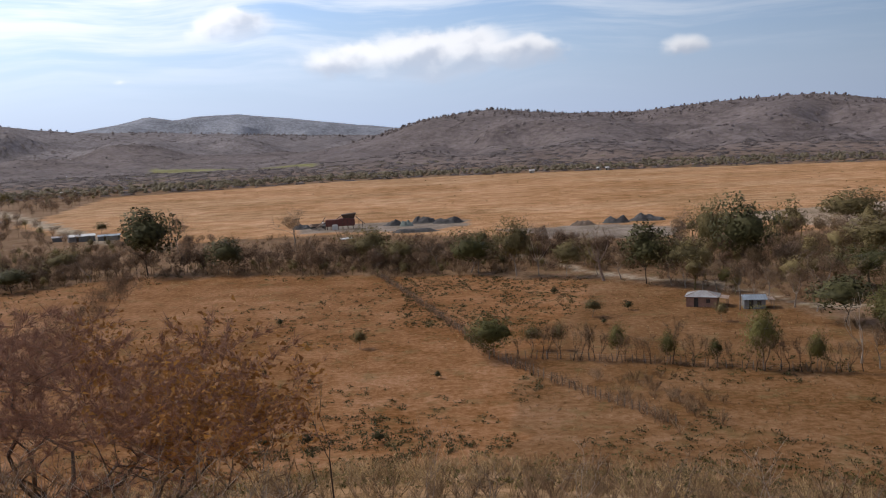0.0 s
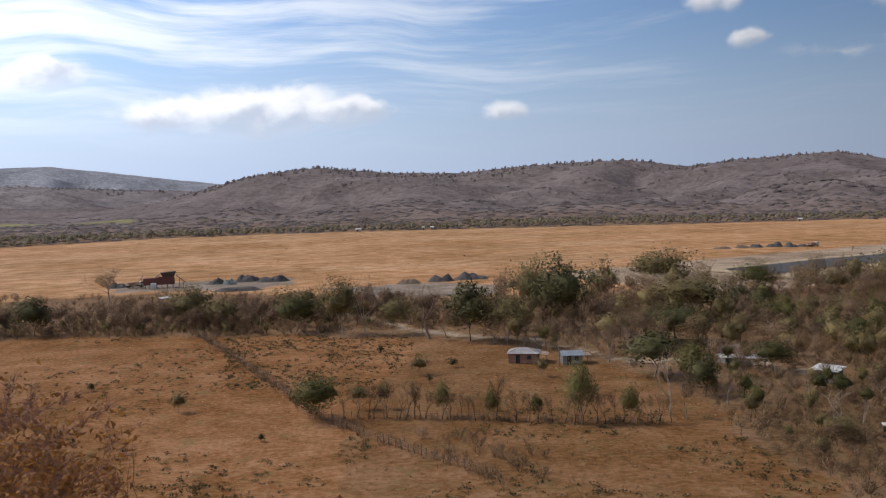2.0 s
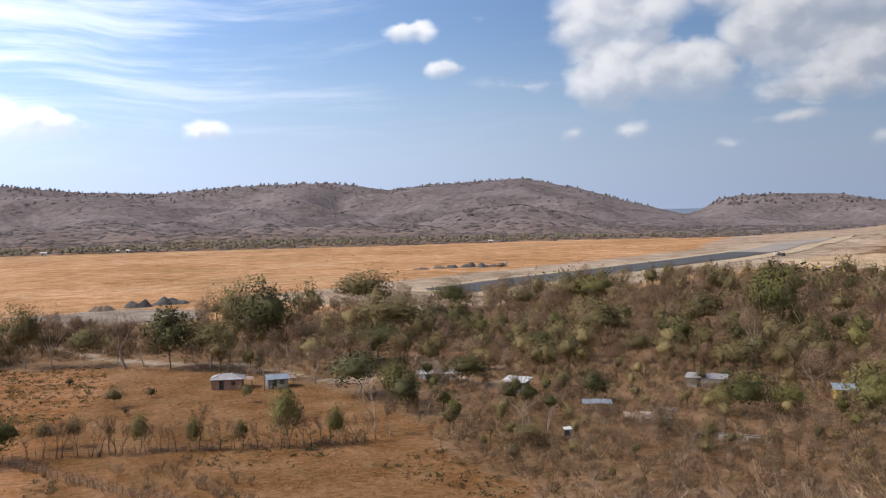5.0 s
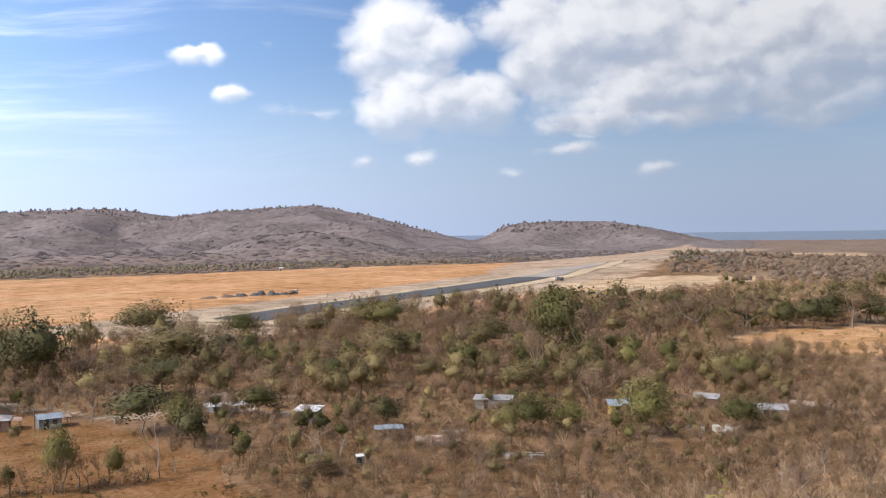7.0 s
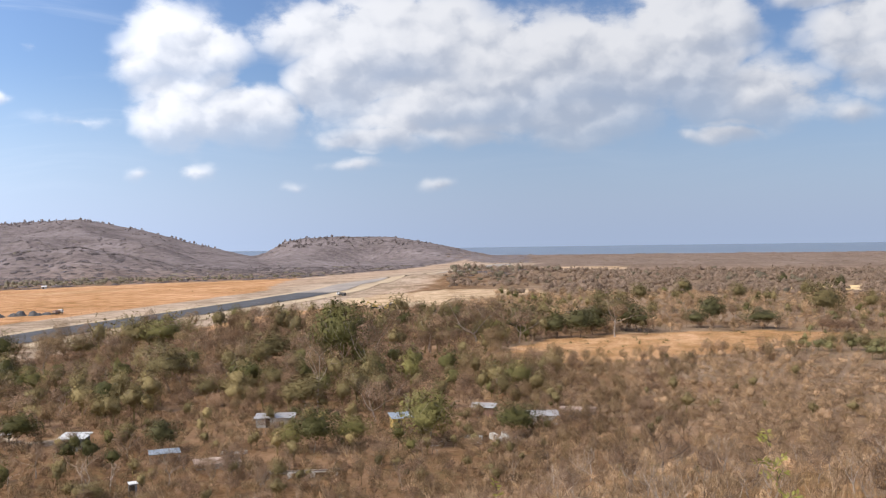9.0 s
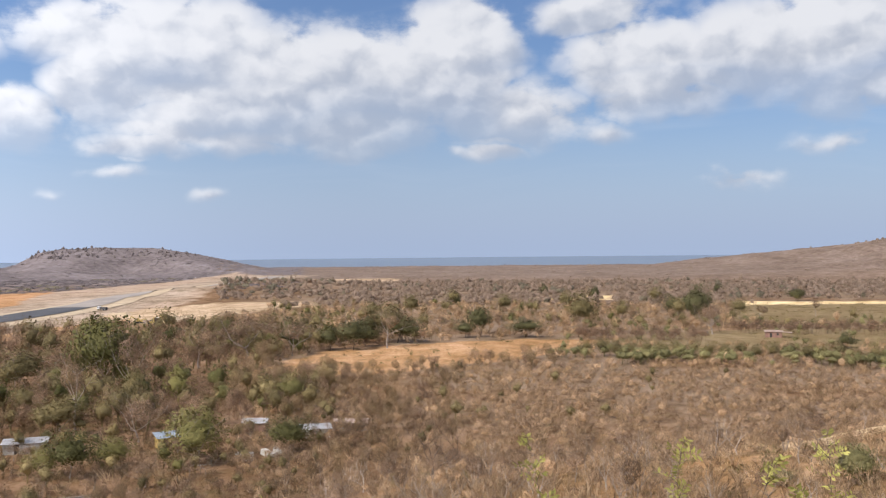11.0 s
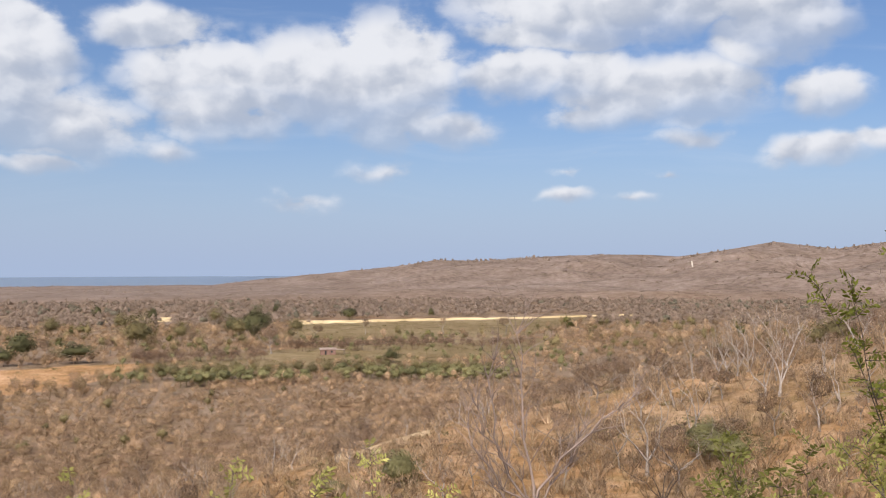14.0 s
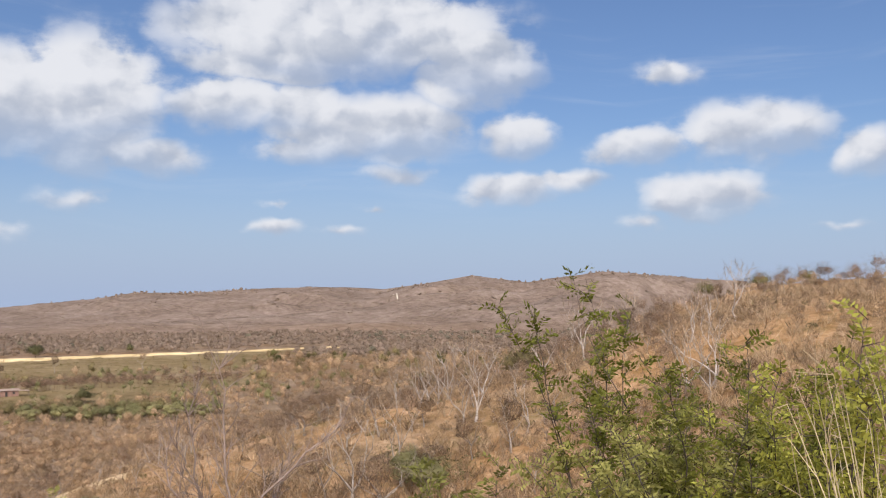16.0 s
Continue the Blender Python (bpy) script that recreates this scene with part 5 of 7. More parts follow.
# ---- pasture ----
def make_pasture():
    tufts = [tuft(660 + i, 0.35, 9, 0.08) for i in range(6)]
    small = [weed(670 + i, 0.5, 18, 0.13) for i in range(6)]
    g = np.random.default_rng(62)
    pts = scatter(6000, -32, 36, 100, 300, lambda x, y, z: ((z == MEADOW) | (z == GRASS)) & (fbm(x, y, 30, 3) > -0.12), 661)
    spread_stuff("dry_grass", "short dry tufts in the grazed pasture", "grass", tufts, pts, g.uniform(0.5, 1.2, len(pts)), STRAW, 662, up=1.5)
    pts = np.concatenate([scatter(2400, -28, 3, 105, 300, lambda x, y, z: (z == MEADOW) & (fbm(x, y, 40, 2) > -0.16), 663),
                          scatter(2300, -3, 17, 190, 268, lambda x, y, z: (z == MEADOW) & (fbm(x, y, 25, 2) > -0.12), 664),
                          scatter(1100, -16, 4, 92, 132, lambda x, y, z: (z == MEADOW) & (fbm(x, y, 14, 2) > -0.02), 672),
                          scatter(1700, -2, 35, 85, 165, lambda x, y, z: (z == GRASS) & (fbm(x, y, 25, 2) > -0.06), 665)])
    spread_stuff("green_weeds", "small dark green weeds dotting the pasture", "weeds", small, pts, g.uniform(0.5, 1.5, len(pts)), DARK_LEAF, 666, up=0.1)
    pts = scatter(2200, -4, 35, 80, 200, lambda x, y, z: z == GRASS, 671)
    spread_stuff("dry_grass", "rank brownish grass in the near paddock", "grass", [tuft(682 + i, 0.5, 8, 0.05) for i in range(5)], pts, g.uniform(0.4, 1.2, len(pts)), TWIGS, 680, up=1.5)
    pts = scatter(260, 76, 108, 360, 540, lambda x, y, z: (fbm(x, y, 35, 2) > 0.0), 673)
    spread_stuff("olive_scrub", "olive-green thickets between dry fields", "scrub", [leaf_cloud(690 + i, 7, 100, 0.3, 0.5, 3, 1) for i in range(5)], pts, g.uniform(0.45, 0.95, len(pts)), HEDGE_LEAF, 674)
    pts = scatter(280, 75, 100, 324, 350, lambda x, y, z: fbm(x, y, 22, 2) > -0.1, 675)
    spread_stuff("olive_hedge", "dense olive-green hedge of small trees along the field", "hedge", [leaf_cloud(695 + i, 7, 180, 0.25, 0.62, 4) for i in range(5)], pts, g.uniform(0.5, 0.95, len(pts)), HEDGE_LEAF, 676)
    pts = np.concatenate([scatter(90, 77, 84.5, 404, 422, lambda x, y, z: z >= 0, 677), scatter(170, 86, 101, 452, 480, lambda x, y, z: z >= 0, 678)])
    spread_stuff("bare_hedge", "leafless mauve-brown hedge of low trees between fields", "hedge", [haze_tree(700 + i, 6.5, 100, 0.11, 0.9, 0.5, 3, 1) for i in range(5)], pts, g.uniform(0.7, 1.1, len(pts)), MAUVE_HAZE, 679, rough=0.12)
    pts = scatter(1500, 55, 106, 320, 700, lambda x, y, z: (z == ORANGE) | (z == GREEN), 669)
    spread_stuff("field_scrub", "olive scrub scattered over dry clearings", "scrub", small, pts, g.uniform(1.2, 3.4, len(pts)), OLIVE, 659)
    pts = scatter(1500, -20, 60, 400, 900, lambda x, y, z: z == FIELD, 667)
    spread_stuff("field_weeds", "tiny dark weeds on the orange airfield", "weeds", small, pts[:160], g.uniform(1.0, 2.6, len(pts))[:160], OLIVE, 668)


make_pasture()


# ---- single trees that stand out ----
def plant(grove, height, seed, *spots, label=""):
    """Trees of a grove at (bearing, distance) spots, of about that height."""
    for k, (az, r) in enumerate(spots):
        x, y = at(az, r)
        grove.plant(float(x), float(y), height / 8.0, seed * 50 + k, label)


def sized(grove, seed, rows, label=""):
    """Trees of a grove at (bearing, distance), of that height and width."""
    for k, (az, r, high, wide) in enumerate(rows):
        x, y = at(az, r)
        grove.plant(float(x), float(y), high / 8.0, seed * 90 + k, label, wide)


def make_trees():
    # Trees that stand out, between the pasture and the runway and round the clearing to the west.
    sized(DARK_TREE, 1, ((-18.1, 304, 19.5, 17.0), (-13.5, 291, 10.8, 11.7), (-25.5, 293, 6.5, 10.7), (12.1, 240, 14.4, 12.9), (17.8, 254, 19.0, 14.2),
                   (28.2, 278, 9.4, 8.1), (29.5, 284, 7.6, 8.6), (26.3, 178, 7.4, 6.7), (37.0, 236, 3.5, 5.8), (37.9, 187, 5.9, 6.4), (63.2, 377, 11.1, 13.3),
                   (61.8, 376, 9.0, 9.1), (64.0, 389, 8.1, 10.4), (65.9, 404, 11.6, 14.7), (63.7, 406, 9.1, 12.3), (66.6, 403, 9.0, 12.2), (71.0, 424, 12.6, 11.4),
                   (70.1, 422, 7.1, 9.2), (73.8, 424, 8.2, 15.5), (89.6, 723, 8.2, 13.2), (92.2, 397, 4.0, 7.2), (23.3, 196, 8.5, 11.9), (83.9, 496, 18.3, 13.9)))
    sized(GREEN_TREE, 2, ((1.4, 266, 11.5, 13.0), (30.2, 204, 6.3, 9.2), (42.8, 261, 5.9, 8.3), (48.5, 277, 21.0, 19.4), (53.9, 182, 10.1, 12.2), (59.2, 188, 6.8, 9.2),
                   (46.8, 178, 8.3, 9.2), (49.2, 183, 5.6, 8.2), (45.4, 181, 4.8, 6.6), (25.5, 186, 8.8, 8.1)))
    sized(FLAT_TREE, 3, ((24.6, 238, 9.4, 20.3), (38.1, 339, 13.8, 19.6), (42.3, 442, 10.7, 8.1), (45.4, 463, 7.8, 11.8), (29.2, 329, 12.1, 14.4), (59.5, 234, 9.5, 11.7)))
    sized(OLIVE_TREE, 4, ((-22.8, 318, 8.5, 12.0), (-20.5, 474, 5.1, 6.9), (4.2, 257, 14.9, 10.9), (7.3, 254, 9.3, 9.6), (-4.6, 288, 11.6, 14.7), (-3.0, 278, 8.8, 10.2),
                   (14.3, 238, 11.3, 11.3), (15.9, 273, 17.0, 10.3), (23.4, 345, 15.0, 22.7), (25.3, 280, 12.3, 23.0), (33.5, 344, 8.3, 10.9), (36.4, 341, 14.4, 13.3),
                   (38.4, 259, 12.6, 14.5), (44.4, 292, 12.1, 14.9), (46.1, 218, 8.6, 12.2), (65.4, 404, 16.4, 17.7), (77.2, 438, 18.9, 16.5), (33.8, 153, 3.5, 5.6),
                   (33.6, 235, 7.1, 8.6)))
    sized(MAUVE_TREE, 5, ((-16.3, 361, 14.8, 11.4), (5.6, 256, 15.7, 10.0), (35.2, 324, 10.8, 12.6), (43.4, 454, 9.1, 12.1), (50.3, 266, 20.1, 13.6),
                   (50.6, 207, 10.2, 13.1), (56.9, 350, 17.9, 23.9), (59.5, 361, 14.2, 16.2), (50.9, 165, 5.0, 6.4), (84.9, 444, 14.8, 17.3), (36.7, 241, 7.3, 10.3),
                   (30.5, 230, 6.8, 11.2), (32.2, 236, 7.1, 10.0), (22.1, 227, 10.4, 13.8), (20.5, 254, 10.1, 13.9)))
    sized(BARE, 6, ((-9.4, 359, 14.4, 15.7), (13.9, 282, 15.1, 12.3), (8.4, 274, 9.0, 6.0), (9.2, 255, 7.2, 4.6), (34.6, 257, 10.9, 12.8), (47.1, 227, 18.2, 12.7),
                   (50.3, 265, 13.8, 10.0), (54.0, 331, 15.2, 18.5), (65.3, 381, 16.4, 17.2), (104.8, 124, 4.0, 6.9), (109.3, 114, 6.6, 6.2), (-0.7, 278, 8.8, 8.5)))
    sized(PALE_TREE, 7, ((24.2, 163, 11.4, 7.4), (33.5, 160, 5.8, 5.9), (35.0, 160, 4.9, 4.9)))
    sized(LIMBED, 8, ((9.6, 245, 14.4, 11.0),), "tall bare tree with thick orange-brown limbs beside the track")
    plant(BARE, 9, 94, (10.6, 247), (14.4, 234), (16.2, 229), (17.6, 223), (19.2, 216), (20.6, 210), (21.8, 206), label="thin leafless tree beside the dirt track")
    plant(MAUVE_TREE, 8, 95, (13.6, 237), (15.4, 231), (18.4, 219), (22.2, 209), (26.8, 205), (28.4, 196))
    plant(MAUVE_TREE, 9, 6, (-6, 292), (-8.8, 296), (-14.8, 298), (-1.8, 278), (-24.5, 300), (-21.3, 300))
    plant(BARE, 7, 15, (25.2, 160), (27.6, 172), (29.6, 168), (31.0, 175), (36.0, 182), (38.2, 160))
    plant(BARE, 13, 20, (44.0, 300), (40.0, 300), (42.5, 280), (31.5, 290), (37.0, 270), label="large leafless tree with spreading limbs")
    plant(MAUVE_TREE, 11, 21, (39.0, 262), (41.2, 258), (33.0, 262), (45.5, 265), (28.6, 262), (52.6, 280))
    plant(OLIVE_TREE, 9, 22, (40.5, 235), (44.5, 240), (49.5, 235))
    plant(MAUVE_TREE, 10, 29, (57.5, 420), (60.0, 425), (68.6, 440), (72.2, 450), (75.6, 450), (77.0, 455))
    plant(DARK_TREE, 14, 30, (83.4, 560), (84.4, 565), (82.6, 555))
    plant(DARK_TREE, 9, 31, (89.6, 705), (94.6, 740), label="lone dark tree in the pale field")
    plant(MAUVE_TREE, 6, 32, *[(78.2 + 0.75 * k, 384 + 1.2 * k) for k in range(8)], label="low bare tree in a row along a field")
    plant(OLIVE_TREE, 6.5, 33, *[(77.5 + 0.9 * k, 345 + 4 * math.sin(2.1 * k)) for k in range(24)], label="olive-green thicket tree in a hedge row")
    plant(DARK_TREE, 7, 34, (92.1, 395))
    plant(OLIVE_TREE, 14, 91, (83.0, 520), (86.4, 540), (64.4, 520), (66.8, 540), (72.5, 560), (79.6, 500), (76.2, 600), (69.4, 640), (81.6, 660), label="tall olive-crowned tree in the western wood")
    plant(DARK_TREE, 12, 92, (64.2, 415), (69.6, 640), (78.0, 700), (75.0, 760), (85.2, 800))
    plant(BARE, 12, 93, (80.5, 470), (84.8, 480), (87.6, 520), (90.6, 560), (95.4, 560), (99.2, 560), (82.0, 600), (72.0, 520), label="tall leafless tree in the western wood")
    plant(MAUVE_TREE, 6.5, 35, *[(89.6 + 0.8 * k, 452 + 5 * k) for k in range(12)], label="low bare tree in a row along a field")
    # Leafless trees on the hillside.
    h = np.random.default_rng(78)
    for k in range(34):
        az, r = h.uniform(103, 133), h.uniform(75, 190)
        PALE_TREE.plant(*[float(v) for v in at(az, r)], h.uniform(5.0, 8.5) / 8, 5600 + k)
    for k in range(60):
        az, r = h.uniform(34, 104), h.uniform(58, 150)
        PALE_TREE.plant(*[float(v) for v in at(az, r)], h.uniform(2.2, 4.8) / 8, 5700 + k)
    g = np.random.default_rng(77)
    for k in range(120):
        az, r = g.uniform(101, 127), g.uniform(75, 260)
        (BARE if g.random() < 0.45 else MAUVE_TREE).plant(*[float(v) for v in at(az, r)], g.uniform(3.2, 6.4) / 8, 5000 + k, "leafless tree on the dry hillside")
    for k in range(46):
        az, r = g.uniform(126, 141), g.uniform(150, 280)
        (BARE if g.random() < 0.6 else MAUVE_TREE).plant(*[float(v) for v in at(az, r)], g.uniform(3.0, 5.5) / 8, 5200 + k, "leafless tree on the ridge")
    for k in range(80):
        az, r = g.uniform(40, 101), g.uniform(70, 175)
        (BARE if g.random() < 0.4 else MAUVE_TREE).plant(*[float(v) for v in at(az, r)], g.uniform(2.6, 5.0) / 8, 5400 + k, "small leafless tree on the lower slope")
    plant(FLAT_TREE, 5, 37, (132.0, 240), (134.6, 245), (129.0, 230), label="small flat-topped tree on the ridge")
    plant(OLIVE_TREE, 5.5, 38, (117.4, 150), (118.2, 148), (105.0, 200))
    sized(HEDGE_TREE, 9, ((111.3, 89, 3.5, 7.0), (92.8, 87, 3.1, 3.2), (111.8, 86, 3.1, 7.3), (92.9, 87, 3.3, 4.8), (88.5, 90, 1.6, 3.8)), "low yellow-green leafy bush on the dry slope")


make_trees()


# ---- living fences ----
def fence(name, label, line, step, seed, height=1.5, wires=True):
    """Rough stakes along a line of (bearing, distance) corners, with barbed wire."""
    base = thing(name, label, "fence")
    g = np.random.default_rng(seed)
    pts = [np.array(at(a, r)) for a, r in line]
    shared = []
    for k in range(5):
        bm = bmesh.new()
        lean = g.normal(size=2) * 0.08
        rod(bm, (0, 0, -0.2), (lean[0], lean[1], height * 0.6), 0.075, 0.06, 6)
        rod(bm, (lean[0], lean[1], height * 0.58), (lean[0] * 2.4, lean[1] * 1.2, height * g.uniform(0.95, 1.2)), 0.062, 0.05, 6)
        me = bpy.data.meshes.new("post")
        bm.to_mesh(me)
        bm.free()
        me.materials.append(POST_WOOD)
        shared.append(me)
    tops = []
    for p, q in zip(pts, pts[1:]):
        n = max(1, int(np.hypot(*(q - p)) / step))
        for k in range(n):
            w = p + (q - p) * (k + g.uniform(-0.2, 0.2)) / n
            z = float(ground(*w))
            ob = new("post", shared[int(g.integers(0, 5))])
            ob.parent = base
            ob.matrix_basis = pose(w[0], w[1], z, 0, 0, g.uniform(0, 360))
            tops.append((w[0], w[1], z))
    if wires:
        for h in (0.5, 0.85, 1.2):
            bm = bmesh.new()
            for a, b in zip(tops[::2], tops[2::2]):
                rod(bm, (a[0], a[1], a[2] + h), (b[0], b[1], b[2] + h), 0.012, sides=3)
            part("wire", bm, ROOF_RUST, base, "rusty barbed wire")
    return base


FENCE_LINE = [(-4.4, 268), (-2.2, 226), (0.2, 190), (2.4, 164), (5.4, 149), (8.4, 138), (11.6, 129), (14.2, 122)]
ROW_LINE = [(2.6, 163), (8, 160), (14, 157), (19, 155), (24.2, 157)]
WEST_LINE = [(-19, 300), (-20.4, 262), (-21.6, 238), (-23.4, 210), (-25.4, 180)]
fence("field_fence", "crooked stake fence between two dry pastures", FENCE_LINE, 1.5, 71)
fence("row_fence", "crooked stake fence under a row of trees", ROW_LINE, 1.8, 72)


def along(line, n, wobble, seed):
    g = np.random.default_rng(seed)
    pts = np.array([at(a, r) for a, r in line])
    d = np.concatenate([[0], np.cumsum(np.hypot(*np.diff(pts, axis=0).T))])
    u = np.sort(g.uniform(0, d[-1], n))
    x, y = np.interp(u, d, pts[:, 0]) + g.normal(size=n) * wobble, np.interp(u, d, pts[:, 1]) + g.normal(size=n) * wobble
    return np.stack([x, y, ground(x, y)], -1)


def make_hedges():
    g = np.random.default_rng(73)
    bush = [shrub(700 + i, 2.4, 12, 150, 0.045, 0.7) for i in range(6)]
    p = along(FENCE_LINE, 210, 0.7, 74)
    spread_stuff("hedge", "grey leafless hedge along the field fence", "hedge", bush, p, g.uniform(0.55, 1.15, len(p)), MAUVE, 75)
    p = along(WEST_LINE, 190, 2.6, 76)
    spread_stuff("hedge", "thick leafless hedge beside the pasture", "hedge", bush, p, g.uniform(0.8, 1.9, len(p)), MAUVE, 77)
    p = along(ROW_LINE, 60, 0.6, 78)
    spread_stuff("hedge_scrub", "low dry scrub under the fence trees", "scrub", bush, p, g.uniform(0.25, 0.6, len(p)), TWIGS, 79)
    p = along([(9, 150), (12, 141), (15, 132), (16, 124)], 50, 3.0, 80)
    spread_stuff("scrub", "grey scrub beyond the field fence", "scrub", bush, p, g.uniform(0.5, 1.1, len(p)), TWIGS, 81)
    # Trees of the fence row: a few in leaf, the rest bare and crooked.
    sized(GREEN_TREE, 41, ((2.3, 162, 7.3, 9.0), (18.9, 156, 9.7, 5.9), (10.2, 161, 5.9, 3.5), (13.3, 158, 5.3, 3.1), (21.8, 156, 6.2, 3.4), (16.1, 158, 4.1, 2.5)), "bushy green tree of the fence row")
    sized(OLIVE_TREE, 42, ((16.5, 194, 3.8, 2.8), (8.8, 198, 3.9, 4.3), (5.1, 168, 4.5, 4.1), (6.6, 168, 4.7, 3.1)), "small olive tree beside the fence")
    az = 4.2
    k = 0
    while az < 24.4:
        x, y = at(az, np.interp(az, [2.6, 8, 14, 19, 24.2], [163, 160, 157, 155, 157]) + g.uniform(-0.6, 0.6))
        FENCE_TREE.plant(float(x), float(y), g.uniform(0.42, 0.8), 6000 + k)
        az += g.uniform(0.35, 0.95)
        k += 1
    plant(OLIVE_TREE, 4.5, 45, (-5.8, 175), label="lone small tree in the pasture")
    for k, (a, r, s) in enumerate([(-14.6, 161, 1.7), (-11.8, 160, 1.5), (-10.6, 203, 2.0), (-9.0, 150, 1.4), (-15.0, 205, 1.2), (-1.0, 150, 1.5), (6.5, 225, 2.6), (-12.0, 118, 2.2), (-9.4, 117, 2.4), (-5.0, 116, 2.0), (11.0, 205, 2.6), (9.5, 190, 1.6)]):
        x, y = at(a, r)
        BUSH.plant(float(x), float(y), s / 8, 6200 + k)


FENCE_TREE = Grove("fence_tree", "crooked bare live-fence tree beside the pasture", [bare_tree(800 + i, 8, 0.45, 420, 0.05, levels=3, radius=0.19, trunk=0.3, forks=3, crook=0.2, lean=0.2) for i in range(5)], DARK_BARK, TWIGS, "trees of the fence row")
BUSH = Grove("green_bush", "low dark green bush in the dry pasture", [leafy_tree(820 + i, 8, 1.0, 260, 0.5, 0.62, 0.05, 12, 0.4, trunk=0.12, levels=2, radius=0.2) for i in range(3)], DARK_BARK, DARK_LEAF, "bushes of the pasture")
make_hedges()


# ---- huts and sheds ----
def hut(az, r, turn, long, deep, wall_h, roof, wall_mat, roof_mat, label, name="hut", door=True, windows=(), overhang=0.4, rise=1.0, back_shed=None):
    """A small rural building. roof: 'hip', 'gable', 'lean' or 'flat'. turn: bearing that its front faces away from."""
    x, y, z = on_ground(az, r)
    base = thing(name, label, "hut")
    base.matrix_basis = pose(x, y, z, 0, 0, -az + turn)
    t = 0.16
    hx, hy = long / 2, deep / 2
    for sx, sy, lx, ly in ((0, -1, long, t), (0, 1, long, t), (-1, 0, t, deep - 2 * t), (1, 0, t, deep - 2 * t)):
        if sy == -1 and door:
            # The front wall leaves a doorway.
            dx, dw, dh = -hx * 0.35, 0.95, min(2.0, wall_h - 0.15)
            bm = bmesh.new()
            box(bm, (dx - dw / 2 + hx, t, wall_h + 0.3), ((-hx + dx - dw / 2) / 2, -hy + t / 2, wall_h / 2 - 0.15))
            box(bm, (hx - dx - dw / 2, t, wall_h + 0.3), ((hx + dx + dw / 2) / 2, -hy + t / 2, wall_h / 2 - 0.15))
            box(bm, (dw, t, wall_h - dh), (dx, -hy + t / 2, dh + (wall_h - dh) / 2))
            part("wall", bm, wall_mat, base)
            bm = bmesh.new()
            box(bm, (dw - 0.04, 0.05, dh - 0.03), (dx, -hy + t * 0.8, dh / 2), bevel=0.01)
            d = part("door", bm, SHADE, base, "weathered plank door, coloured as a shaded doorway")
            bm = bmesh.new()
            rod(bm, (dx + 0.34, -hy + t * 0.8 - 0.06, 1.0), (dx + 0.34, -hy + t * 0.8 - 0.06, 1.14), 0.015)
            part("handle", bm, ROOF_RUST, d)
        else:
            bm = bmesh.new()
            box(bm, (lx, ly, wall_h + 0.3), (sx * (hx - t / 2), sy * (hy - t / 2), wall_h / 2 - 0.15))
            part("wall", bm, wall_mat, base)
    for wx in windows:
        bm = bmesh.new()
        for dx2, dz, w, h in ((0, 0.42, 0.9, 0.07), (0, -0.42, 0.9, 0.07), (-0.42, 0, 0.07, 0.77), (0.42, 0, 0.07, 0.77)):
            box(bm, (w, 0.07, h), (wx + dx2, -hy - 0.02, wall_h * 0.6 + dz))
        wn = part("window", bm, DARK_WOOD, base)
        bm = bmesh.new()
        box(bm, (0.77, 0.03, 0.77), (wx, -hy - 0.014, wall_h * 0.6))
        part("pane", bm, SHADE, wn)
    ox, oy, o = hx + overhang, hy + overhang, wall_h
    waves = max(4, int(long / 0.45))
    if roof == "hip":
        ridge = hx * 0.25
        for s in (-1, 1):
            bm = bmesh.new()
            v = [bm.verts.new(p) for p in ((-ox * s, -oy * s, o), (ox * s, -oy * s, o), (ridge * s, 0, o + rise), (-ridge * s, 0, o + rise))]
            w = [bm.verts.new(p.co + Vector((0, 0, -0.05))) for p in v]
            bm.faces.new(v), bm.faces.new(w[::-1])
            for i in range(4):
                bm.faces.new((v[i], w[i], w[(i + 1) % 4], v[(i + 1) % 4]))
            part("roof_slope", bm, roof_mat, base)
            bm = bmesh.new()
            v = [bm.verts.new(p) for p in ((ox * s, -oy * s, o), (ox * s, oy * s, o), (ridge * s, 0, o + rise))]
            w = [bm.verts.new(p.co + Vector((0, 0, -0.05))) for p in v]
            bm.faces.new(v), bm.faces.new(w[::-1])
            for i in range(3):
                bm.faces.new((v[i], w[i], w[(i + 1) % 3], v[(i + 1) % 3]))
            part("roof_slope", bm, roof_mat, base)
        for s in (-1, 1):
            for q in (-1, 1):
                bm = bmesh.new()
                rod(bm, (ox * s, oy * q, o + 0.03), (ridge * s, 0, o + rise + 0.04), 0.07, sides=5)
                part("ridge_cap", bm, ROOF_RUST, base)
    elif roof == "gable":
        for s in (-1, 1):
            part("roof_slope", sheet(bmesh.new(), ((-ox, oy * s, o - 0.1), (ox, oy * s, o - 0.1), (ox, 0, o + rise), (-ox, 0, o + rise)), 0.03, waves), roof_mat, base)
        for s in (-1, 1):
            bm = bmesh.new()
            v = [bm.verts.new(p) for p in (((hx - t) * s, -hy, o), ((hx - t) * s, hy, o), ((hx - t) * s, 0, o + rise * 0.92))]
            w = [bm.verts.new((hx * s, p.co.y, p.co.z)) for p in v]
            bm.faces.new(v), bm.faces.new(w[::-1])
            for i in range(3):
                bm.faces.new((v[i], w[i], w[(i + 1) % 3], v[(i + 1) % 3]))
            part("gable", bm, wall_mat, base)
        bm = bmesh.new()
        rod(bm, (-ox, 0, o + rise + 0.03), (ox, 0, o + rise + 0.03), 0.08, sides=6)
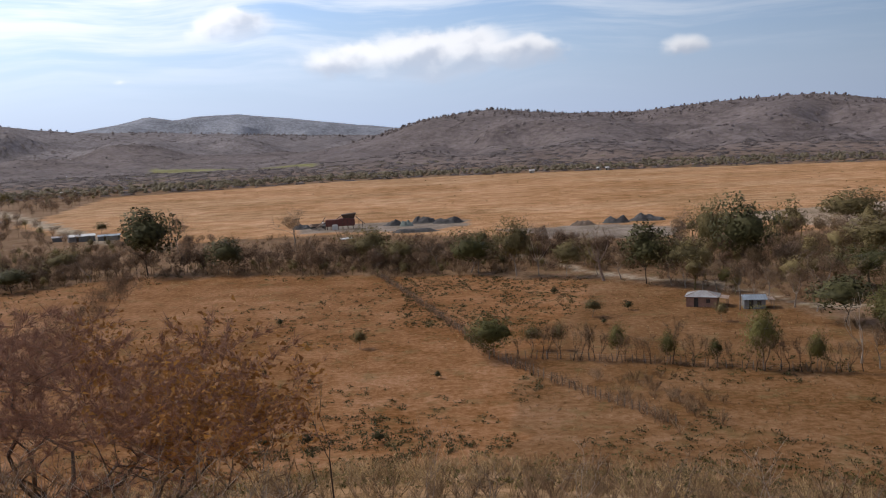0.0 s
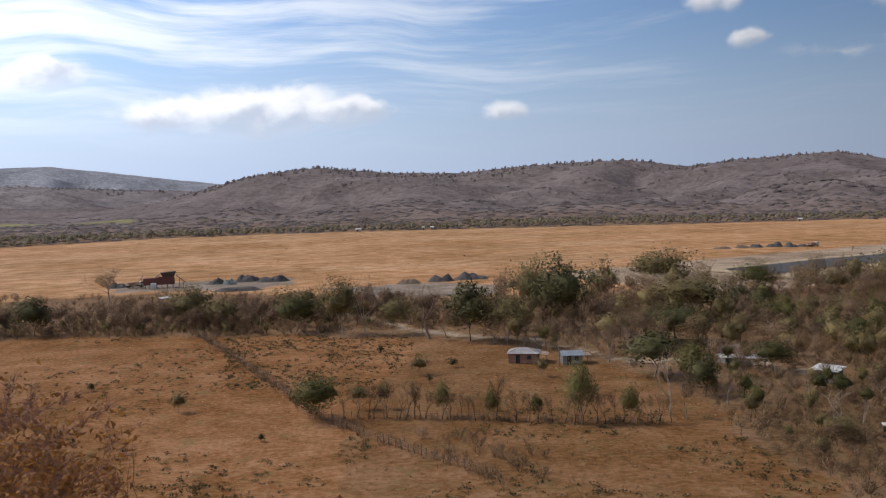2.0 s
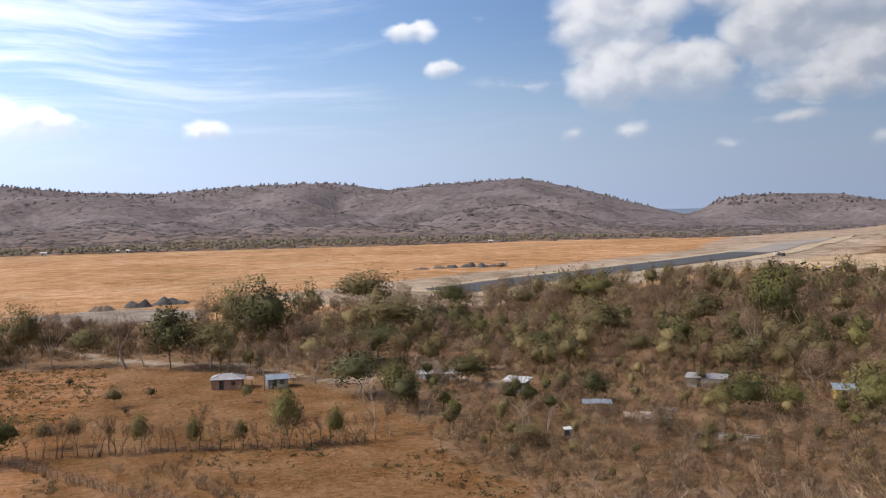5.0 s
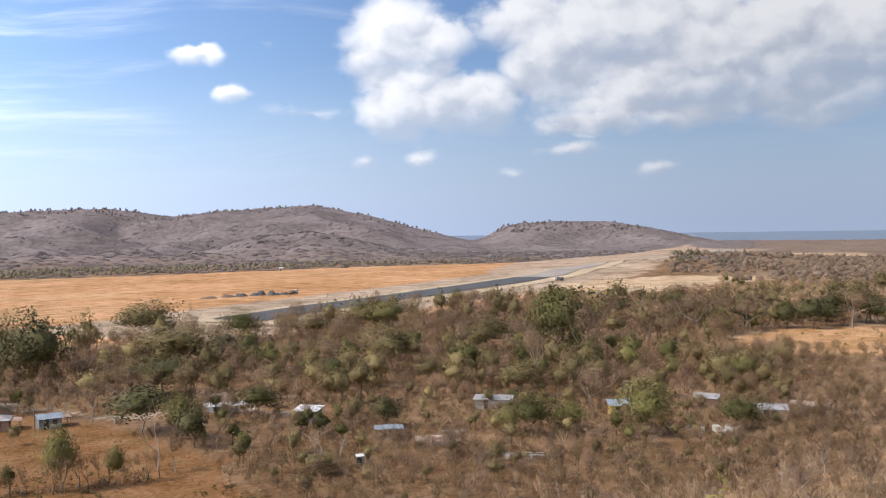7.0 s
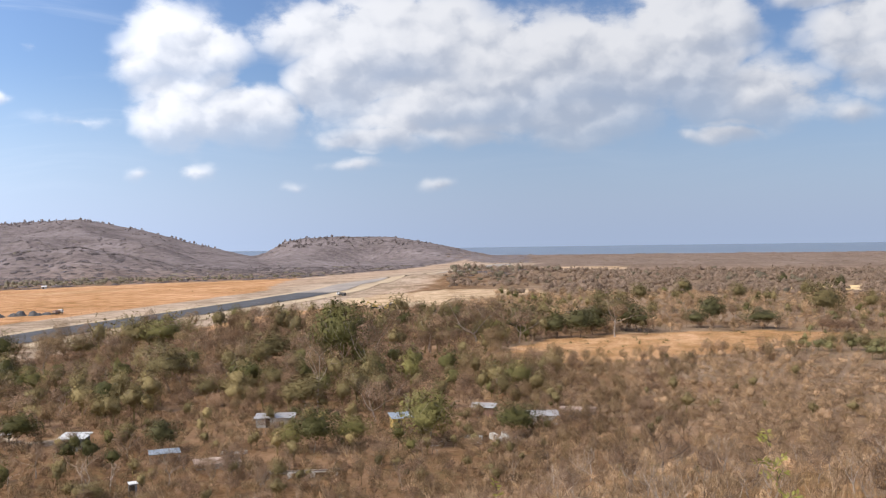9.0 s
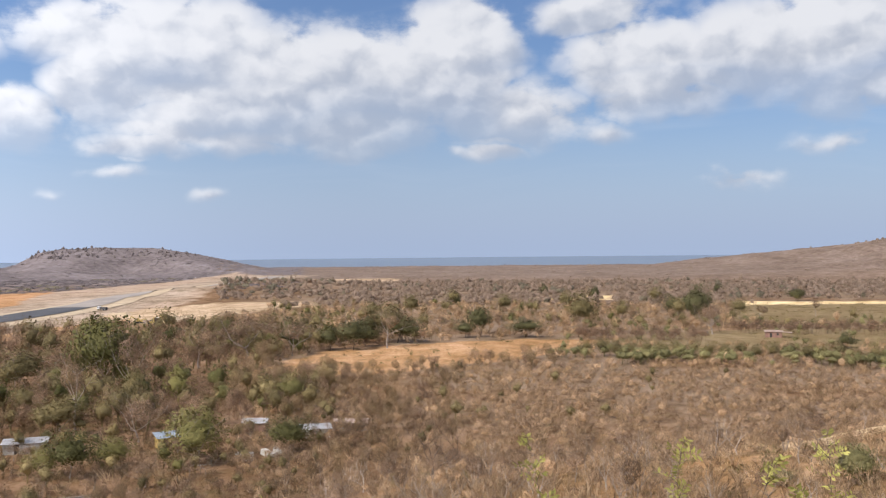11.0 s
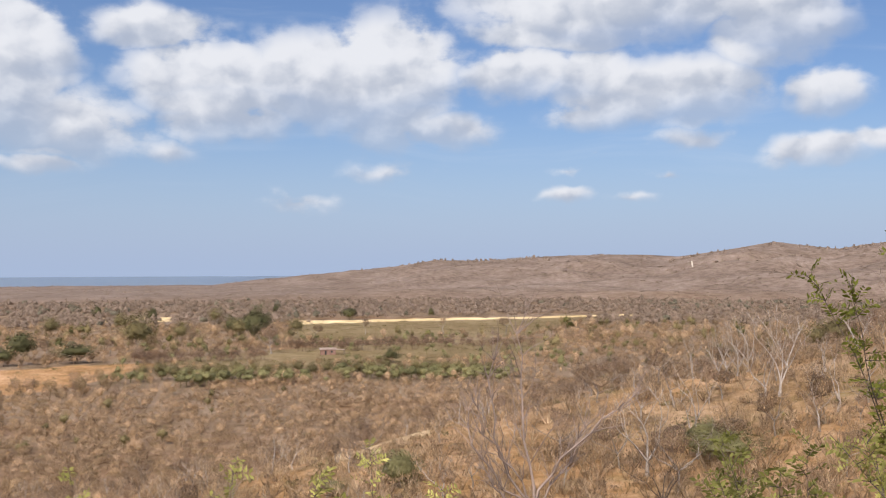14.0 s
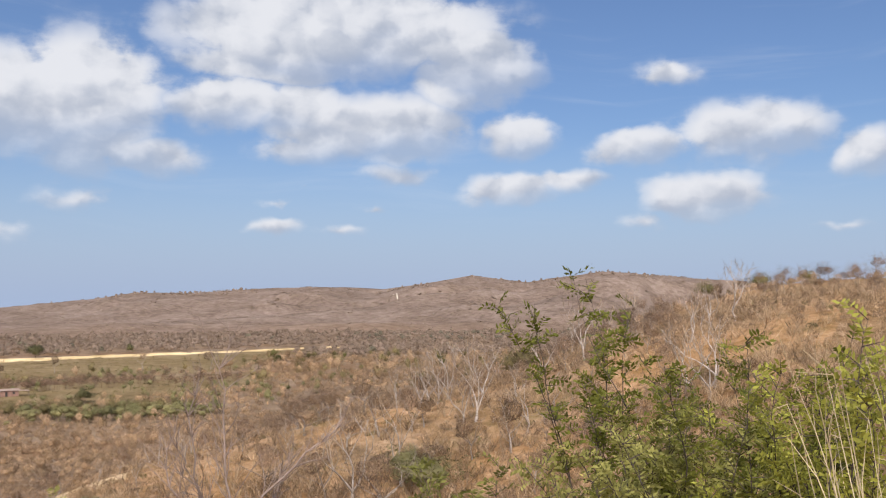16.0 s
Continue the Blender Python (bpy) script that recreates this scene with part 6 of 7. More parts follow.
        part("ridge_cap", bm, ROOF_RUST, base)
    else:
        up = rise if roof == "lean" else 0.15
        n = max(2, int(long / 1.9))
        for i in range(n):
            a, b = -ox + 2 * ox * i / n, -ox + 2 * ox * (i + 1) / n + 0.06
            k = 0.025 * (i % 2)
            part("roof_sheet", sheet(bmesh.new(), ((a, -oy, o + 0.06 + k), (b, -oy, o + 0.06 + k), (b, oy, o + 0.06 + up + k), (a, oy, o + 0.06 + up + k)), 0.03, 4), roof_mat, base)
        for s in (-1, 0, 1):
            bm = bmesh.new()
            box(bm, (2 * ox, 0.1, 0.1), (0, s * hy * 0.9, o - 0.02 + up * (s * 0.9 * hy + oy) / (2 * oy)))
            part("roof_beam", bm, DARK_WOOD, base)
    if back_shed:
        w, d, h = back_shed
        for s in (-1, 1):
            bm = bmesh.new()
            rod(bm, (hx + w, s * d / 2, -0.2), (hx + w, s * d / 2, h), 0.07, 0.06)
            part("porch_post", bm, POST_WOOD, base)
        part("porch_roof", sheet(bmesh.new(), ((hx, -d / 2 - 0.3, h + 0.25), (hx, d / 2 + 0.3, h + 0.25), (hx + w + 0.3, d / 2 + 0.3, h), (hx + w + 0.3, -d / 2 - 0.3, h)), 0.03, 6), ROOF_RUST, base)
    return base


def canopy(az, r, turn, long, deep, height, roof_mat, label, name="open_shed", rise=0.3):
    """A roof of sheets on timber posts."""
    x, y, z = on_ground(az, r)
    base = thing(name, label, "shed")
    base.matrix_basis = pose(x, y, z, 0, 0, -az + turn)
    hx, hy = long / 2, deep / 2
    n = max(2, int(long / 3))
    for i in range(n + 1):
        for s in (-1, 1):
            bm = bmesh.new()
            px = -hx + 0.2 + (long - 0.4) * i / n
            rod(bm, (px, s * (hy - 0.25), -0.3), (px, s * (hy - 0.25), height + rise * (s + 1) / 2), 0.08, 0.065)
            part("post", bm, POST_WOOD, base)
    m = max(2, int(long / 1.7))
    for i in range(m):
        a, b = -hx + long * i / m, -hx + long * (i + 1) / m + 0.05
        k = 0.03 * (i % 2)
        part("roof_sheet", sheet(bmesh.new(), ((a, -hy, height + k), (b, -hy, height + k), (b, hy, height + rise + k), (a, hy, height + rise + k)), 0.03, 4), roof_mat, base)
    for s in (-1, 1):
        bm = bmesh.new()
        box(bm, (long, 0.1, 0.12), (0, s * (hy - 0.25), height - 0.08 + rise * (s * (hy - 0.25) + hy) / deep))
        part("beam", bm, DARK_WOOD, base)
    return base


def make_huts():
    hut(15.4, 211, -6, 6.6, 4.8, 2.3, "hip", BRICK, ROOF_ZINC, "low red-brick hut with a hipped zinc roof", windows=(1.4,), back_shed=(2.0, 3.4, 1.9))
    # Plastered walls take the darkened board colour: their shaded front is painted.
    hut(18.3, 209, 10, 4.4, 3.8, 2.2, "gable", SHADED_GREY_BOARD, ROOF_BLUE, "small plastered hut with a bluish zinc roof", windows=(0.9,), rise=0.7, back_shed=(1.8, 3.0, 1.9))
    canopy(28.3, 209, 2, 10.5, 3.6, 2.0, ROOF_WHITE, "long low shed with whitened zinc sheets among trees")
    hut(27.7, 213, 30, 4.0, 3.2, 2.3, "gable", SHADED_GREY_BOARD, ROOF_RUST, "small board shed with a steep rusty roof", door=False, rise=1.6)
    hut(33.1, 196, -24, 4.6, 3.4, 2.5, "lean", SHADED_GREY_BOARD, ROOF_WHITE, "grey board shed with a whitened zinc roof", windows=(1.2,), rise=0.5, overhang=0.5)
    canopy(38.0, 179, 4, 5.6, 3.0, 1.7, ROOF_BLUE, "low open shed with a bluish zinc roof")
    hut(36.2, 156, 8, 1.2, 1.1, 2.0, "flat", SHADED_GREY_BOARD, ROOF_WHITE, "tiny grey board latrine with a pale flat roof", name="latrine", overhang=0.12)
    hut(44.5, 206, -8, 8.0, 3.6, 2.1, "lean", PLASTER, ROOF_ZINC, "pale long hut with a worn zinc roof", rise=0.4)
    hut(41.0, 172, 6, 7.4, 4.0, 0.9, "flat", CONCRETE, ROOF_RUST, "unfinished low block building with rusty sheets", door=False)
    hut(52.2, 200, 12, 4.6, 3.6, 2.2, "lean", YELLOW, ROOF_BLUE, "yellow hut with a bluish zinc roof", rise=0.6)
    hut(57.3, 212, -10, 5.0, 4.0, 2.2, "gable", BRICK, ROOF_ZINC, "brick hut with a pale zinc roof among bushes", rise=0.7)
    hut(60.9, 203, 6, 6.0, 4.0, 1.9, "lean", CONCRETE, ROOF_ZINC, "low grey block shed with a zinc roof", rise=0.4)
    hut(63.0, 209, -4, 7.2, 3.4, 1.8, "lean", SHADED_GREY_BOARD, ROOF_RUST, "long low shed with a rusty zinc roof", rise=0.35, door=False)
    hut(88.3, 436, 4, 7.0, 4.5, 2.4, "lean", BRICK, ROOF_RUST, "small brick farmhouse with an open shaded side", windows=(1.6,), rise=0.5, back_shed=(4.0, 4.0, 2.1))
    canopy(-6.2, 356, 5, 5.2, 4.0, 2.2, ROOF_WHITE, "small open shelter with a white roof", rise=0.2)
    # Workers' sheds beside the far track.
    hut(-21.6, 440, 6, 11.0, 5.0, 2.4, "lean", SHADED_GREY_BOARD, ROOF_WHITE, "dark timber shed with a whitened zinc roof", rise=0.5)
    hut(-20.1, 437, -4, 9.0, 4.0, 2.0, "lean", SHADED_GREY_BOARD, ROOF_BLUE, "dark timber shed with a bluish zinc roof", rise=0.4)
    hut(-22.9, 448, 2, 4.0, 3.0, 1.8, "lean", SHADED_GREY_BOARD, ROOF_ZINC, "small dark lean-to with a zinc roof", rise=0.4, door=False)
    canopy(-22.1, 905, 3, 13.0, 6.0, 3.6, ROOF_WHITE, "distant open barn with a white roof")
    for az, r, w in ((5.35, 900, 5.0), (9.4, 906, 4.0), (9.9, 905, 3.0), (31.6, 950, 4.0)):
        hut(az, r, 0, w, 3.5, 2.4, "gable", PLASTER, ROOF_WHITE, "tiny whitewashed hut at the far field edge", rise=0.8)


make_huts()


def yard_brush():
    """Thin bare trees and bushes that half hide the huts."""
    g = np.random.default_rng(88)
    for az, r in ((27.7, 209), (29.2, 205), (33.1, 192), (38.0, 175), (36.2, 153), (44.5, 202), (41.0, 168), (46.0, 157), (52.2, 196), (57.3, 208), (60.9, 199), (63.0, 205), (54.0, 178), (58.0, 182)):
        for k in range(4):
            x, y = at(az + g.uniform(-1.4, 1.4), r - g.uniform(2.5, 9))
            (MAUVE_TREE if g.random() < 0.6 else OLIVE_TREE if az > 40 and g.random() < 0.4 else BARE).plant(float(x), float(y), g.uniform(2.6, 4.6) / 8, int(az * 100) + k, "thin scrubby tree in front of the huts")


yard_brush()


# ---- pole, timber stack, slabs ----
def utility_pole(az, r, h):
    x, y, z = on_ground(az, r)
    base = thing("utility_pole", "grey wooden utility pole with a crossarm", "pole")
    base.matrix_basis = pose(x, y, z, 0, 0, 20)
    bm = bmesh.new()
    rod(bm, (0, 0, -0.5), (0, 0, h), 0.14, 0.1, 8)
    part("pole", bm, POST_WOOD, base)
    bm = bmesh.new()
    box(bm, (1.8, 0.1, 0.12), (0, 0.12, h - 0.5), bevel=0.01)
    arm = part("crossarm", bm, DARK_WOOD, base)
    for s in (-0.8, 0.0, 0.8):
        bm = bmesh.new()
        rod(bm, (s, 0.12, h - 0.44), (s, 0.12, h - 0.22), 0.06, 0.04, 8)
        part("insulator", bm, PLASTER, arm)


utility_pole(1.85, 264, 8.0)
utility_pole(17.55, 206, 4.5)


def timber_rack(az, r, turn, long):
    """Long beams lying on low concrete supports."""
    x, y, z = on_ground(az, r)
    base = thing("timber_rack", "long pale beams resting on rough supports", "rack")
    base.matrix_basis = pose(x, y, z, 0, 0, -az + turn)
    for k in range(4):
        bm = bmesh.new()
        box(bm, (0.8, 1.6, 1.0), (-long / 2 + 0.6 + k * (long - 1.2) / 3, 0, 0.3), bevel=0.06)
        part("support", bm, CONCRETE, base)
    for k in range(4):
        bm = bmesh.new()
        box(bm, (long * (0.9 + 0.03 * k), 0.2, 0.22), (0.2 * k, -0.6 + 0.4 * k, 0.92), (0, 0, 0.6 * k - 0.8), bevel=0.02)
        part("beam", bm, PLASTER if k in (0, 3) else DARK_WOOD, base)


timber_rack(46.0, 160, -3, 13.0)


def slab(az, r, turn, size, tilt, mat, label):
    x, y, z = on_ground(az, r)
    bm = bmesh.new()
    box(bm, size, (0, 0, size[2] / 2), bevel=0.03)
    for v in bm.verts:
        v.co += Vector((random.uniform(-0.08, 0.08), random.uniform(-0.08, 0.08), random.uniform(-0.03, 0.03)))
    me = bpy.data.meshes.new("concrete_slab")
    bm.to_mesh(me)
    bm.free()
    me.materials.append(mat)
    ob = tagged(new("concrete_slab", me), label, "slab", "broken slabs in the yard")
    ob.matrix_basis = pose(x, y, z - 0.05, tilt, 0, -az + turn)


slab(53.6, 181, 4, (7.0, 1.2, 0.7), 0, CONCRETE, "low broken concrete wall in the yard")
slab(56.6, 183, -10, (3.4, 2.2, 1.3), 6, CONCRETE, "leaning broken concrete slab in the yard")
slab(58.0, 185, 40, (1.2, 3.2, 1.1), 14, CONCRETE, "tilted pale concrete slab in dry brush")
slab(58.6, 187, 35, (0.8, 2.6, 1.0), 20, PLASTER, "narrow pale slab leaning in dry brush")
slab(42.0, 181, -5, (5.0, 1.0, 0.6), 0, CONCRETE, "low concrete footing in dry grass")


# ---- airfield works ----
def heap(az, r, turn, long, deep, high, mat, label, seed):
    """A tipped heap of stone or earth with an uneven crest."""
    x, y, z = on_ground(az, r)
    n, m = 28, 12
    u, v = np.meshgrid(np.linspace(-1, 1, n), np.linspace(-1, 1, m), indexing="ij")
    e = smooth(np.clip(1 - np.hypot(u, v), 0, 1) * 2.0)
    crest = 0.7 + 1.2 * fbm(u * 10 + seed * 7, v * 3 + seed, 4.0, 3)
    px, py, pz = u * long / 2, v * deep / 2, e * crest * high * 1.15 + fbm(u * 9, v * 9 + seed, 1.3, 2) * 0.35 * (e > 0.02) - 0.1
    i = (np.arange(n - 1)[:, None] * m + np.arange(m - 1)[None, :]).ravel()
    tris = np.concatenate([np.stack([i, i + m, i + m + 1], -1), np.stack([i, i + m + 1, i + 1], -1)])
    ob = new("spoil_mound", mesh_of("spoil_mound", np.stack([px, py, pz], -1).reshape(-1, 3), tris, mat))
    tagged(ob, label, "mound", "mounds at the airfield works")
    ob.matrix_basis = pose(x, y, z, 0, 0, -az + turn)


heap(-3.3, 424, 0, 10, 8, 2.4, STONE_HEAP, "grey crushed stone heap on a dusty yard", 1)
heap(-2.5, 418, 0, 7, 6, 2.6, GREEN_HEAP, "greenish crushed stone heap", 2)
heap(-1.4, 430, 4, 14, 9, 2.8, STONE_HEAP, "dark crushed stone heap on a dusty yard", 3)
heap(0.1, 424, 0, 16, 9, 2.6, STONE_HEAP, "long dark crushed stone heap", 4)
heap(-2.0, 390, 0, 24, 8, 1.6, STONE_HEAP, "low dark gravel windrow", 5)
heap(-8.9, 430, 0, 10, 8, 2.2, STONE_HEAP, "grey stone heap beside the crusher", 6)
heap(8.4, 392, 0, 12, 7, 2.0, EARTH_HEAP, "low brown spoil heap", 7)
heap(10.4, 398, 2, 13, 8, 2.8, STONE_HEAP, "dark spoil heap beside the wood", 8)
heap(12.2, 404, -2, 17, 8, 3.0, STONE_HEAP, "long dark spoil heap beside the wood", 9)
for k, (a, r, l, h) in enumerate([(27.3, 575, 12, 1.2), (28.4, 582, 10, 1.6), (29.2, 585, 9, 2.0), (30.2, 590, 12, 2.4), (31.1, 588, 9, 2.2), (31.7, 592, 7, 1.6)]):
    heap(a, r, 5 * k, l, 8, h, EARTH_HEAP if k < 2 else STONE_HEAP, "earth and stone heap beside the runway", 20 + k)
for k, (a, r) in enumerate([(49.5, 640), (52.4, 565), (53.0, 585)]):
    heap(a, r, 20 * k, 18, 10, 2.0, SHOULDER, "pale graded earth bank", 30 + k)


def wheel_parts(base, x, y, rad, width):
    bm = bmesh.new()
    rod(bm, (x, y - width / 2, rad), (x, y + width / 2, rad), rad, rad, 14)
    w = part("wheel", bm, RUBBER, base)
    bm = bmesh.new()
    rod(bm, (x, y - width / 2 - 0.02, rad), (x, y + width / 2 + 0.02, rad), rad * 0.5, rad * 0.5, 10)
    part("rim", bm, ROOF_ZINC, w)


def dump_truck(az, r, turn, cab_mat, bed_mat, label):
    x, y, z = on_ground(az, r)
    base = thing("dump_truck", label, "truck", "vehicles at the airfield works")
    base.matrix_basis = pose(x, y, z + 0.02, 0, 0, turn)
    for wx in (2.6, -1.6, -2.9):
        for s in (-1, 1):
            wheel_parts(base, wx, s * 1.0, 0.52, 0.4)
    bm = bmesh.new()
    box(bm, (7.4, 0.9, 0.3), (-0.2, 0, 0.85), bevel=0.03)
    part("chassis", bm, RUBBER, base)
    bm = bmesh.new()
    box(bm, (1.9, 2.3, 1.7), (2.7, 0, 1.85), bevel=0.15)
    box(bm, (0.9, 2.1, 0.8), (3.7, 0, 1.4), bevel=0.12)
    cab = part("cab", bm, cab_mat, base)
    bm = bmesh.new()
    box(bm, (0.06, 1.9, 0.7), (3.66, 0, 2.25), (0, -8, 0))
    part("windscreen", bm, GLASSY, cab)
    for s in (-1, 1):
        bm = bmesh.new()
        box(bm, (1.0, 0.05, 0.6), (2.8, s * 1.16, 2.2))
        part("side_window", bm, GLASSY, cab)
    bm = bmesh.new()
    box(bm, (4.6, 2.3, 0.15), (-1.2, 0, 1.15))
    for s in (-1, 1):
        box(bm, (4.6, 0.12, 1.1), (-1.2, s * 1.1, 1.75), (s * 6, 0, 0))
    box(bm, (0.12, 2.3, 1.3), (1.1, 0, 1.85))
    box(bm, (0.12, 2.3, 1.0), (-3.5, 0, 1.7), (0, -8, 0))
    part("bed", bm, bed_mat, base)


dump_truck(32.3, 592, 20, ROOF_WHITE, ROOF_RUST, "white-cabbed dump truck parked beside spoil heaps")
dump_truck(51.0, 548, 60, YELLOW, ROOF_RUST, "yellow dump truck on graded earth")
dump_truck(51.6, 560, 10, ROOF_WHITE, DARK_WOOD, "dusty white dump truck on graded earth")
dump_truck(-7.9, 425, 30, ROOF_WHITE, ROOF_RUST, "dusty truck beside the crusher")
dump_truck(48.6, 690, 90, ROOF_WHITE, STONE_HEAP, "small distant truck on the runway strip")


def excavator(az, r, turn, label):
    x, y, z = on_ground(az, r)
    base = thing("excavator", label, "excavator", "vehicles at the airfield works")
    base.matrix_basis = pose(x, y, z + 0.02, 0, 0, turn)
    for s in (-1, 1):
        bm = bmesh.new()
        box(bm, (4.2, 0.6, 0.9), (0, s * 1.2, 0.45), bevel=0.25)
        part("track", bm, RUBBER, base)
    bm = bmesh.new()
    box(bm, (3.2, 2.6, 1.1), (-0.5, 0, 1.6), bevel=0.12)
    part("house", bm, YELLOW, base)
    bm = bmesh.new()
    box(bm, (1.4, 1.1, 1.5), (0.7, 0.7, 2.2), bevel=0.1)
    cab = part("cab", bm, YELLOW, base)
    bm = bmesh.new()
    box(bm, (1.46, 0.9, 0.8), (0.7, 0.7, 2.45))
    part("window", bm, GLASSY, cab)
    bm = bmesh.new()
    box(bm, (3.8, 0.4, 0.55), (2.4, -0.3, 3.0), (0, -35, 0), bevel=0.05)
    part("boom", bm, YELLOW, base)
    bm = bmesh.new()
    box(bm, (2.8, 0.32, 0.42), (4.6, -0.3, 2.9), (0, 60, 0), bevel=0.05)
    part("arm", bm, YELLOW, base)
    bm = bmesh.new()
    box(bm, (1.0, 1.1, 0.8), (5.0, -0.3, 1.4), (0, 20, 0), bevel=0.15)
    part("bucket", bm, RUBBER, base)


excavator(51.35, 540, 30, "yellow tracked excavator on graded earth")
excavator(50.6, 556, 140, "yellow tracked excavator beside earth banks")
excavator(52.0, 575, 200, "yellow tracked excavator near the runway")


def crusher(az, r, turn):
    """A stone-crushing plant: bins on legs, a long body and inclined conveyors."""
    x, y, z = on_ground(az, r)
    base = thing("crushing_plant", "dull red stone-crushing plant with conveyors", "machine")
    base.matrix_basis = pose(x, y, z, 0, 0, -az + turn)
    bm = bmesh.new()
    box(bm, (13, 3.0, 3.0), (1.0, 0, 3.0), bevel=0.1)
    box(bm, (5, 3.3, 0.4), (3.0, 0, 4.7), bevel=0.05)
    part("body", bm, RED_PAINT, base)
    for k in range(6):
        for s in (-1, 1):
            bm = bmesh.new()
            box(bm, (0.3, 0.3, 1.9), (-4.8 + 2.3 * k, s * 1.2, 0.75))
            part("leg", bm, DARK_WOOD, base)
    for k in range(6):
        bm = bmesh.new()
        box(bm, (0.12, 0.1, 2.8), (-4.6 + 2.2 * k, -1.54, 3.0))
        part("rib", bm, DARK_WOOD, base)
    bm = bmesh.new()
    foot = [bm.verts.new((2.6 + 4.6 * a, 1.0 * b, 4.6)) for a, b in ((0, -1), (1, -1), (1, 1), (0, 1))]
    rim = [bm.verts.new((1.6 + 6.6 * a, 1.9 * b, 6.6 + 0.5 * a)) for a, b in ((0, -1), (1, -1), (1, 1), (0, 1))]
    for k in range(4):
        bm.faces.new((foot[k], foot[(k + 1) % 4], rim[(k + 1) % 4], rim[k]))
    bm.faces.new(foot[::-1]), bm.faces.new(rim)
    part("hopper", bm, DARK_WOOD, base, "dark steel hopper")
    for x0, z0, x1, z1, yy in ((-6, 1.0, 2, 6.2, 1.2), (-11, 0.6, -4, 4.4, -0.6), (8, 5.4, 12, 2.0, 0.5), (-9, 0.8, -5.5, 5.6, 2.4)):
        bm = bmesh.new()
        n = math.hypot(x1 - x0, z1 - z0)
        box(bm, (n, 0.9, 0.35), ((x0 + x1) / 2, yy, (z0 + z1) / 2), (0, -math.degrees(math.atan2(z1 - z0, x1 - x0)), 0), bevel=0.04)
        c = part("conveyor", bm, ROOF_RUST, base)
        for f in (0.35, 0.75):
            bm = bmesh.new()
            rod(bm, (x0 + (x1 - x0) * f, yy, -0.2), (x0 + (x1 - x0) * f, yy, z0 + (z1 - z0) * f), 0.12)
            part("strut", bm, DARK_WOOD, c)
    bm = bmesh.new()
    box(bm, (2.4, 2.2, 2.3), (-1.4, -2.6, 1.2), bevel=0.08)
    part("cabin", bm, ROOF_WHITE, base, "small white control cabin")


crusher(-6.7, 418, 0)


# ---- plants near the eye ----
def near_tree(az, r, seed, h, turn, twigs, leafy, label):
    """A spreading half-bare tree below the viewpoint, with a few leathery yellow-brown leaves."""
    g = np.random.default_rng(seed)
    v, f, pts, ways = skeleton_of(g, h, 1.6, trunk=0.16, forks=8, levels=5, radius=0.033 * h, crook=0.34, sides=7, flat=0.3)
    wide = np.array((1.25, 1.25, 1.0))
    v, pts = v * wide, pts * wide
    base = thing("dry_tree", label, "tree")
    x, y = at(az, r)
    base.matrix_basis = pose(float(x), float(y), float(ground(x, y)) - 0.1, 0, 0, turn)
    t = new("trunk", mesh_of("trunk", v, f, DARK_BARK, smooth_faces=True))
    t.parent = base
    tagged(t, kind="stuff")
    c = new("twig_spray", mesh_of("twig_spray", *twig_spray(pts, ways, twigs, 0.05 * h, 0.0022 * h, g, 0.55), TREE_TWIGS, None))
    c.parent = base
    tagged(c, kind="stuff")
    tip = pts[pts[:, 2] > 0.3 * h]
    k = tip[g.integers(0, len(tip), leafy)] + g.normal(size=(leafy, 3)) * 0.04 * h
    a = radians(turn + az)
    k = k[(k[:, 0] * math.cos(a) - k[:, 1] * math.sin(a)) > 0.07 * h]
    lv = new("foliage", mesh_of("foliage", *leaves(k, 0.1, g, 0.2), BROWN_LEAF, None))
    lv.parent = base
    tagged(lv, "sparse leathery yellow-brown leaves", kind="stuff")


near_tree(-23.8, 33, 901, 9.0, 35, 42000, 9000, "spreading half-bare tree with sparse yellow-brown leaves")
near_tree(-19.5, 25, 905, 5.2, 120, 18000, 4200, "low half-bare tree with tangled dark limbs")


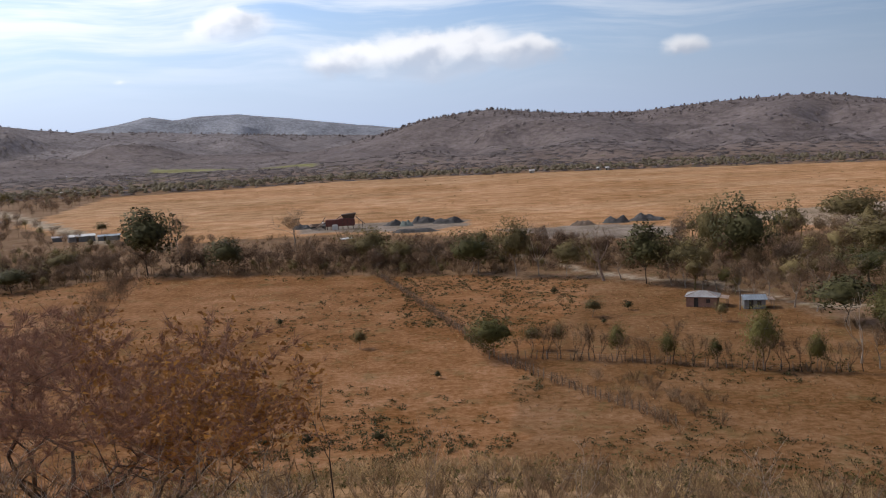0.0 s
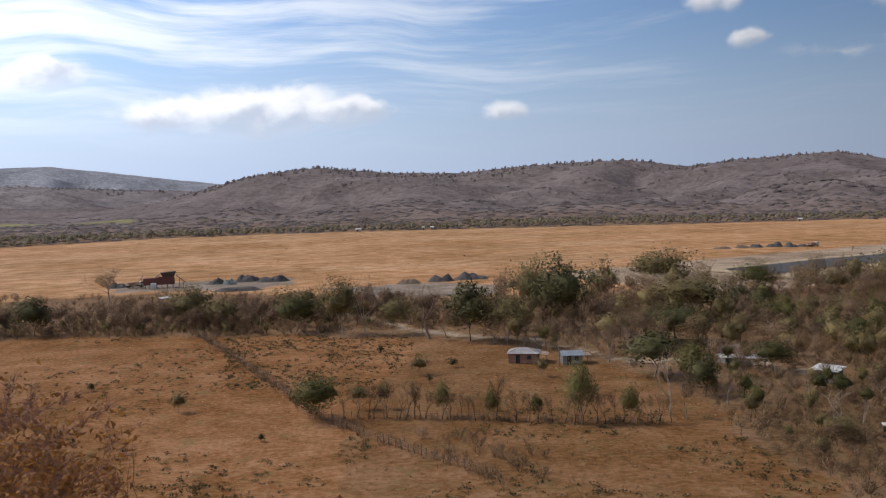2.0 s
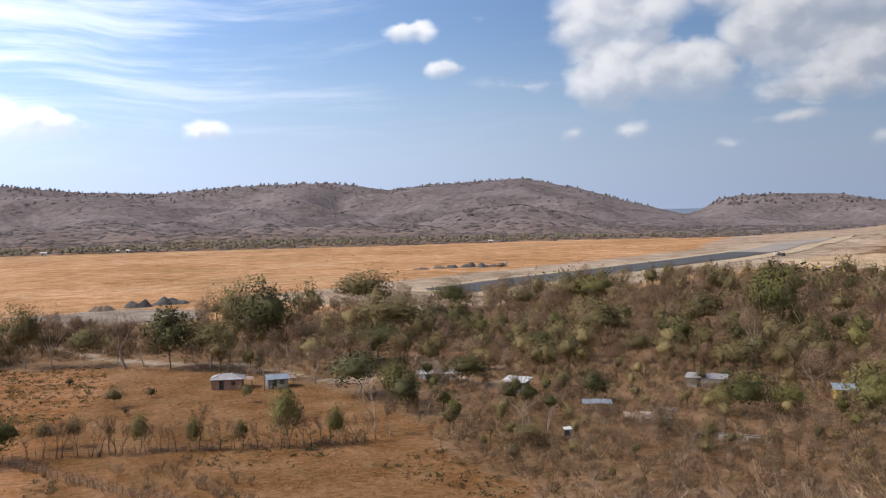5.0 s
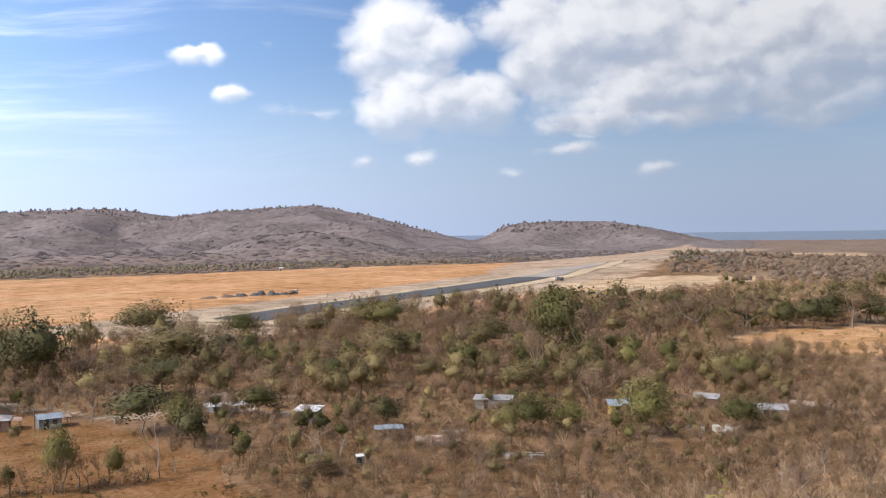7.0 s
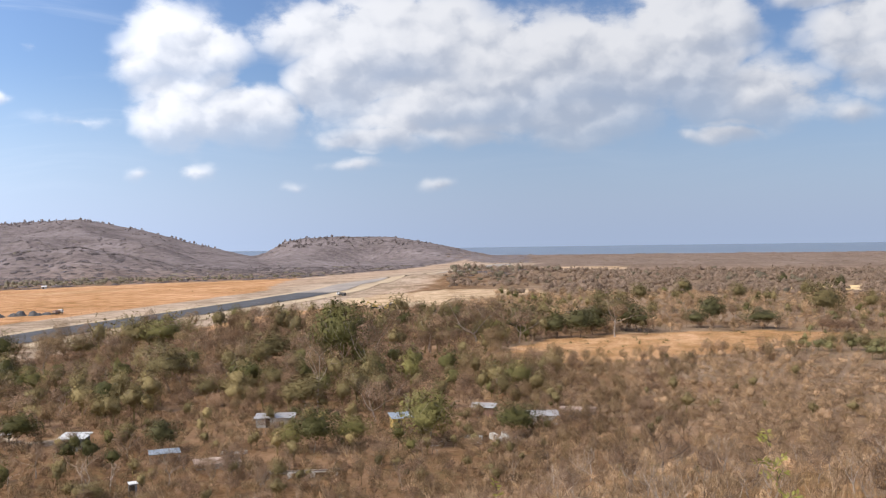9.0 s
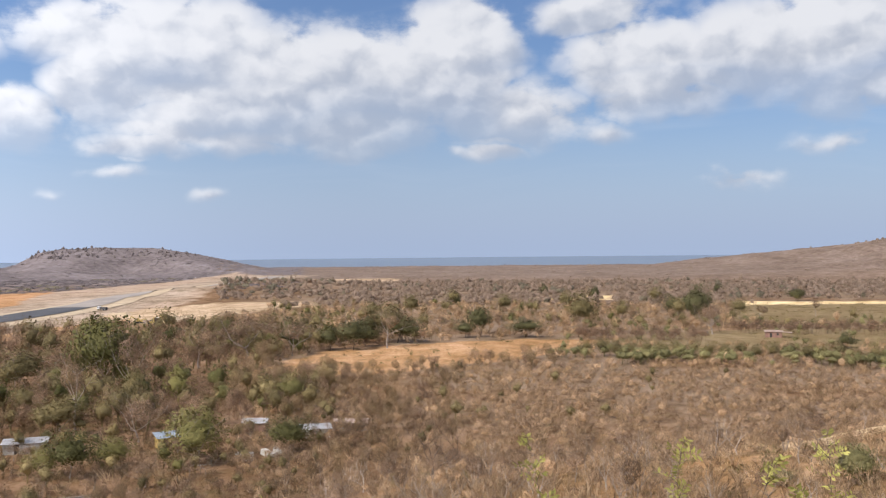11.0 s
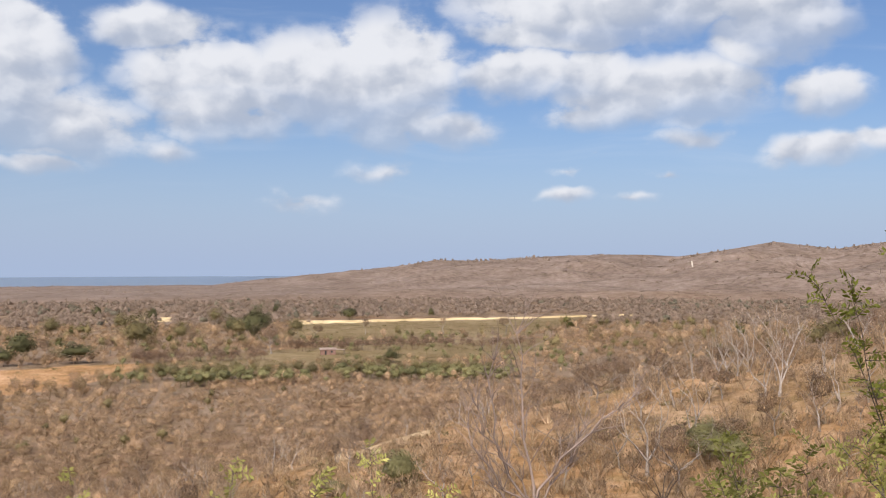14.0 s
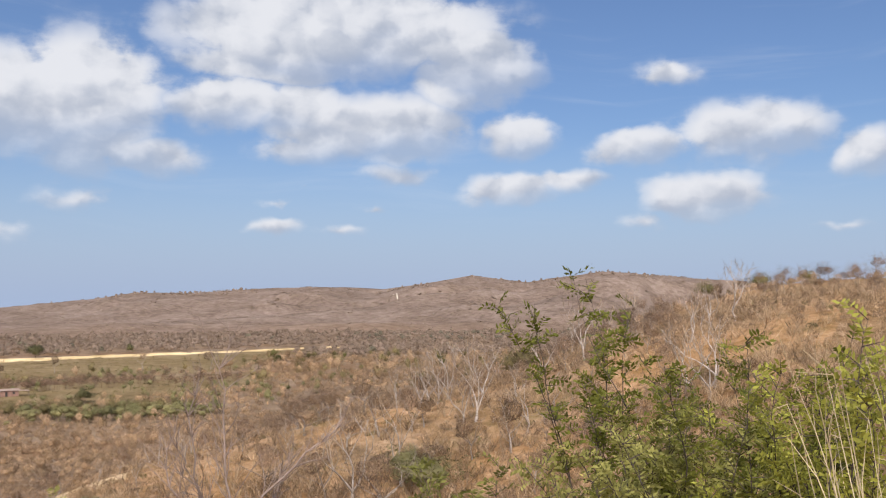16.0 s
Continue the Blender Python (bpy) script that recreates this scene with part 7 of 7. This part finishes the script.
def pinnate_shrub(seed, h, stems, per_stem, leaflet, mat, wild=0.5):
    """Stems, leaf stalks and paired leaflets of a feather-leaved shrub."""
    g = np.random.default_rng(seed)
    wood, quads, stalks = [], [], []
    for s in range(stems):
        a = g.uniform(0, 2 * np.pi)
        p = np.array((np.cos(a), np.sin(a), 0)) * 0.12 * h
        way = np.array((np.cos(a) * wild * g.uniform(0.2, 1), np.sin(a) * wild * g.uniform(0.2, 1), 1.0))
        ln = h * g.uniform(0.55, 1.05)
        steps = 12
        for k in range(steps):
            way = way + g.normal(size=3) * 0.09
            way /= np.linalg.norm(way)
            q = p + way * ln / steps
            wood.append(tube(p, q, 0.008 * (1 - k / 14), 0.008 * (1 - (k + 1) / 14), 4))
            if k >= 2:
                for _ in range(max(1, per_stem // 3)):
                    b = g.uniform(0, 2 * np.pi)
                    d = np.array((np.cos(b), np.sin(b), g.uniform(0.0, 1.5)))
                    d /= np.linalg.norm(d)
                    o = p + (q - p) * g.random()
                    L = leaflet * g.uniform(2.6, 4.4)
                    side = np.cross(d, np.array((0, 0, 1.0)) + g.normal(size=3) * 0.7)
                    side /= np.linalg.norm(side) + 1e-9
                    n = 6
                    for j in range(n):
                        u = (j + 0.6) / n
                        c = o + d * L * u + np.array((0, 0, -0.25 * L * u * u))
                        for sg in (-1, 1):
                            w = side * sg * 0.9 + d * 0.45 + g.normal(size=3) * 0.22
                            w /= np.linalg.norm(w)
                            cr = np.cross(w, np.cross(side, d)) + g.normal(size=3) * 0.4
                            cr /= np.linalg.norm(cr) + 1e-9
                            z = leaflet * g.uniform(0.75, 1.2)
                            quads.append((c, c + w * z * 0.5 + cr * z * 0.22, c + w * z, c + w * z * 0.5 - cr * z * 0.22))
                    stalks.append(slivers(o[None], (d * L)[None], np.array([0.008]), g))
            p = q
    v = np.array(quads).reshape(-1, 3)
    i = 4 * np.arange(len(quads))[:, None]
    return join(wood + stalks), (v, np.concatenate([i + [0, 1, 2], i + [0, 2, 3]]).reshape(-1, 3))


def near_shrub(az, r, seed, h, stems, per_stem, leaflet, mat, label, wild=0.5):
    wood, foliage = pinnate_shrub(seed, h, stems, per_stem, leaflet, mat, wild)
    base = thing("leafy_shrub", label, "shrub", "shrubs below the viewpoint")
    x, y = at(az, r)
    base.matrix_basis = pose(float(x), float(y), float(ground(x, y)) - 0.05, 0, 0, 0)
    s = new("woody_base", mesh_of("woody_base", *wood, DARK_BARK))
    s.parent = base
    tagged(s, kind="stuff")
    c = new("foliage", mesh_of("foliage", *foliage, mat, np.full(len(foliage[0]), (seed % 7) / 7)))
    c.parent = base
    tagged(c, kind="stuff")
    return base


for az, r, seed, h, st, ps, lf, mat, wild in ((125.3, 7.4, 1, 2.75, 10, 15, 0.046, SHRUB_LEAF, 0.1), (131.0, 6.6, 2, 1.85, 22, 12, 0.044, SHRUB_LEAF, 0.42), (127.5, 6.0, 3, 1.4, 24, 12, 0.044, FRESH_LEAF, 0.55),
                                        (135.0, 6.4, 4, 1.65, 22, 12, 0.044, SHRUB_LEAF, 0.45), (139.8, 5.2, 5, 1.7, 10, 10, 0.046, SHRUB_LEAF, 0.25), (123.0, 6.6, 6, 1.25, 12, 10, 0.045, FRESH_LEAF, 0.6),
                                        (128.6, 8.4, 7, 2.1, 12, 13, 0.046, SHRUB_LEAF, 0.25), (133.6, 8.0, 8, 1.85, 20, 12, 0.046, SHRUB_LEAF, 0.45), (120.5, 7.2, 18, 1.2, 8, 8, 0.045, FRESH_LEAF, 0.5)):
    near_shrub(az, r, seed, h, st, ps, lf, mat, "green feather-leaved shrub below the viewpoint", wild)
for az, r, seed, h, st in ((73.7, 9.5, 9, 2.5, 2), (84.0, 9.0, 10, 2.4, 4), (85.4, 8.8, 11, 2.3, 3), (92.6, 9.6, 12, 2.5, 2), (93.8, 9.8, 13, 2.4, 2), (115.2, 8.6, 14, 2.3, 7), (113.0, 8.2, 15, 2.0, 6), (58.0, 9.8, 17, 1.8, 3)):
    near_shrub(az, r, seed, h, st, 10, 0.066, FRESH_LEAF, "slender yellow-green leafy sprig rising from dry brush", 0.07)


def forked_tree(az, r, seed, rise, limbs, bark, label):
    """A bare tree with one stem that forks low into a few long upswept limbs, each with its shoots."""
    g = np.random.default_rng(seed)
    base = thing("bare_tree", label, "tree", "bare trees near the viewpoint")
    x, y = at(az, r)
    base.matrix_basis = pose(float(x), float(y), float(ground(x, y)) - 0.05, 0, 0, -az)
    stem = [np.array((0.03 * g.normal(), 0.03 * g.normal(), rise * k / 4)) for k in range(5)]
    t = new("trunk", mesh_of("trunk", *pipe(stem, [0.055, 0.05, 0.046, 0.042, 0.036], 8), bark, smooth_faces=True))
    t.parent = base
    for lean, end, depth, length, rad in limbs:
        line, p = [stem[-1]], stem[-1]
        for k in range(9):
            a = radians(lean + (end - lean) * k / 8 + g.normal() * 11)
            p = p + np.array((math.sin(a), depth + g.normal() * 0.06, math.cos(a))) * length / 9
            line.append(p)
        wood = [pipe(line, np.linspace(rad * 1.05, 0.005, 10), 6)]
        for j in range(24):
            k = int(g.integers(2, 9))
            way = np.array(line[k + 1 if k < 9 else 9]) - line[k - 1]
            way = way / np.linalg.norm(way) + g.normal(size=3) * (0.5, 0.5, 0.2)
            q, shoot, ln = line[k], [line[k]], length * g.uniform(0.1, 0.3)
            for _ in range(4):
                way = way / np.linalg.norm(way) + g.normal(size=3) * 0.16 + np.array((0, 0, 0.08))
                q = q + way * ln / 4
                shoot.append(q)
            wood.append(pipe(shoot, np.linspace(0.0075, 0.002, 5), 4))
            for _ in range(2):
                o = shoot[int(g.integers(1, 4))]
                wood.append(tube(o, o + (way + g.normal(size=3) * 0.5) * ln * 0.3, 0.0035, 0.0012, 3))
        lm = new("limb", mesh_of("limb", *join(wood), bark, smooth_faces=True))
        lm.parent = base


x, y = at(101.4, 13)
forked_tree(101.4, 13, 911, 36.75 - float(ground(x, y)), [(-12, 14, 0.05, 2.7, 0.024), (-42, 22, -0.1, 2.5, 0.021), (-66, 6, 0.12, 2.2, 0.018), (18, 66, 0.0, 2.35, 0.02), (-72, -20, 0.0, 1.2, 0.014), (52, 2, 0.2, 1.7, 0.014), (-20, -34, -0.2, 1.9, 0.013)], LIMB_BARK,
            "slender bare tree with pale upswept limbs")



def bare_sapling(az, r, seed, h, spread, bark, label, twigs=120, width=0.012, levels=3, radius=0.05, forks=3, trunk=0.2, crook=0.16, thin=0.74):
    wood, crown = bare_tree(seed, h, spread, twigs, width, levels=levels, radius=radius, forks=forks, trunk=trunk, crook=crook, lean=0.05, thin=thin)
    base = thing("bare_sapling", label, "tree", "bare trees near the viewpoint")
    x, y = at(az, r)
    base.matrix_basis = pose(float(x), float(y), float(ground(x, y)) - 0.05)
    t = new("trunk", mesh_of("trunk", *wood, bark, smooth_faces=True))
    t.parent = base
    tagged(t, kind="stuff")
    c = new("twig_spray", mesh_of("twig_spray", crown[0], crown[1], TWIGS, None, normals=crown[2]))
    c.parent = base
    tagged(c, kind="stuff")


bare_sapling(68.0, 124, 921, 8.5, 1.35, DARK_BARK, "low dark leafless tree with a wide gnarled crown", 1500, 0.022, 4, 0.26, 5, 0.2, 0.34, 0.72)
bare_sapling(65.0, 60, 914, 4.0, 0.9, PALE_BARK, "small white-barked bare tree in brush", 160, 0.03, 3, 0.09)
bare_sapling(72.2, 70, 915, 4.2, 0.8, PALE_BARK, "small white-barked bare tree in brush", 160, 0.03, 3, 0.09)
bare_sapling(-8.0, 22, 916, 3.6, 0.35, DARK_BARK, "thin dark bare sapling on the slope", 30, 0.012, 2, 0.035, 2, 0.5)
bare_sapling(-2.0, 24, 917, 3.0, 0.5, BARK, "thin bare sapling on the slope", 60, 0.012, 3, 0.035)
bare_sapling(108.6, 70, 918, 5.5, 0.9, DARK_BARK, "dark bare tree with a tangled crown", 300, 0.03, 3, 0.14, 5)
bare_sapling(41.5, 58, 919, 4.6, 1.3, PALE_BARK, "low bare tree with pale sprawling limbs", 320, 0.03, 3, 0.13, 5)
bare_sapling(39.0, 62, 920, 4.0, 1.4, BARK, "low bare tree with sprawling limbs", 320, 0.03, 3, 0.12, 5)
for k, (a, r, h) in enumerate([(-24, 15, 2.2), (-20, 13, 1.7), (-16, 14, 1.7), (-12, 16, 1.9), (-25.5, 18, 2.8), (-18, 20, 2.2), (-22, 16, 2.4), (-13, 13, 1.5), (-10, 15, 1.5), (-14, 18, 2.2), (-24, 12, 1.6), (2, 26, 2.0), (8, 30, 2.4), (14, 34, 2.6), (19, 30, 2.6), (24, 36, 2.8), (30, 40, 3.0)]):
    bare_sapling(a, r, 930 + k, h, 0.9, PALE_BARK if k % 2 == 0 else BARK, "pale bare bush with tangled twigs on the slope", 260, 0.02, 3, 0.05, 5, 0.12, 0.3, 0.8)


def dry_stalks(az, r, seed, n, h):
    """A clump of bleached stalks."""
    g = np.random.default_rng(seed)
    base = thing("dry_stalks", "clump of bleached straw stalks beside the shrubs", "stalks")
    x, y = at(az, r)
    base.matrix_basis = pose(float(x), float(y), float(ground(x, y)) - 0.05)
    for k in range(n):
        a, s = g.uniform(0, 2 * np.pi), g.uniform(0.05, 0.35)
        p, segs = np.array((np.cos(a) * 0.1, np.sin(a) * 0.1, 0.0)), []
        way = np.array((np.cos(a) * s, np.sin(a) * s, 1.0))
        for j in range(5):
            q = p + way / np.linalg.norm(way) * h / 5 * g.uniform(0.8, 1.1)
            segs.append(tube(p, q, 0.0045 - 0.0006 * j, 0.004 - 0.0006 * j, 4))
            if j > 1:
                segs.append(tube(q, q + (way * 0.6 + g.normal(size=3) * 0.35) * 0.16, 0.0022, 0.001, 3))
            p, way = q, way + g.normal(size=3) * 0.06
        st = new("stalk", mesh_of("stalk", *join(segs), BLEACHED, np.full(len(join(segs)[0]), g.random())))
        st.parent = base


dry_stalks(138.8, 4.6, 41, 14, 1.2)
dry_stalks(141.0, 4.4, 42, 16, 1.5)
dry_stalks(137.6, 5.0, 43, 7, 0.8)
